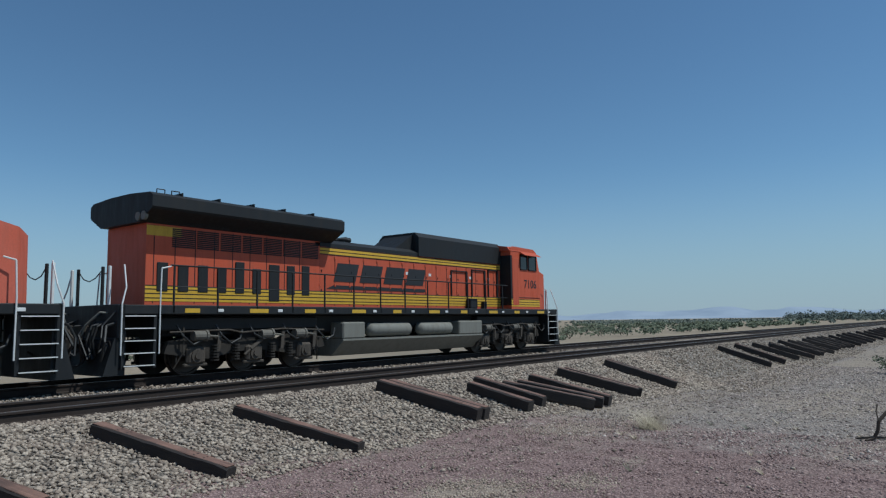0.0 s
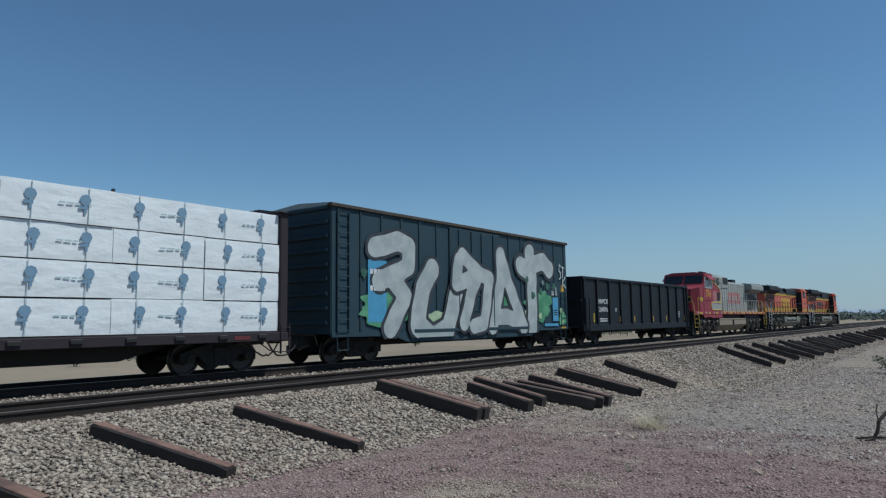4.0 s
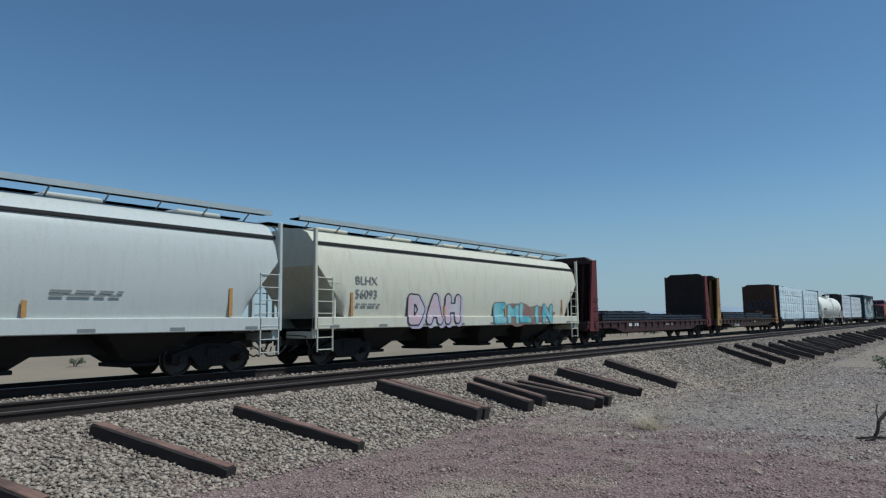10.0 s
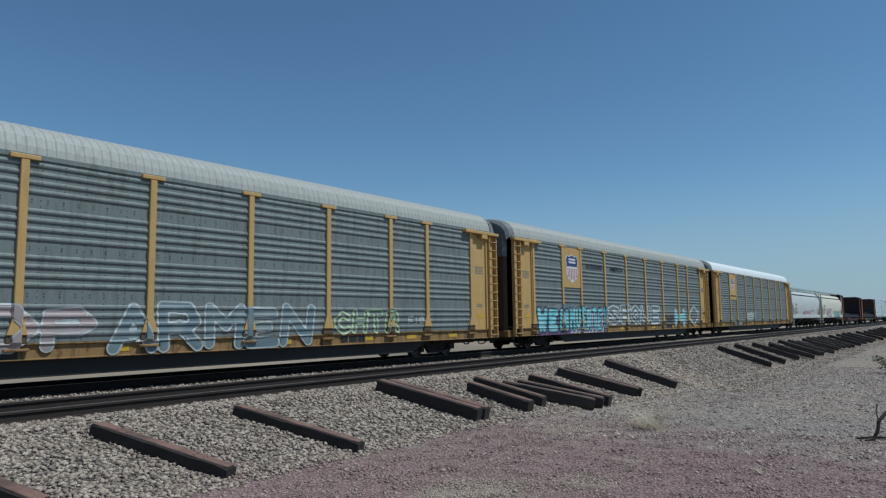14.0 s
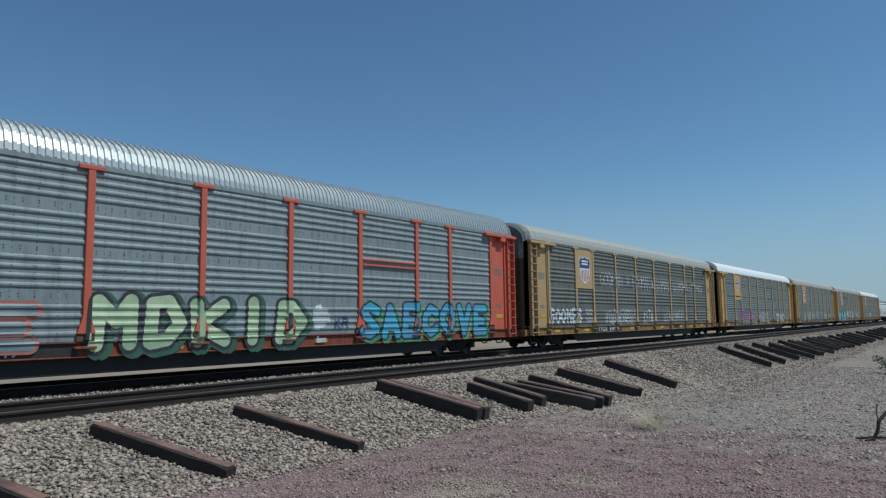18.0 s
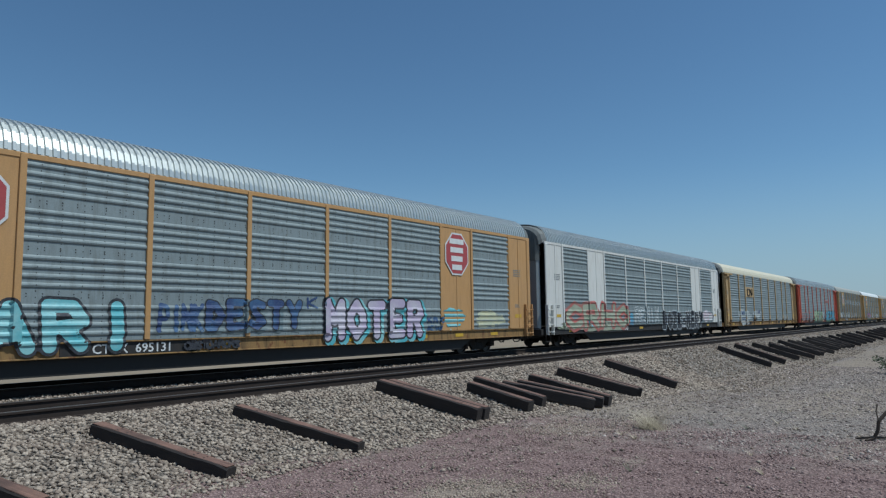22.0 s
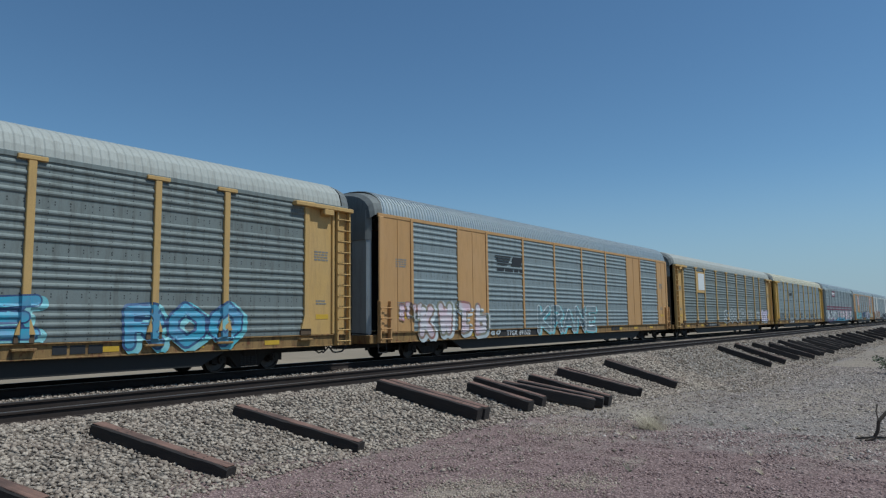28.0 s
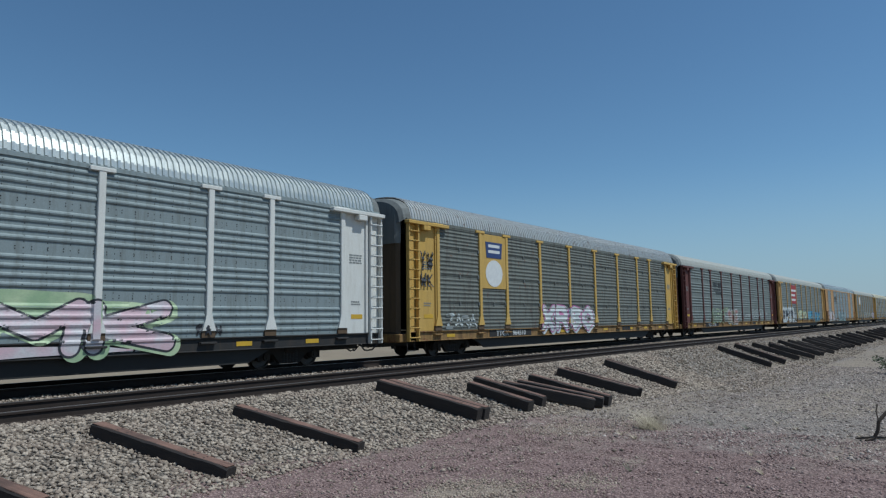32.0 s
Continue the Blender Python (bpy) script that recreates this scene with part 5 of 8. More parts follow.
        for x0 in (-3.9, -3.25, -2.6):
            part("lower_window", Shape().box(x0 - 4.2, x0 - 3.75, .965, .98, 1.95, 2.75, .01), M["steel_black"], loco)
        part("top_grille", Shape().box(-.2, 1.15, 1.0, 1.03, 4.05, 4.58, .01), M["steel_black"], loco, "black intake grille")
    return loco


locomotive(1, False, M["loco_orange"], M["loco_orange"], "orange", M["loco_black"], M["loco_black"], M["rail_white"], (6.55, 8.85, 10.0), (-9.9, -3.9, 4.55), 3.95, (.95, 6.6, 4.62), "7106", "orange and black diesel locomotive with yellow stripes, leading the train")
locomotive(2, False, M["loco_faded"], M["loco_faded"], "orange", M["loco_black"], M["loco_black"], M["rail_white"], (6.1, 8.9, 10.0), (-9.6, -4.85, 4.34), 4.02, (.6, 6.1, 4.42), "5262", "faded orange diesel locomotive with yellow stripes and block lettering")
locomotive(3, True, M["loco_silver"], M["loco_red"], "silver", M["loco_black"], M["loco_silver"], M["rail_yellow"], (5.75, 7.95, 9.3), (-10.2, -5.9, 4.27), 4.30, (-.35, 5.8, 4.70), "716", "red and silver diesel locomotive running backwards with yellow nose stripe")


# ---- freight cars ----
def freight(name, k, length, label, category="railway car"):
    car = thing(name, label, category, group="freight cars")
    TRAIN.append((car, k, False))
    couplers(car, length / 2)
    return car


def hoop_ladder(parent, x, y, z0, z1, mat, w=.42, step=.34, name="ladder"):
    s = -1 if y < 0 else 1
    sh = Shape()
    for dx in (-w / 2, w / 2):
        sh.box(x + dx - .018, x + dx + .018, y, y + s * .05, z0, z1, .004)
    z = z0 + .06
    while z < z1:
        sh.rod((x - w / 2, y + s * .05, z), (x + w / 2, y + s * .05, z), .014, 6)
        z += step
    return part(name, sh, mat, parent)


def gondola():
    car = freight("gondola_car", 4, 17.47, "black high-sided gondola car with white lettering")
    for s in (-1, 1):
        freight_truck(car, s * 6.1)
        part("side_wall", Shape().box(-8.0, 8.0, s * 1.44, s * 1.50, .98, 3.42), M["gon_black"], car)
        part("top_chord", Shape().box(-8.05, 8.05, s * 1.40, s * 1.58, 3.36, 3.50, .02), M["gon_black"], car)
        part("side_sill", Shape().box(-8.05, 8.05, s * 1.40, s * 1.57, .70, 1.04, .02), M["gon_black"], car)
        for x in [-7.9, 7.9] + [-6.38 + 1.53 * i for i in range(10)]:
            part("side_rib", Shape().box(x - .07, x + .07, s * 1.49, s * 1.60, 1.0, 3.40, .025), M["gon_black"], car)
    for s in (-1, 1):
        part("end_wall", Shape().box(s * 7.95, s * 8.05, -1.5, 1.5, .9, 3.5).box(s * 8.05, s * 8.15, -1.5, 1.5, 2.2, 2.32, .02), M["gon_black"], car)
    part("floor", Shape().box(-8.0, 8.0, -1.45, 1.45, .92, 1.0), M["gon_black"], car)
    part("centre_sill", Shape().box(-8.0, 8.0, -.3, .3, .55, .95), M["steel_black"], car)
    for x in (-6.75, -3.4, -1.35, 1.6, 3.9, 7.3):
        part("reflector", Shape().box(x - .05, x + .05, -1.512, -1.50, 1.15, 1.62 if x < -5 else 1.48), M["reflector"], car)
    letters(car, "MWCX", -5.58, -1.508, 2.12, .36, M["letter_white"], wide=1.0)
    letters(car, "204016", -5.58, -1.508, 1.70, .36, M["letter_white"], wide=1.0)
    bars(car, -5.55, -1.506, 1.24, .9, .22, 2, M["letter_white"])
    bars(car, -3.95, -1.506, 1.8, .2, .2, 3, M["letter_white"])
    bars(car, 6.2, -1.506, 1.55, .4, .4, 4, M["letter_white"])
    hoop_ladder(car, -7.72, -1.6, .5, 2.4, M["gon_black"])
    hoop_ladder(car, 7.72, -1.6, .5, 2.4, M["gon_black"])
    part("sill_step", Shape().path([(-5.0, -1.52, .9), (-5.0, -1.54, .5), (-4.7, -1.54, .5), (-4.7, -1.52, .9)], .02), M["gon_black"], car)


def boxcar():
    car = freight("boxcar", 5, 17.51, "dark blue-green boxcar covered in large white spray paint")
    for s in (-1, 1):
        freight_truck(car, s * 6.2)
        part("side_wall", Shape().box(-7.75, 7.75, s * 1.46, s * 1.52, .98, 4.95), M["box_green"], car)
        part("side_sill", Shape().prism_y([(-7.75, 1.0), (-7.75, .86), (-4.9, .84), (-4.2, .62), (4.2, .62), (4.9, .84), (7.75, .86), (7.75, 1.0)], s * 1.44, s * 1.54), M["box_green"], car)
        part("eave", Shape().box(-7.85, 7.85, s * 1.40, s * 1.60, 4.92, 5.04, .02), M["dusty_steel"], car, "rusty brown eave")
        for i in range(16):
            x = -7.5 + i * 1.0
            if -1.9 < x < 1.9:
                continue
            part("side_rib", Shape().box(x - .045, x + .045, s * 1.51, s * 1.56, 1.02, 4.92, .015), M["box_green"], car)
        door = part("sliding_door", Shape().box(-1.75, 1.75, s * 1.52, s * 1.585, 1.05, 4.85, .02), M["box_green"], car, "painted-over plug door")
        for x in (-1.2, -.35, .35, 1.2):
            part("door_rod", Shape().rod((x, s * 1.61, 1.1), (x, s * 1.61, 4.8), .022, 6), M["box_green"], door)
        for z in (1.7, 2.3, 2.9):
            part("door_bar", Shape().box(-1.6, 1.6, s * 1.585, s * 1.605, z - .03, z + .03, .008), M["box_green"], door)
        part("door_rail", Shape().box(-3.9, 3.9, s * 1.52, s * 1.62, .92, 1.04, .01), M["box_green"], car)
    for s in (-1, 1):
        part("end_wall", Shape().box(s * 7.70, s * 7.78, -1.5, 1.5, .95, 5.0), M["box_green"], car)
        for z in np.arange(1.3, 4.9, .45):
            part("end_rib", Shape().box(s * 7.78, s * 7.86, -1.4, 1.4, z - .07, z + .07, .03), M["box_green"], car)
    part("roof", Shape().prism_x([(-1.58, 4.98), (-1.5, 5.05), (0, 5.16), (1.5, 5.05), (1.58, 4.98)], -7.8, 7.8), M["roof_grey"], car)
    part("centre_sill", Shape().box(-7.9, 7.9, -.3, .3, .5, .98), M["steel_black"], car)
    plate(car, 6.2, 6.72, -1.575, 1.25, 2.35, M["blue_plate"], "panel_mark", "pale blue data panel")
    bars(car, 6.46, -1.582, 1.62, .4, .3, 3, M["letter_black"])
    plate(car, 5.4, 6.7, -1.58, 1.02, 1.14, M["blue_plate"], "panel_mark")
    bars(car, 6.46, -1.53, 2.62, .52, .40, 5, M["letter_white"])
    plate(car, -6.2, -5.3, -1.568, 1.3, 3.35, M["blue_plate"], "panel_mark", "pale blue data panel")
    bars(car, -5.75, -1.577, 2.9, .7, .30, 1, M["letter_white"])
    bars(car, -5.75, -1.577, 2.35, .7, .30, 1, M["letter_white"])
    plate(car, 7.14, 7.42, -1.526, 2.64, 2.96, M["reflector"], "panel_mark", "yellow square sticker")
    plate(car, 7.05, 7.55, -1.542, .90, .99, M["reflector"], "panel_mark")
    hoop_ladder(car, 7.3, -1.54, 1.0, 2.6, M["box_green"], .5)
    hoop_ladder(car, -7.3, -1.54, 1.0, 4.8, M["box_green"], .5)
    for s in (-1, 1):
        part("sill_step", Shape().path([(s * 7.05, -1.5, .9), (s * 7.05, -1.52, .45), (s * 7.5, -1.52, .45), (s * 7.5, -1.5, .9)], .02), M["box_green"], car)
    return car


M["blue_plate"] = plain("pale_blue_panel", (0.10, 0.33, 0.52), 0.5)


def centrebeam(k, length, spans, body, wrap, gap_mat, label):
    car = freight("centrebeam_flatcar", k, length, label)
    h = length / 2 - .62
    for s in (-1, 1):
        freight_truck(car, s * (h - 2.0))
        part("side_sill", Shape().box(-h, h, s * 1.38, s * 1.48, .82, 1.06, .015), body, car)
        part("bulkhead", Shape().box(s * (h - .30), s * h, -1.42, 1.42, .9, 4.56, .03), body, car, "tall end bulkhead")
        part("bulkhead_cap", Shape().prism_x([(-1.5, 4.50), (-.5, 4.68), (.5, 4.68), (1.5, 4.50)], s * (h - .36), s * (h + .05)), body, car)
        for y in (-1.0, -.33, .33, 1.0):
            part("bulkhead_rib", Shape().box(s * h, s * (h + .09), y - .05, y + .05, .95, 4.5, .02), body, car)
        for x in np.arange(-h + .7, h - .3, 1.25):
            part("winch", Shape().box(x - .14, x + .14, s * 1.46, s * 1.53, .90, 1.02, .02), M["steel_black"], car)
    part("deck", Shape().box(-h, h, -1.45, 1.45, .98, 1.08), body, car)
    part("centre_sill", Shape().prism_y([(-h, .98), (-h, .7), (-h + 3.4, .66), (-h + 4.4, .42), (h - 4.4, .42), (h - 3.4, .66), (h, .7), (h, .98)], -.35, .35), M["steel_black"], car)
    part("centre_beam", Shape().box(-h, h, -.10, .10, 1.08, 4.52).box(-h, h, -.32, .32, 4.46, 4.58, .02), gap_mat, car, "blue-grey centre beam")
    rng = random.Random(k)
    rows = [(1.10, 1.93), (1.94, 2.76), (2.77, 3.58), (3.59, 4.44)]
    for a, b, cols in spans:
        w = (b - a) / cols
        for r, (z0, z1) in enumerate(rows):
            for c in range(cols):
                x0, x1 = a + c * w + .004, a + (c + 1) * w - .004
                for s in (-1, 1):
                    dy = rng.uniform(-.03, .02)
                    t = z1 - .015 + rng.uniform(-.02, .01)
                    sh = Shape()
                    n = 7
                    grid = []
                    for i in range(n):
                        x = x0 + (x1 - x0) * i / (n - 1)
                        grid.append([(x, s * (1.36 + dy + (.012 * math.sin(i * 1.9 + r + c) if 0 < i < n - 1 else 0) - (.010 if j in (0, 4) else 0)), z0 + (t - z0) * j / 4) for j in range(5)])
                    sh.sheet(grid)
                    sh.box(x0, x1, s * .14, s * (1.325 + dy), z0, t - .004, .02)
                    bun = part("lumber_bundle", sh, wrap, car, "lumber bundle in plastic wrap", smooth=True)
                    if s < 0:
                        y = -(1.385 + dy)
                        st = Shape()
                        for fx in (.25, .75):
                            x = x0 + (x1 - x0) * fx
                            st.box(x - .008, x + .008, y - .006, y + .01, z0, t)
                        tagged(part("straps", st, M["wrap_crease"], bun), kind="stuff")
                        mk = Shape()
                        cnt = 2
                        for j in range(cnt):
                            x = x0 + (x1 - x0) * (j + .5) / cnt + rng.uniform(-.1, .1)
                            zc = (z0 + z1) / 2
                            if k == 6:
                                mk.prism_y([(x + .13 * math.cos(q * .785), zc + .12 + .13 * math.sin(q * .785)) for q in range(8)], y - .008, y + .004).box(x - .03, x + .03, y - .010, y, zc - .2, zc).box(x - .14, x + .06, y - .012, y, zc - .10, zc - .03)
                            else:
                                mk.prism_y([(x - .10, zc - .02), (x + .10, zc - .02), (x, zc + .14)], y - .008, y).prism_y([(x - .12, zc - .12), (x + .12, zc - .12), (x, zc + .03)], y - .010, y).box(x - .02, x + .02, y - .012, y, zc - .2, zc - .1)
                        part("printed_marks", mk, M["ink_mid"] if k == 6 else M["ink_teal"], bun)["kind"] = "stuff"
                        bars(bun, (x0 + x1) / 2 + .3, y, (z0 + z1) / 2, .7, .07, 1, M["ink_faint"])
                        if r == 3 and c % 2:
                            part("cable_end", Shape().box(x0 - .03, x0 + .03, -1.3, -1.2, t, t + .10, .01), M["strap"], bun)
    if k == 8:
        letters(car, "COER  316349", -4.3, -1.49, .86, .22, M["letter_white"], wide=1.15)
    else:
        bars(car, -4.3, -1.485, .94, 1.3, .15, 1, M["letter_white"], gap=.1)
    for x in (-h + 1.4, -2.4, 3.2, h - 1.6):
        part("reflector", Shape().box(x - .25, x + .25, -1.49, -1.48, .88, .98), M["reflector"] if k == 8 else M["flat_red"], car)
    part("edge_mark", Shape().box(-h + .14, -h + .22, -1.432, -1.42, 1.3, 2.3), M["reflector"], car)
    hoop_ladder(car, -h + .15, -1.46, .45, 1.3, body, .3)
    hoop_ladder(car, h - .15, -1.46, .45, 1.3, body, .3)


def tank_car():
    car = freight("tank_car", 7, 18.39, "white tank car with rust-stained dome platform and ladder")
    R, zc = 1.50, 2.53
    ends = [(8.36, .05), (8.34, .5), (8.28, .92), (8.19, 1.22), (8.08, 1.40), (7.98, 1.47), (7.86, R)]
    rings = [(-x, r) for x, r in ends] + [(-3.5, R), (0, R), (3.5, R)] + ends[::-1]
    part("tank", Shape().loft([[(x, p, zc + q) for p, q in circle(r, 48)] for x, r in rings]), M["tank_white"], car, "long white cylindrical tank", smooth=True)
    for x in (-4.6, -1.7, 1.4, 4.3):
        part("weld_seam", Shape().loft([[(x - .02, p, zc + q) for p, q in circle(R + .006, 48)], [(x + .02, p, zc + q) for p, q in circle(R + .006, 48)]], caps=False), M["tank_white"], car)
    for s in (-1, 1):
        freight_truck(car, s * 6.75)
        part("stub_sill", Shape().box(s * 5.2, s * 8.9, -.35, .35, .72, 1.06, .03), M["tank_white"], car)
        part("saddle", Shape().prism_x([(-1.2, 1.05), (-1.42, 1.7), (1.42, 1.7), (1.2, 1.05)], s * 6.45, s * 7.05), M["tank_white"], car)
        part("end_platform", Shape().box(s * 8.1, s * 8.85, -1.48, 1.48, 1.06, 1.14, .01), M["tank_white"], car)
        for y in (-1.5, 1.5):
            part("corner_rail", Shape().path([(s * 8.15, y, 1.1), (s * 8.15, y, 2.05), (s * 8.85, y, 2.05), (s * 8.85, y, .45), (s * 8.35, y, .45), (s * 8.35, y, 1.1)], .022, 6), M["rail_white"], car)
            part("corner_rail", Shape().path([(s * 8.5, y, 2.05), (s * 8.2, y * .9, 1.5), (s * 8.0, y * .85, 1.2)], .022, 6), M["rail_white"], car)
        part("bracket", Shape().prism_y([(s * 7.6, 1.1), (s * 7.2, 1.1), (s * 7.35, 1.75), (s * 7.5, 1.75)], -1.5, -1.38), M["tank_white"], car)
        part("end_rail", Shape().path([(s * 8.85, -1.45, 2.05), (s * 8.85, 1.45, 2.05)], .02, 6), M["rail_white"], car)
        part("placard", Shape().box(s * 7.55 - .16, s * 7.55 + .16, -1.46, -1.45, 1.75, 2.1), M["letter_white"], car)
    for y in (-1.5, 1.5):
        part("side_rail", Shape().rod((-8.2, y, 1.17), (8.2, y, 1.17), .028, 6), M["rail_white"], car, "white side hand rail")
        for x in (-5.6, -3.3, -1.2, 1.6, 3.6, 5.4):
            part("rail_strut", Shape().rod((x, y, 1.17), (x - .32, y * .88, 1.72), .026, 6), M["rail_white"], car)
    # top platform
    x0, x1 = -1.75, .85
    part("walkway", Shape().box(x0, x1, -1.05, 1.05, 4.02, 4.08).box(x0, x1, -1.08, -1.03, 3.95, 4.14, .01), M["tank_white"], car, "grated dome platform")
    for s in (-1, 1):
        for a, b in ((x0, x0 + .85), (x1 - .6, x1)):
            part("guard_rail", Shape().path([(a, s * 1.05, 4.08), (a, s * 1.05, 4.72), (b, s * 1.05, 4.72), (b, s * 1.05, 4.08)], .022, 6), M["rail_white"], car)
    part("guard_rail", Shape().path([(x0, -1.05, 4.72), (x0, 1.05, 4.72)], .022, 6), M["rail_white"], car)
    part("manway", Shape().rod((-.4, 0, 3.95), (-.4, 0, 4.32), .36, 16).rod((-.4, 0, 4.32), (-.4, 0, 4.40), .42, 16).rod((.2, .2, 4.0), (.2, .2, 4.4), .09, 10), M["tank_white"], car)
    lad = Shape()
    for x in (-.22, .22):
        lad.path([(x, -1.62, .58), (x, -1.62, 2.6), (x, -1.56, 3.1), (x, -1.36, 3.55), (x, -1.06, 4.05)], .022, 6)
    for z, y in [(.62 + .31 * i, -1.62) for i in range(7)] + [(2.85, -1.6), (3.15, -1.54), (3.45, -1.42), (3.75, -1.26)]:
        lad.rod((-.22, y, z), (.22, y, z), .015, 6)
    part("ladder", lad, M["rail_white"], car, "white side ladder")
    part("stain", Shape().loft([[(x, -(R + .006) * math.cos(a), zc + (R + .006) * math.sin(a)) for a in (.35, .55, .75, .95, 1.1)] for x in (-.12, .18)], close=False), M["stain"], car, "orange rust stain")
    for x in (-4.55, -1.55, 1.45, 3.2):
        part("orange_mark", Shape().loft([[(x + d, -(R + .005) * math.cos(a), zc + (R + .005) * math.sin(a)) for a in (-.18, 0, .15)] for d in (-.05, .05)], close=False), M["stain"], car)
    part("orange_mark", Shape().loft([[(x, -(R + .006) * math.cos(a), zc + (R + .006) * math.sin(a)) for a in (-.1, .2, .5)] for x in (6.8, 6.9)], close=False), M["stain"], car)
    letters(car, "TILX 402259", -5.66, -(R + .004), 2.12, .38, M["letter_black"], wide=1.06)
    bars(car, -5.66, -1.435, 1.88, 1.9, .22, 2, M["letter_grey"])
    plate(car, 2.55, 3.15, -1.497, 2.38, 2.54, M["reflector"], "yellow_mark")
    bars(car, 4.3, -1.495, 2.25, .9, .3, 3, M["letter_grey"])
    bars(car, 5.6, -1.497, 2.5, .5, .5, 4, M["letter_grey"])
    part("bottom_gear", Shape().box(-2.2, -1.2, -.5, .5, .62, 1.1, .03).rod((-3, -.6, .85), (3.5, -.6, .85), .04, 6).box(1.4, 2.0, -.7, .1, .6, 1.0, .03), M["truck"], car)


M["stain"] = plain("orange_rust_stain", (0.52, 0.27, 0.08), 0.7)


def bulkhead_flat(k, length, body, side, wood, label, pipes, seed):
    car = freight("bulkhead_flatcar", k, length, label)
    h = length / 2 - .62
    for s in (-1, 1):
        freight_truck(car, s * (h - 1.9))
        part("side_sill", Shape().prism_y([(-h, 1.16), (-h, .84), (-h + 3.4, .80), (-h + 4.6, .56), (h - 4.6, .56), (h - 3.4, .80), (h, .84), (h, 1.16)], s * 1.40, s * 1.46), body, car)
        part("sill_edge", Shape().box(-h, h, s * 1.38, s * 1.50, 1.08, 1.18, .012), body, car)
        for i in range(20):
            x = -h + .8 + i * (2 * h - 1.6) / 19
            part("stake_pocket", Shape().box(x - .09, x + .09, s * 1.46, s * 1.56, .90, 1.14, .012), body, car)
        # tapered bulkheads
        face = s * (h - 1.22)
        for y in (-1.46, 1.46):
            part("bulkhead_side", Shape().prism_y([(face, .70), (face, 4.42), (face + s * .50, 4.38), (face + s * 1.02, .70)], y - .05, y + .05), M["flat_orange"] if k == 9 else side, car, "tapered bulkhead side plate")
            if k == 9:
                part("side_patch", Shape().prism_y([(face + s * .03, .74), (face + s * .03, 2.15), (face + s * .72, 2.05), (face + s * .96, .74)], y - .056, y + .056), side, car, "worn yellow lower plate")
        part("bulkhead_boards", Shape().prism_x([(-1.40, 1.1), (-1.40, 4.26), (-.98, 4.52), (.98, 4.52), (1.40, 4.26), (1.40, 1.1)], face - s * .01, face - s * .06), wood, car, "dark backing of the bulkhead")
        rb = random.Random(k * 3 + s)
        for i in range(17):
            z0 = 1.12 + i * .20
            wid = 1.44 if z0 < 4.1 else 1.44 - (z0 - 4.1) * 1.5
            q = face - s * (.055 + rb.uniform(0, .012))
            part("plank", Shape().box(min(q, q - s * .04), max(q, q - s * .04), -wid + rb.uniform(-.02, .02), wid + rb.uniform(-.02, .02), z0, z0 + .19, .008), wood, car)
        for y in (-.9, -.3, .3, .9):
            part("bulkhead_brace", Shape().prism_y([(face, 1.0), (face, 4.4), (face + s * .28, 4.3), (face + s * .72, 1.0)], y - .05, y + .05), side if k == 9 and abs(y) > .5 else body, car)
        part("bulkhead_top", Shape().prism_x([(-1.50, 4.28), (-1.02, 4.58), (1.02, 4.58), (1.50, 4.28), (1.40, 4.2), (-1.40, 4.2)], face, face + s * .45), body, car)
        part("end_sill", Shape().box(s * (h - .2), s * (h + .05), -1.4, 1.4, .72, 1.14, .02), body, car)
        for y in (-1.52, 1.52):
            for z in (.95, 1.35, 1.85, 2.35):
                q = -1 if y < 0 else 1
                part("grab_iron", Shape().path([(face + s * .08, y, z), (face + s * .08, y + q * .07, z), (face + s * .5, y + q * .07, z), (face + s * .5, y, z)], .016, 5), body, car)
            part("sill_step", Shape().path([(face + s * .25, y * .98, .8), (face + s * .25, y, .48), (face + s * .62, y, .48), (face + s * .62, y * .98, .8)], .018), body, car)
    if k == 9:
        q = h - 1.22 - .115
        for j in range(5):
            yc = -1.0 + j * .48
            ring = [(q, yc + .22 * math.cos(w) * (1 if j % 2 else .8), 2.5 + .42 * math.sin(w) + .05 * math.sin(j * 2.3)) for w in np.linspace(.4 * j, .4 * j + 5.2, 12)]
            part("spray_paint", Shape().path(ring, .045, 5), M["ink_dark_blue"], car, "blue sprayed loop")
        part("rust_patch", Shape().prism_x([(-.4, 1.2), (-.45, 1.9), (.3, 2.0), (.4, 1.2)], q - .003, q), M["flat_orange"], car)
    part("deck", Shape().box(-h, h, -1.44, 1.44, 1.08, 1.20), wood, car, "worn plank deck")
    part("centre_sill", Shape().box(-h, h, -.4, .4, .45, 1.1), M["steel_black"], car)
    rng = random.Random(seed)
    for a, b, rows in pipes:
        r = .075
        for j in range(rows):
            for i in range(9):
                x0, x1 = a + rng.uniform(-.25, .25), b + rng.uniform(-.25, .25)
                y = -1.22 + i * .30 + rng.uniform(-.02, .02)
                part("pipe", Shape().rod((x0, y, 1.28 + j * .158), (x1, y, 1.28 + j * .158), r, 9), M["pipe"], car)
        for f in (.12, .38, .62, .88):
            x = a + (b - a) * f
            zt = 1.22 + rows * .158
            part("strap", Shape().path([(x - .1, -1.36, 1.15), (x, -1.34, zt), (x, 1.34, zt), (x - .1, 1.36, 1.15)], .014, 5), M["strap_grey"], car)
            part("wedge", Shape().box(x - .2, x - .1, -1.3, 1.3, zt, zt + .07), M["tie"], car)
    letters(car, "TTPX  82484", -4.8, -1.466, .60, .26, M["letter_white"]) if k == 9 else bars(car, -4.2, -1.468, .98, 1.9, .20, 1, M["letter_white"], gap=.05)
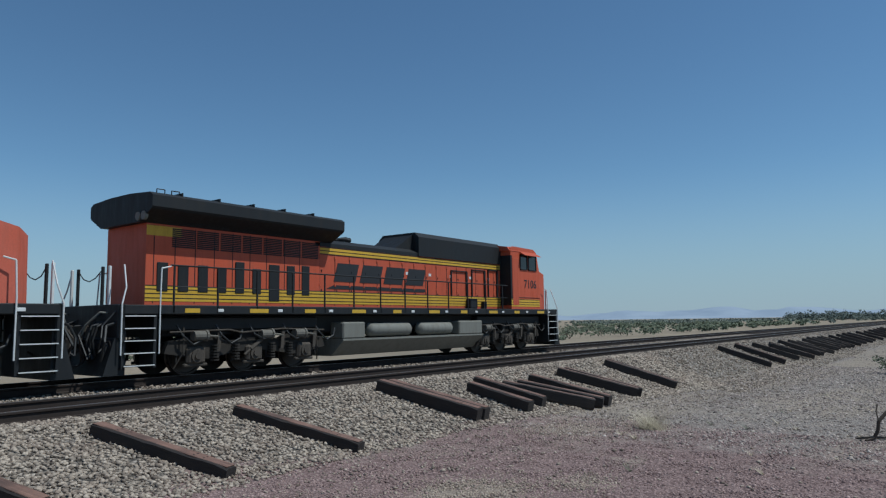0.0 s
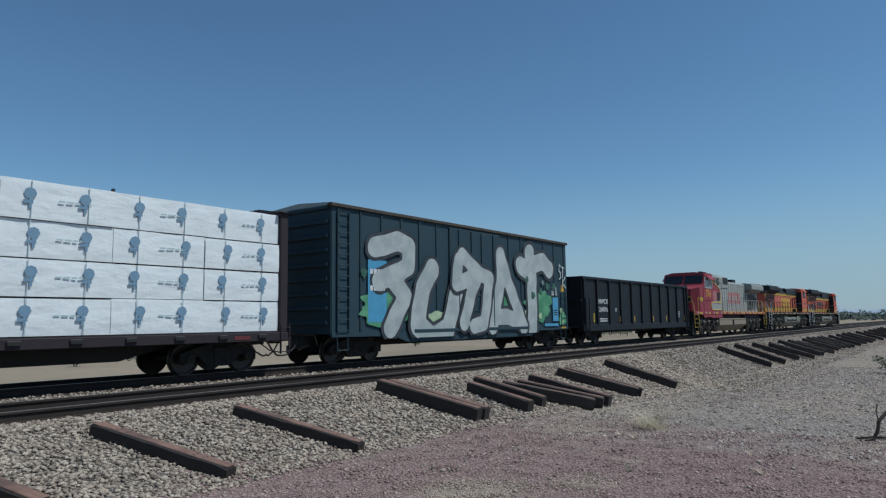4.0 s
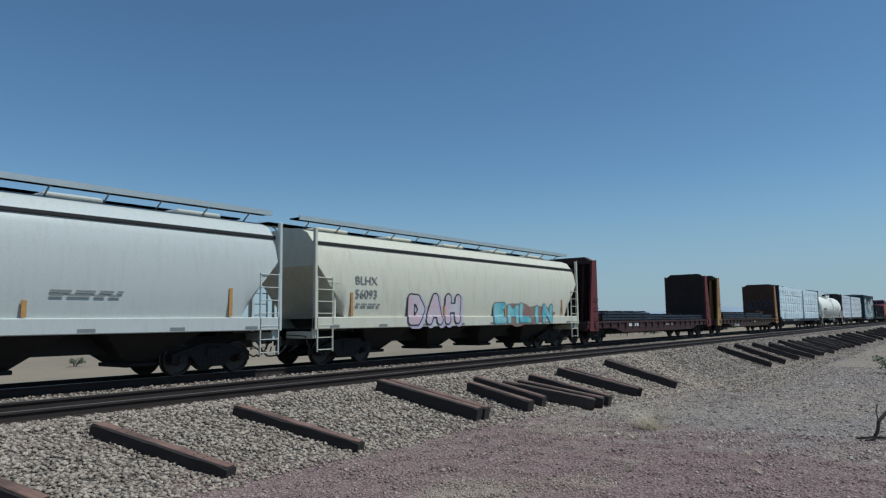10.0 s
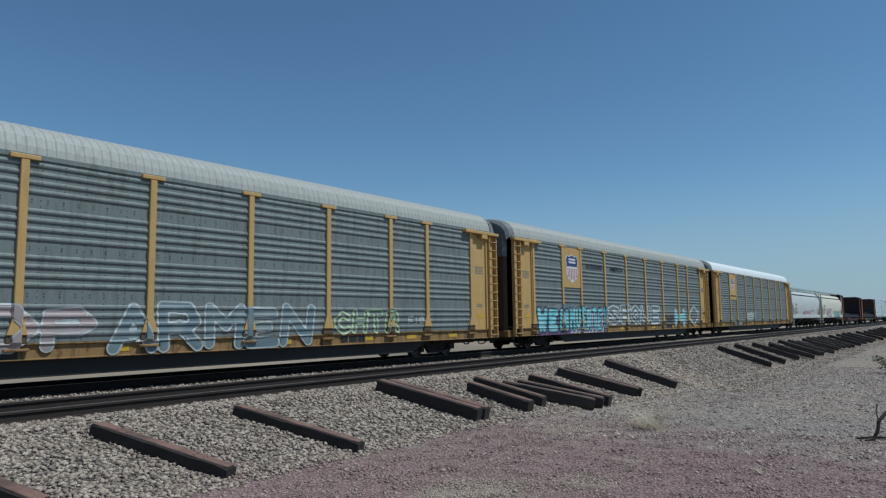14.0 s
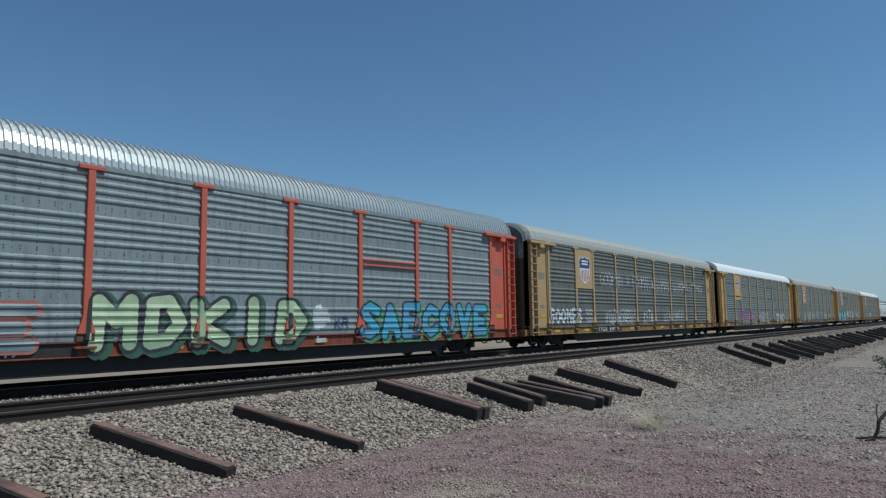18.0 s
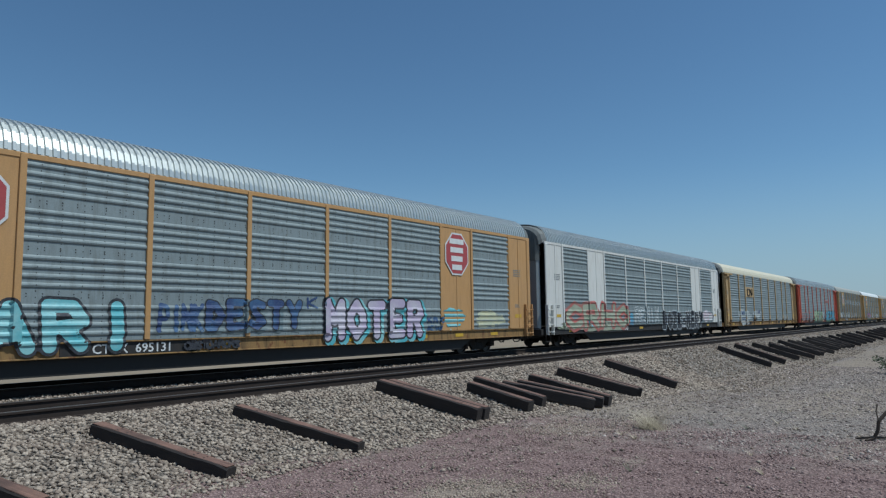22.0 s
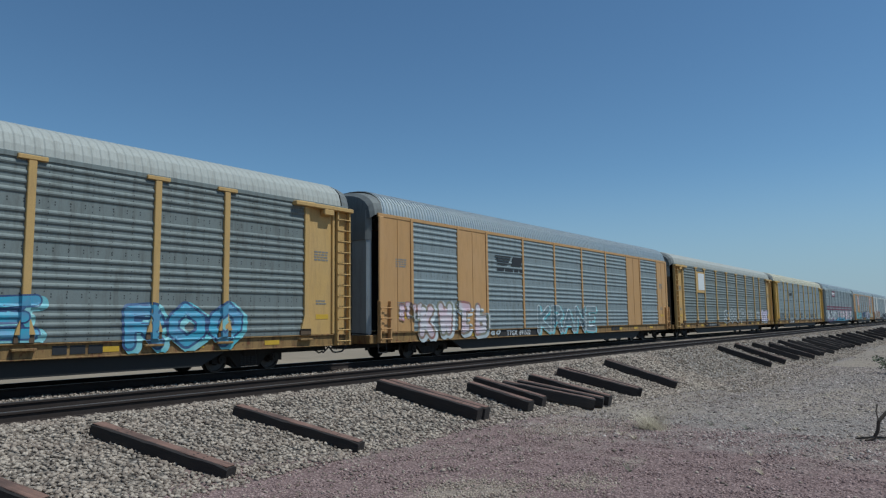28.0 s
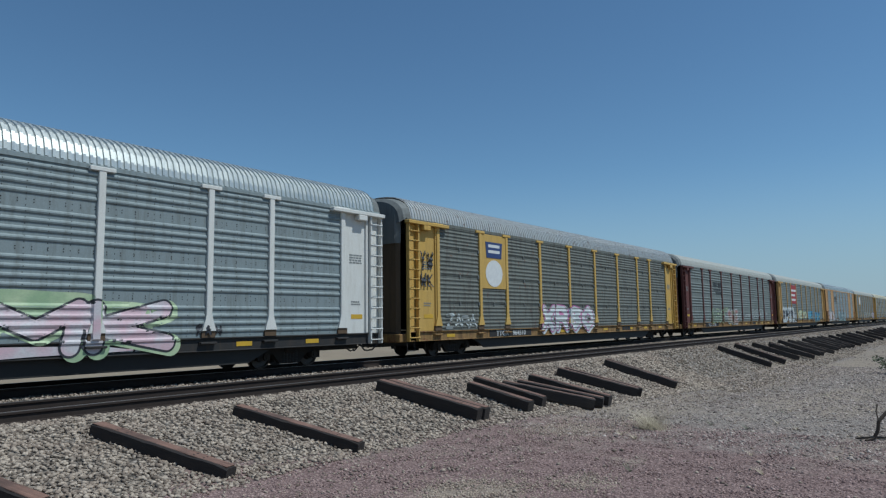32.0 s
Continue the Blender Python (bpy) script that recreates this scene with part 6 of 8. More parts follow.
    bars(car, 1.2, -1.468, .92, 1.6, .10, 1, M["letter_white"])
    part("stake", Shape().box(-h + 1.75, -h + 1.85, -1.5, -1.42, 1.18, 1.62), M["boards"], car)
    return car


def hopper(k, length, body, label):
    car = freight("covered_hopper_car", k, length, label)
    h = length / 2 - .62
    half = [(1.50, 1.45), (1.56, 1.9), (1.58, 2.5), (1.55, 3.05), (1.47, 3.5), (1.36, 3.76), (1.10, 4.08), (.70, 4.24), (0, 4.30)]
    prof = [(-y, z) for y, z in half] + half[-2::-1]

    def ring(x, low):
        return [(x, y, max(z, low)) for y, z in prof]

    # body with its lower corners cut away at both ends
    body_sh = Shape()
    xs = [(-h + .12, 3.05), (-h + .55, 2.55), (-h + 1.15, 1.75), (-h + 1.32, 1.45), (0, 1.45), (h - 1.32, 1.45), (h - 1.15, 1.75), (h - .55, 2.55), (h - .12, 3.05)]
    body_sh.loft([ring(x, low) for x, low in xs])
    part("body", body_sh, body, car, "smooth curved hopper body", smooth=True)
    for s in (-1, 1):
        freight_truck(car, s * (h - 1.85))
        part("roof_line", Shape().box(-h + .1, h - .1, s * 1.36, s * 1.43, 3.70, 3.80, .015), M["steel_black"], car, "dark roof seam")
        part("side_sill", Shape().box(-h, h, s * 1.46, s * 1.60, 1.12, 1.48, .02), body, car)
        part("end_sheet", Shape().add([(s * (h - .14), -1.5, 3.05), (s * (h - .14), 1.5, 3.05), (s * (h - 1.9), 1.3, 1.0), (s * (h - 1.9), -1.3, 1.0), (s * (h - .2), -1.5, 3.05), (s * (h - .2), 1.5, 3.05), (s * (h - 1.96), 1.3, 1.0), (s * (h - 1.96), -1.3, 1.0)], [(0, 1, 2, 3), (4, 7, 6, 5), (0, 3, 7, 4), (1, 5, 6, 2), (0, 4, 5, 1), (3, 2, 6, 7)]), M["steel_black"], car)
        part("end_sill", Shape().box(s * (h - .25), s * h, -1.5, 1.5, .84, 1.14, .02), body, car)
        part("end_platform", Shape().box(s * (h - 1.5), s * h, -1.45, 1.45, 1.06, 1.14), M["steel_black"], car)
        for y in (-1.55, 1.55):
            part("corner_post", Shape().box(s * (h - .10), s * h, y - .06, y + .06, 1.1, 4.18, .015), body, car)
            hoop_ladder(car, s * (h - .42), y, .45, 2.72, body, .62, .36)
            part("end_post", Shape().box(s * (h - .95), s * (h - .87), y * .95 - .03, y * .95 + .03, 1.1, 2.3, .01), body, car)
        for y in (-.75, .75):
            part("roof_walk", Shape().box(-h - .1, h + .1, y - .22, y + .22, 4.50, 4.54), M["roof_galv"], car, "grated roof walk")
            for x in np.arange(-h + .4, h, 1.35):
                part("walk_bracket", Shape().path([(x, y * .75, 4.22), (x, y + (.2 if y > 0 else -.2), 4.5)], .022, 5), body, car)
    part("walk_edge", Shape().box(-h - .1, h + .1, -1.0, -.96, 4.46, 4.60).box(-h - .1, h + .1, .96, 1.0, 4.46, 4.60), M["roof_galv"], car)
    for i in range(5):
        x = -h + 1.9 + i * (2 * h - 3.8) / 4
        part("hatch", Shape().box(x - .7, x + .7, -.38, .38, 4.28, 4.42, .05), body, car)
    for i in range(4):
        x = -h + 3.6 + i * (2 * h - 7.2) / 3
        part("outlet_bay", Shape().loft([[(x - 1.35, -1.4, 1.2), (x + 1.35, -1.4, 1.2), (x + 1.35, 1.4, 1.2), (x - 1.35, 1.4, 1.2)], [(x - .35, -.55, .36), (x + .35, -.55, .36), (x + .35, .55, .36), (x - .35, .55, .36)]]), M["truck"], car, "dark sloping outlet bay")
        part("outlet_gate", Shape().box(x - .42, x + .42, -.7, .7, .28, .38, .02), M["truck"], car)
    part("centre_sill", Shape().box(-h, h, -.3, .3, .62, 1.1), M["steel_black"], car)
    for x in (-h + 1.55, -2.3, 1.9, h - 1.7):
        part("orange_mark", Shape().box(x - .05, x + .05, -1.60, -1.58, 1.5, 2.25 if abs(x) > 4 else 1.85), M["stain"], car)
    for x in np.arange(-h + .8, h - .5, 2.2):
        part("reflector", Shape().box(x - .2, x + .2, -1.606, -1.60, 1.16, 1.24), M["letter_grey"], car)
    return car


gondola()
BOX = boxcar()
centrebeam(6, 24.14, ((-11.05, -2.15, 4), (-.95, 11.15, 5)), M["beam_brown"], M["wrap_white"], M["beam_blue"], "dark centrebeam flatcar stacked with white wrapped lumber")
tank_car()
centrebeam(8, 23.99, ((-10.9, .95, 5), (1.85, 11.3, 4)), M["beam_navy"], M["wrap_blue"], M["beam_blue"], "dark navy centrebeam flatcar stacked with pale blue wrapped lumber")
FLAT_Y = bulkhead_flat(9, 22.35, M["flat_brown"], M["flat_yellow"], M["boards_brown"], "rusty yellow bulkhead flatcar loaded with dark pipes", ((-8.1, -1.4, 3), (-1.0, 5.0, 3), (4.2, 9.0, 2)), 3)
FLAT_R = bulkhead_flat(10, 22.2, M["flat_dark"], M["flat_red"], M["boards"], "oxide red bulkhead flatcar loaded with dark pipes", ((-8.3, -1.2, 3), (-5.5, 3.0, 2), (1.5, 9.0, 2)), 4)
HOP1 = hopper(11, 18.52, M["hopper_cream"], "cream covered hopper car with bright spray paint")
HOP2 = hopper(12, 18.47, M["hopper_grey"], "pale grey covered hopper car with glossy sides")
letters(HOP1, "BLHX", -6.42, -1.59, 2.52, .38, M["letter_grey"], wide=1.1)
letters(HOP1, "56093", -6.42, -1.59, 2.09, .38, M["letter_grey"], wide=1.1)
letters(HOP2, "TILX", -6.3, -1.59, 2.52, .36, M["letter_grey"], wide=1.1)
letters(HOP2, "6126", -6.3, -1.59, 2.09, .36, M["letter_grey"], wide=1.1)
bars(HOP1, -6.3, -1.592, 1.85, 1.2, .12, 1, M["letter_grey"])
bars(HOP2, -6.2, -1.592, 1.80, 1.2, .22, 2, M["letter_grey"])
bars(HOP2, 3.2, -1.595, 2.0, 1.6, .18, 2, M["letter_grey"])


# ---- spray paint ----
def spray_material(name, c1, c2, rough=0.55, mix=0.5):
    """Sprayed paint: two colours run into one another, thin patches, grain."""
    m, nt, b = nodes_of(name)
    n = tex_noise(nt, 1.7, 4, 0.55)
    col = mixed(nt, ramp(nt, n, 0.5 - 0.22 * mix, 0.5 + 0.22 * mix), c1, c2)
    f = tex_noise(nt, 16, 5, 0.7, (1.0, 1.0, 2.5))
    col = mixed(nt, ramp(nt, f, 0.45, 0.75, 0, 0.35), col, (0.22, 0.24, 0.23))
    nt.links.new(col, b.inputs["Base Color"])
    b.inputs["Roughness"].default_value = rough
    return m


INK = {
    "black": spray_material("spray_black", (0.015, 0.016, 0.02), (0.03, 0.03, 0.04)),
    "white": spray_material("spray_white", (0.62, 0.64, 0.63), (0.46, 0.50, 0.50)),
    "chalk": spray_material("spray_thin_white", (0.48, 0.50, 0.48), (0.36, 0.39, 0.38)),
    "turquoise": spray_material("spray_turquoise", (0.10, 0.42, 0.47), (0.28, 0.55, 0.56)),
    "cyan": spray_material("spray_cyan", (0.06, 0.36, 0.50), (0.10, 0.27, 0.42)),
    "navy": spray_material("spray_navy", (0.025, 0.05, 0.15), (0.05, 0.12, 0.24)),
    "pink": spray_material("spray_pink", (0.50, 0.16, 0.32), (0.38, 0.10, 0.28)),
    "rose": spray_material("spray_pale_rose", (0.60, 0.42, 0.46), (0.58, 0.55, 0.56)),
    "dusty_rose": spray_material("spray_dusty_rose", (0.38, 0.29, 0.28), (0.30, 0.26, 0.25)),
    "lilac": spray_material("spray_lilac", (0.46, 0.38, 0.52), (0.56, 0.52, 0.58)),
    "purple": spray_material("spray_purple", (0.16, 0.07, 0.22), (0.10, 0.07, 0.18)),
    "lime": spray_material("spray_pale_green", (0.47, 0.56, 0.34), (0.30, 0.42, 0.24)),
    "green": spray_material("spray_green", (0.05, 0.22, 0.10), (0.13, 0.34, 0.17)),
    "red": spray_material("spray_red", (0.45, 0.10, 0.08), (0.36, 0.15, 0.12)),
    "brick": spray_material("spray_brick", (0.30, 0.12, 0.10), (0.22, 0.22, 0.15)),
    "cream": spray_material("spray_pale_yellow", (0.58, 0.56, 0.34), (0.48, 0.50, 0.34)),
    "moss": spray_material("spray_dark_green", (0.025, 0.085, 0.05), (0.04, 0.12, 0.07)),
    "olive": spray_material("spray_olive", (0.26, 0.30, 0.20), (0.38, 0.40, 0.29)),
    "slate": spray_material("spray_slate", (0.12, 0.17, 0.19), (0.20, 0.24, 0.24)),
}

# abstract strokes in a unit cell, none of them a letter of any alphabet in use
STROKES = [
    [[(.1, .1), (.15, .95), (.75, .9), (.8, .5), (.2, .45)], [(.5, .45), (.9, .05)]],
    [[(.85, .85), (.3, .95), (.1, .6), (.7, .45), (.85, .15), (.2, .05)]],
    [[(.1, .95), (.3, .1), (.5, .7), (.75, .08), (.9, .95)]],
    [[(.15, .05), (.2, .9)], [(.2, .5), (.8, .95)], [(.25, .5), (.9, .05)]],
    [[(.2, .9), (.1, .3), (.45, .05), (.8, .3), (.85, .9), (.5, 1.0), (.2, .9)]],
    [[(.1, .9), (.9, .9)], [(.5, .9), (.45, .1), (.8, .1)]],
    [[(.1, .05), (.5, .98), (.9, .05)], [(.25, .35), (.95, .4)]],
    [[(.8, .8), (.4, .98), (.12, .5), (.4, .05), (.85, .2), (.8, .5), (.5, .48)]],
    [[(.12, .95), (.5, .5), (.9, .95)], [(.5, .5), (.42, .02)]],
    [[(.15, .98), (.18, .05), (.8, .1), (.85, .55), (.3, .55)]],
]


def rack_depth(x, z):
    """How far the side of an auto rack stands out at a point of its length and height."""
    prof = np.array(rib_profile("ribbed"))
    d = RACK_Y + np.interp(z, prof[:, 1], prof[:, 0])
    for o in POSTS:
        d = np.maximum(d, RACK_Y + np.where(np.abs(x - (o - 14.275)) < .10, .078, 0))
    return np.where(z < .97, np.where(z > .92, 1.636, 1.606), d)


def masked_sheet(name, mask_sdf, x0, x1, z0, z1, cell, depth, lift, mat, parent):
    """A thin sheet of paint on a side, inside the zero line of mask_sdf."""
    nx, nz = max(2, int((x1 - x0) / cell)), max(2, int((z1 - z0) / cell))
    xs, zs = np.linspace(x0, x1, nx + 1), np.linspace(z0, z1, nz + 1)
    X, Z = np.meshgrid(xs, zs, indexing="ij")
    D = mask_sdf(X, Z)
    gx, gz = np.gradient(D, xs[1] - xs[0], zs[1] - zs[0])
    g = np.maximum(np.hypot(gx, gz), .35)
    near = np.abs(D) < cell * .75
    X = np.where(near, X - D * gx / g ** 2, X)
    Z = np.where(near, Z - D * gz / g ** 2, Z)
    inside = D <= 1e-6
    ok = inside | near
    cells = ok[:-1, :-1] & ok[1:, :-1] & ok[1:, 1:] & ok[:-1, 1:] & ((inside[:-1, :-1].astype(int) + inside[1:, :-1] + inside[1:, 1:] + inside[:-1, 1:]) >= 1)
    I, J = np.nonzero(cells)
    if len(I) == 0:
        return None
    Y = -(depth(X, Z) + lift)
    idx = lambda i, j: i * (nz + 1) + j
    F = np.stack([idx(I, J), idx(I + 1, J), idx(I + 1, J + 1), idx(I, J + 1)], 1)
    used, inv = np.unique(F, return_inverse=True)
    V = np.stack([X.ravel(), Y.ravel(), Z.ravel()], 1)[used]
    me = bpy.data.meshes.new(name)
    me.from_pydata(V.tolist(), [], inv.reshape(F.shape).tolist())
    me.materials.append(mat)
    return part(name, me, None, parent)


# stroke letters on a grid four wide and six high
GLYPH = {"A": "00 26 40|12 32", "B": "00 06 26 45 33 03|33 41 20 00", "C": "45 26 04 02 20 41", "D": "00 06 26 43 20 00", "E": "40 00 06 46|03 33", "F": "00 06 46|03 33",
         "G": "45 26 04 02 20 41 43 23", "H": "00 06|40 46|03 43", "I": "20 26", "J": "46 41 20 01", "K": "00 06|46 03 40", "L": "06 00 40", "M": "00 06 23 46 40", "N": "00 06 40 46",
         "O": "20 02 04 26 44 42 20", "P": "00 06 36 44 33 03", "Q": "20 02 04 26 44 42 20|22 40", "R": "00 06 36 44 33 03|23 40", "S": "45 26 05 14 32 41 20 01", "T": "06 46|26 20",
         "U": "06 02 20 42 46", "V": "06 20 46", "W": "06 10 24 30 46", "X": "00 46|06 40", "Y": "06 23 46|23 20", "Z": "06 46 00 40", "0": "20 02 04 26 44 42 20", "2": "05 26 45 00 40",
         "8": "23 05 26 45 23 02 20 42 23", "9": "20 44 26 05 13 43", "!": "26 22|20 21", "&": "40 05 26 34 01 20 42", "-": "13 33", " ": ""}


def glyph(ch):
    return [[(int(q[0]) / 4, int(q[1]) / 6) for q in run.split()] for run in GLYPH[ch].split("|") if run]


def spray(car, x0, x1, z0, z1, seed, fill, line, n=6, thick=.15, edge=.06, cell=.04, depth=rack_depth, shadow=None, thin=False, word=""):
    """One piece of sprayed lettering: soft-edged strokes with an outline, and a darker drop shape behind."""
    rng = np.random.default_rng(seed)
    n = len(word) or n
    w = (x1 - x0) / n
    hgt = z1 - z0
    segs = []
    pad = (thick + edge) * hgt if not thin else .04
    side = min(.3, pad / w) if not thin else .1
    for i in range(n):
        g = glyph(word[i]) if word else STROKES[int(rng.integers(len(STROKES)))]
        slant = rng.uniform(-.10, .16)
        up, sc = rng.uniform(-.05, .05), rng.uniform(.88, 1.04)
        for poly in g:
            pts = []
            for a, b in poly:
                a, b = a + rng.uniform(-.05, .05), b * sc + up + rng.uniform(-.04, .04)
                b = min(1, max(0, b))
                pts.append((x0 + w * (i + side * .75 + (1 - side * 1.5) * a + slant * b * .5), z0 + pad + (hgt - 2 * pad) * b))
            segs += list(zip(pts, pts[1:]))
    S = np.array(segs)

    def dist(X, Z):
        out = np.full(X.shape, 9.0)
        for (ax, az), (bx, bz) in S:
            lo, hi = min(ax, bx) - .6, max(ax, bx) + .6
            k = (X[:, 0] >= lo) & (X[:, 0] <= hi)
            if not k.any():
                continue
            xx, zz = X[k], Z[k]
            dx, dz = bx - ax, bz - az
            t = np.clip(((xx - ax) * dx + (zz - az) * dz) / max(1e-6, dx * dx + dz * dz), 0, 1)
            d = np.hypot(xx - ax - t * dx, zz - az - t * dz)
            out[k] = np.minimum(out[k], d)
        return out

    r = thick * hgt * .66 if not thin else .028
    e = edge * hgt * 1.15
    box = (x0 - .3, x1 + .5, z0, z1)
    name = "spray_paint"
    if thin:
        return masked_sheet(name, lambda X, Z: dist(X, Z) - r, *box, .03, depth, .012, INK[line], car)
    base = None
    if shadow:
        base = masked_sheet(name, lambda X, Z: dist(X - .10, Z + .06) - r - e * 1.6, *box, cell, depth, .008, INK[shadow], car)
    if fill == "open":
        return masked_sheet(name, lambda X, Z: np.abs(dist(X, Z) - r) - max(.028, e * .5), *box, .03, depth, .013, INK[line], car)
    if line:
        base = masked_sheet(name, lambda X, Z: dist(X, Z) - r - e, *box, cell, depth, .013, INK[line], car)
    if fill:
        masked_sheet(name, lambda X, Z: dist(X, Z) - r, *box, cell, depth, .018, INK[fill], car)
    return base


def blotch(car, x0, x1, z0, z1, seed, ink, depth=rack_depth):
    """A patch of overspray with a ragged outline."""
    cx, cz, rx, rz = (x0 + x1) / 2, (z0 + z1) / 2, (x1 - x0) / 2, (z1 - z0) / 2

    def f(X, Z):
        a = np.arctan2((Z - cz) / rz, (X - cx) / rx)
        wob = 1 + .12 * np.sin(3 * a + seed) + .08 * np.sin(7 * a + 2 * seed) + .05 * np.sin(13 * a)
        return (np.hypot((X - cx) / rx, (Z - cz) / rz) - wob * .85) * min(rx, rz)
    return masked_sheet("spray_paint", f, x0, x1, z0, z1, .05, depth, .005, INK[ink], car)


TAGS = {  # from, to, low, high, word, fill, outline, stroke, edge, shadow
    13: [(10.29, 13.27, .98, 1.85, "BENT", "chalk", "white", .15, .03, None)],
    14: [(2.6, 5.75, .62, 2.02, "WEN", "turquoise", "black", .17, .05, "purple"), (5.79, 10.15, .64, 2.06, "MUERTE!", "turquoise", "black", .11, .04, "lilac"), (10.27, 17.93, .85, 2.25, "SEQUE", "open", "white", .15, .06, None), (20.55, 22.7, .66, 2.0, "H", "turquoise", "white", .18, .05, None), (23.58, 25.5, .75, 2.45, "O", "open", "white", .03, .03, None)],
    15: [(4.6, 11.6, .70, 1.84, "LOMODP", "dusty_rose", "chalk", .15, .03, None), (11.83, 17.97, .58, 1.95, "ARMEN", "slate", "chalk", .13, .03, None), (18.80, 21.87, .86, 1.80, "CHTR", "open", "lime", .13, .06, None)],
    16: [(6.4, 11.4, .62, 2.0, "", "pink", "black", .16, .05, "green"), (13.2, 16.6, .7, 1.9, "", "open", "white", .13, .06, None), (19.8, 23.4, .75, 1.7, "", None, "white", .08, .04, None)],
    17: [(2.35, 5.8, 1.02, 1.95, "GOOMES", "white", "black", .13, .03, None)],
    18: [(9.98, 16.37, .56, 2.2, "MDKID", "lime", "black", .16, .045, "moss"), (18.46, 25.83, .62, 2.1, "SAECOVE", "cyan", "black", .15, .04, "green"), (3.0, 9.0, .66, 1.9, "CROVE", "slate", "red", .15, .05, None)],
    19: [(18.5, 21.2, .98, 1.6, "", "open", "chalk", .2, .05, None), (21.8, 24.0, .98, 1.7, "", "open", "chalk", .15, .05, None)],
    20: [(2.5, 10.35, .62, 2.36, "CRHO", "olive", "red", .13, .075, None), (11.06, 15.03, .98, 2.1, "REMIX", "open", "white", .09, .05, "slate"), (15.50, 23.6, .50, 1.92, "DOZE-NERY", "black", "white", .17, .025, "black")],
    21: [(3.1, 9.82, .60, 2.05, "SKWAR!", "turquoise", "black", .15, .04, None), (11.50, 14.77, 1.05, 2.05, "DESTY", "navy", "black", .15, .03, "slate"), (15.54, 20.35, .64, 2.2, "MOTER", "lilac", "black", .14, .035, "turquoise"), (10.25, 11.5, 1.1, 1.85, "PINK", None, "navy", .05, .03, None)],
    22: [(1.9, 10.13, .52, 2.35, "UNOHO", "white", "black", .15, .035, "purple"), (11.72, 13.29, .98, 2.3, "O", "rose", "black", .14, .04, "white"), (14.10, 18.07, .97, 2.2, "CO", "rose", "brick", .15, .04, "white"), (18.56, 25.35, .68, 2.3, "BUZ", "rose", "black", .17, .035, "white")],
    23: [],
    24: [(11.6, 18.13, .72, 2.15, "SOUP", "open", "chalk", .16, .05, None), (18.64, 20.71, 1.1, 2.05, "INO", "open", "chalk", .15, .05, None), (21.78, 23.11, 1.15, 1.85, "CZE", "open", "chalk", .12, .05, None), (23.56, 25.99, .72, 2.1, "USK", "lilac", "black", .18, .035, "white")],
    25: [(2.66, 7.2, .60, 2.2, "", "rose", "brick", .13, .05, "white"), (1.71, 3.0, 1.3, 2.05, "", "rose", "brick", .12, .05, None), (11.09, 17.18, .63, 2.05, "KRANE", "slate", "white", .12, .03, "turquoise")],
    26: [(2.5, 8.0, .72, 2.33, "SPYK", "black", "white", .15, .12, "white"), (10.14, 15.31, .98, 2.05, "NEYO", "cream", "lime", .14, .03, None), (15.72, 18.9, .98, 2.06, "ANE", "cyan", "navy", .14, .03, "turquoise"), (20.64, 23.89, .66, 2.0, "ROO", "cyan", "navy", .13, .04, "turquoise")],
    27: [(7.07, 10.48, .77, 2.12, "DRO", "open", "lime", .16, .04, None), (11.23, 14.24, .66, 2.05, "SEE", "brick", "white", .17, .04, None), (18.51, 22.94, 1.15, 2.1, "OOS", "open", "chalk", .18, .04, None)],
    28: [(9.9, 15.43, .64, 2.12, "XR80", "white", "pink", .16, .035, "white"), (2.9, 4.9, 1.02, 1.6, "ZARA", None, "chalk", .05, .03, None)],
    29: [(11.6, 20.49, .52, 2.02, "SHMK", "rose", "black", .19, .03, "lime")],
}
for k, pieces in TAGS.items():
    for q, (o0, o1, z0, z1, word, fill, line, th, ed, sh) in enumerate(pieces):
        spray(RACK_CARS[k], o0 - 14.275, o1 - 14.275, z0, z1, k * 10 + q, fill, line, 4, th, ed, shadow=sh, word=word)
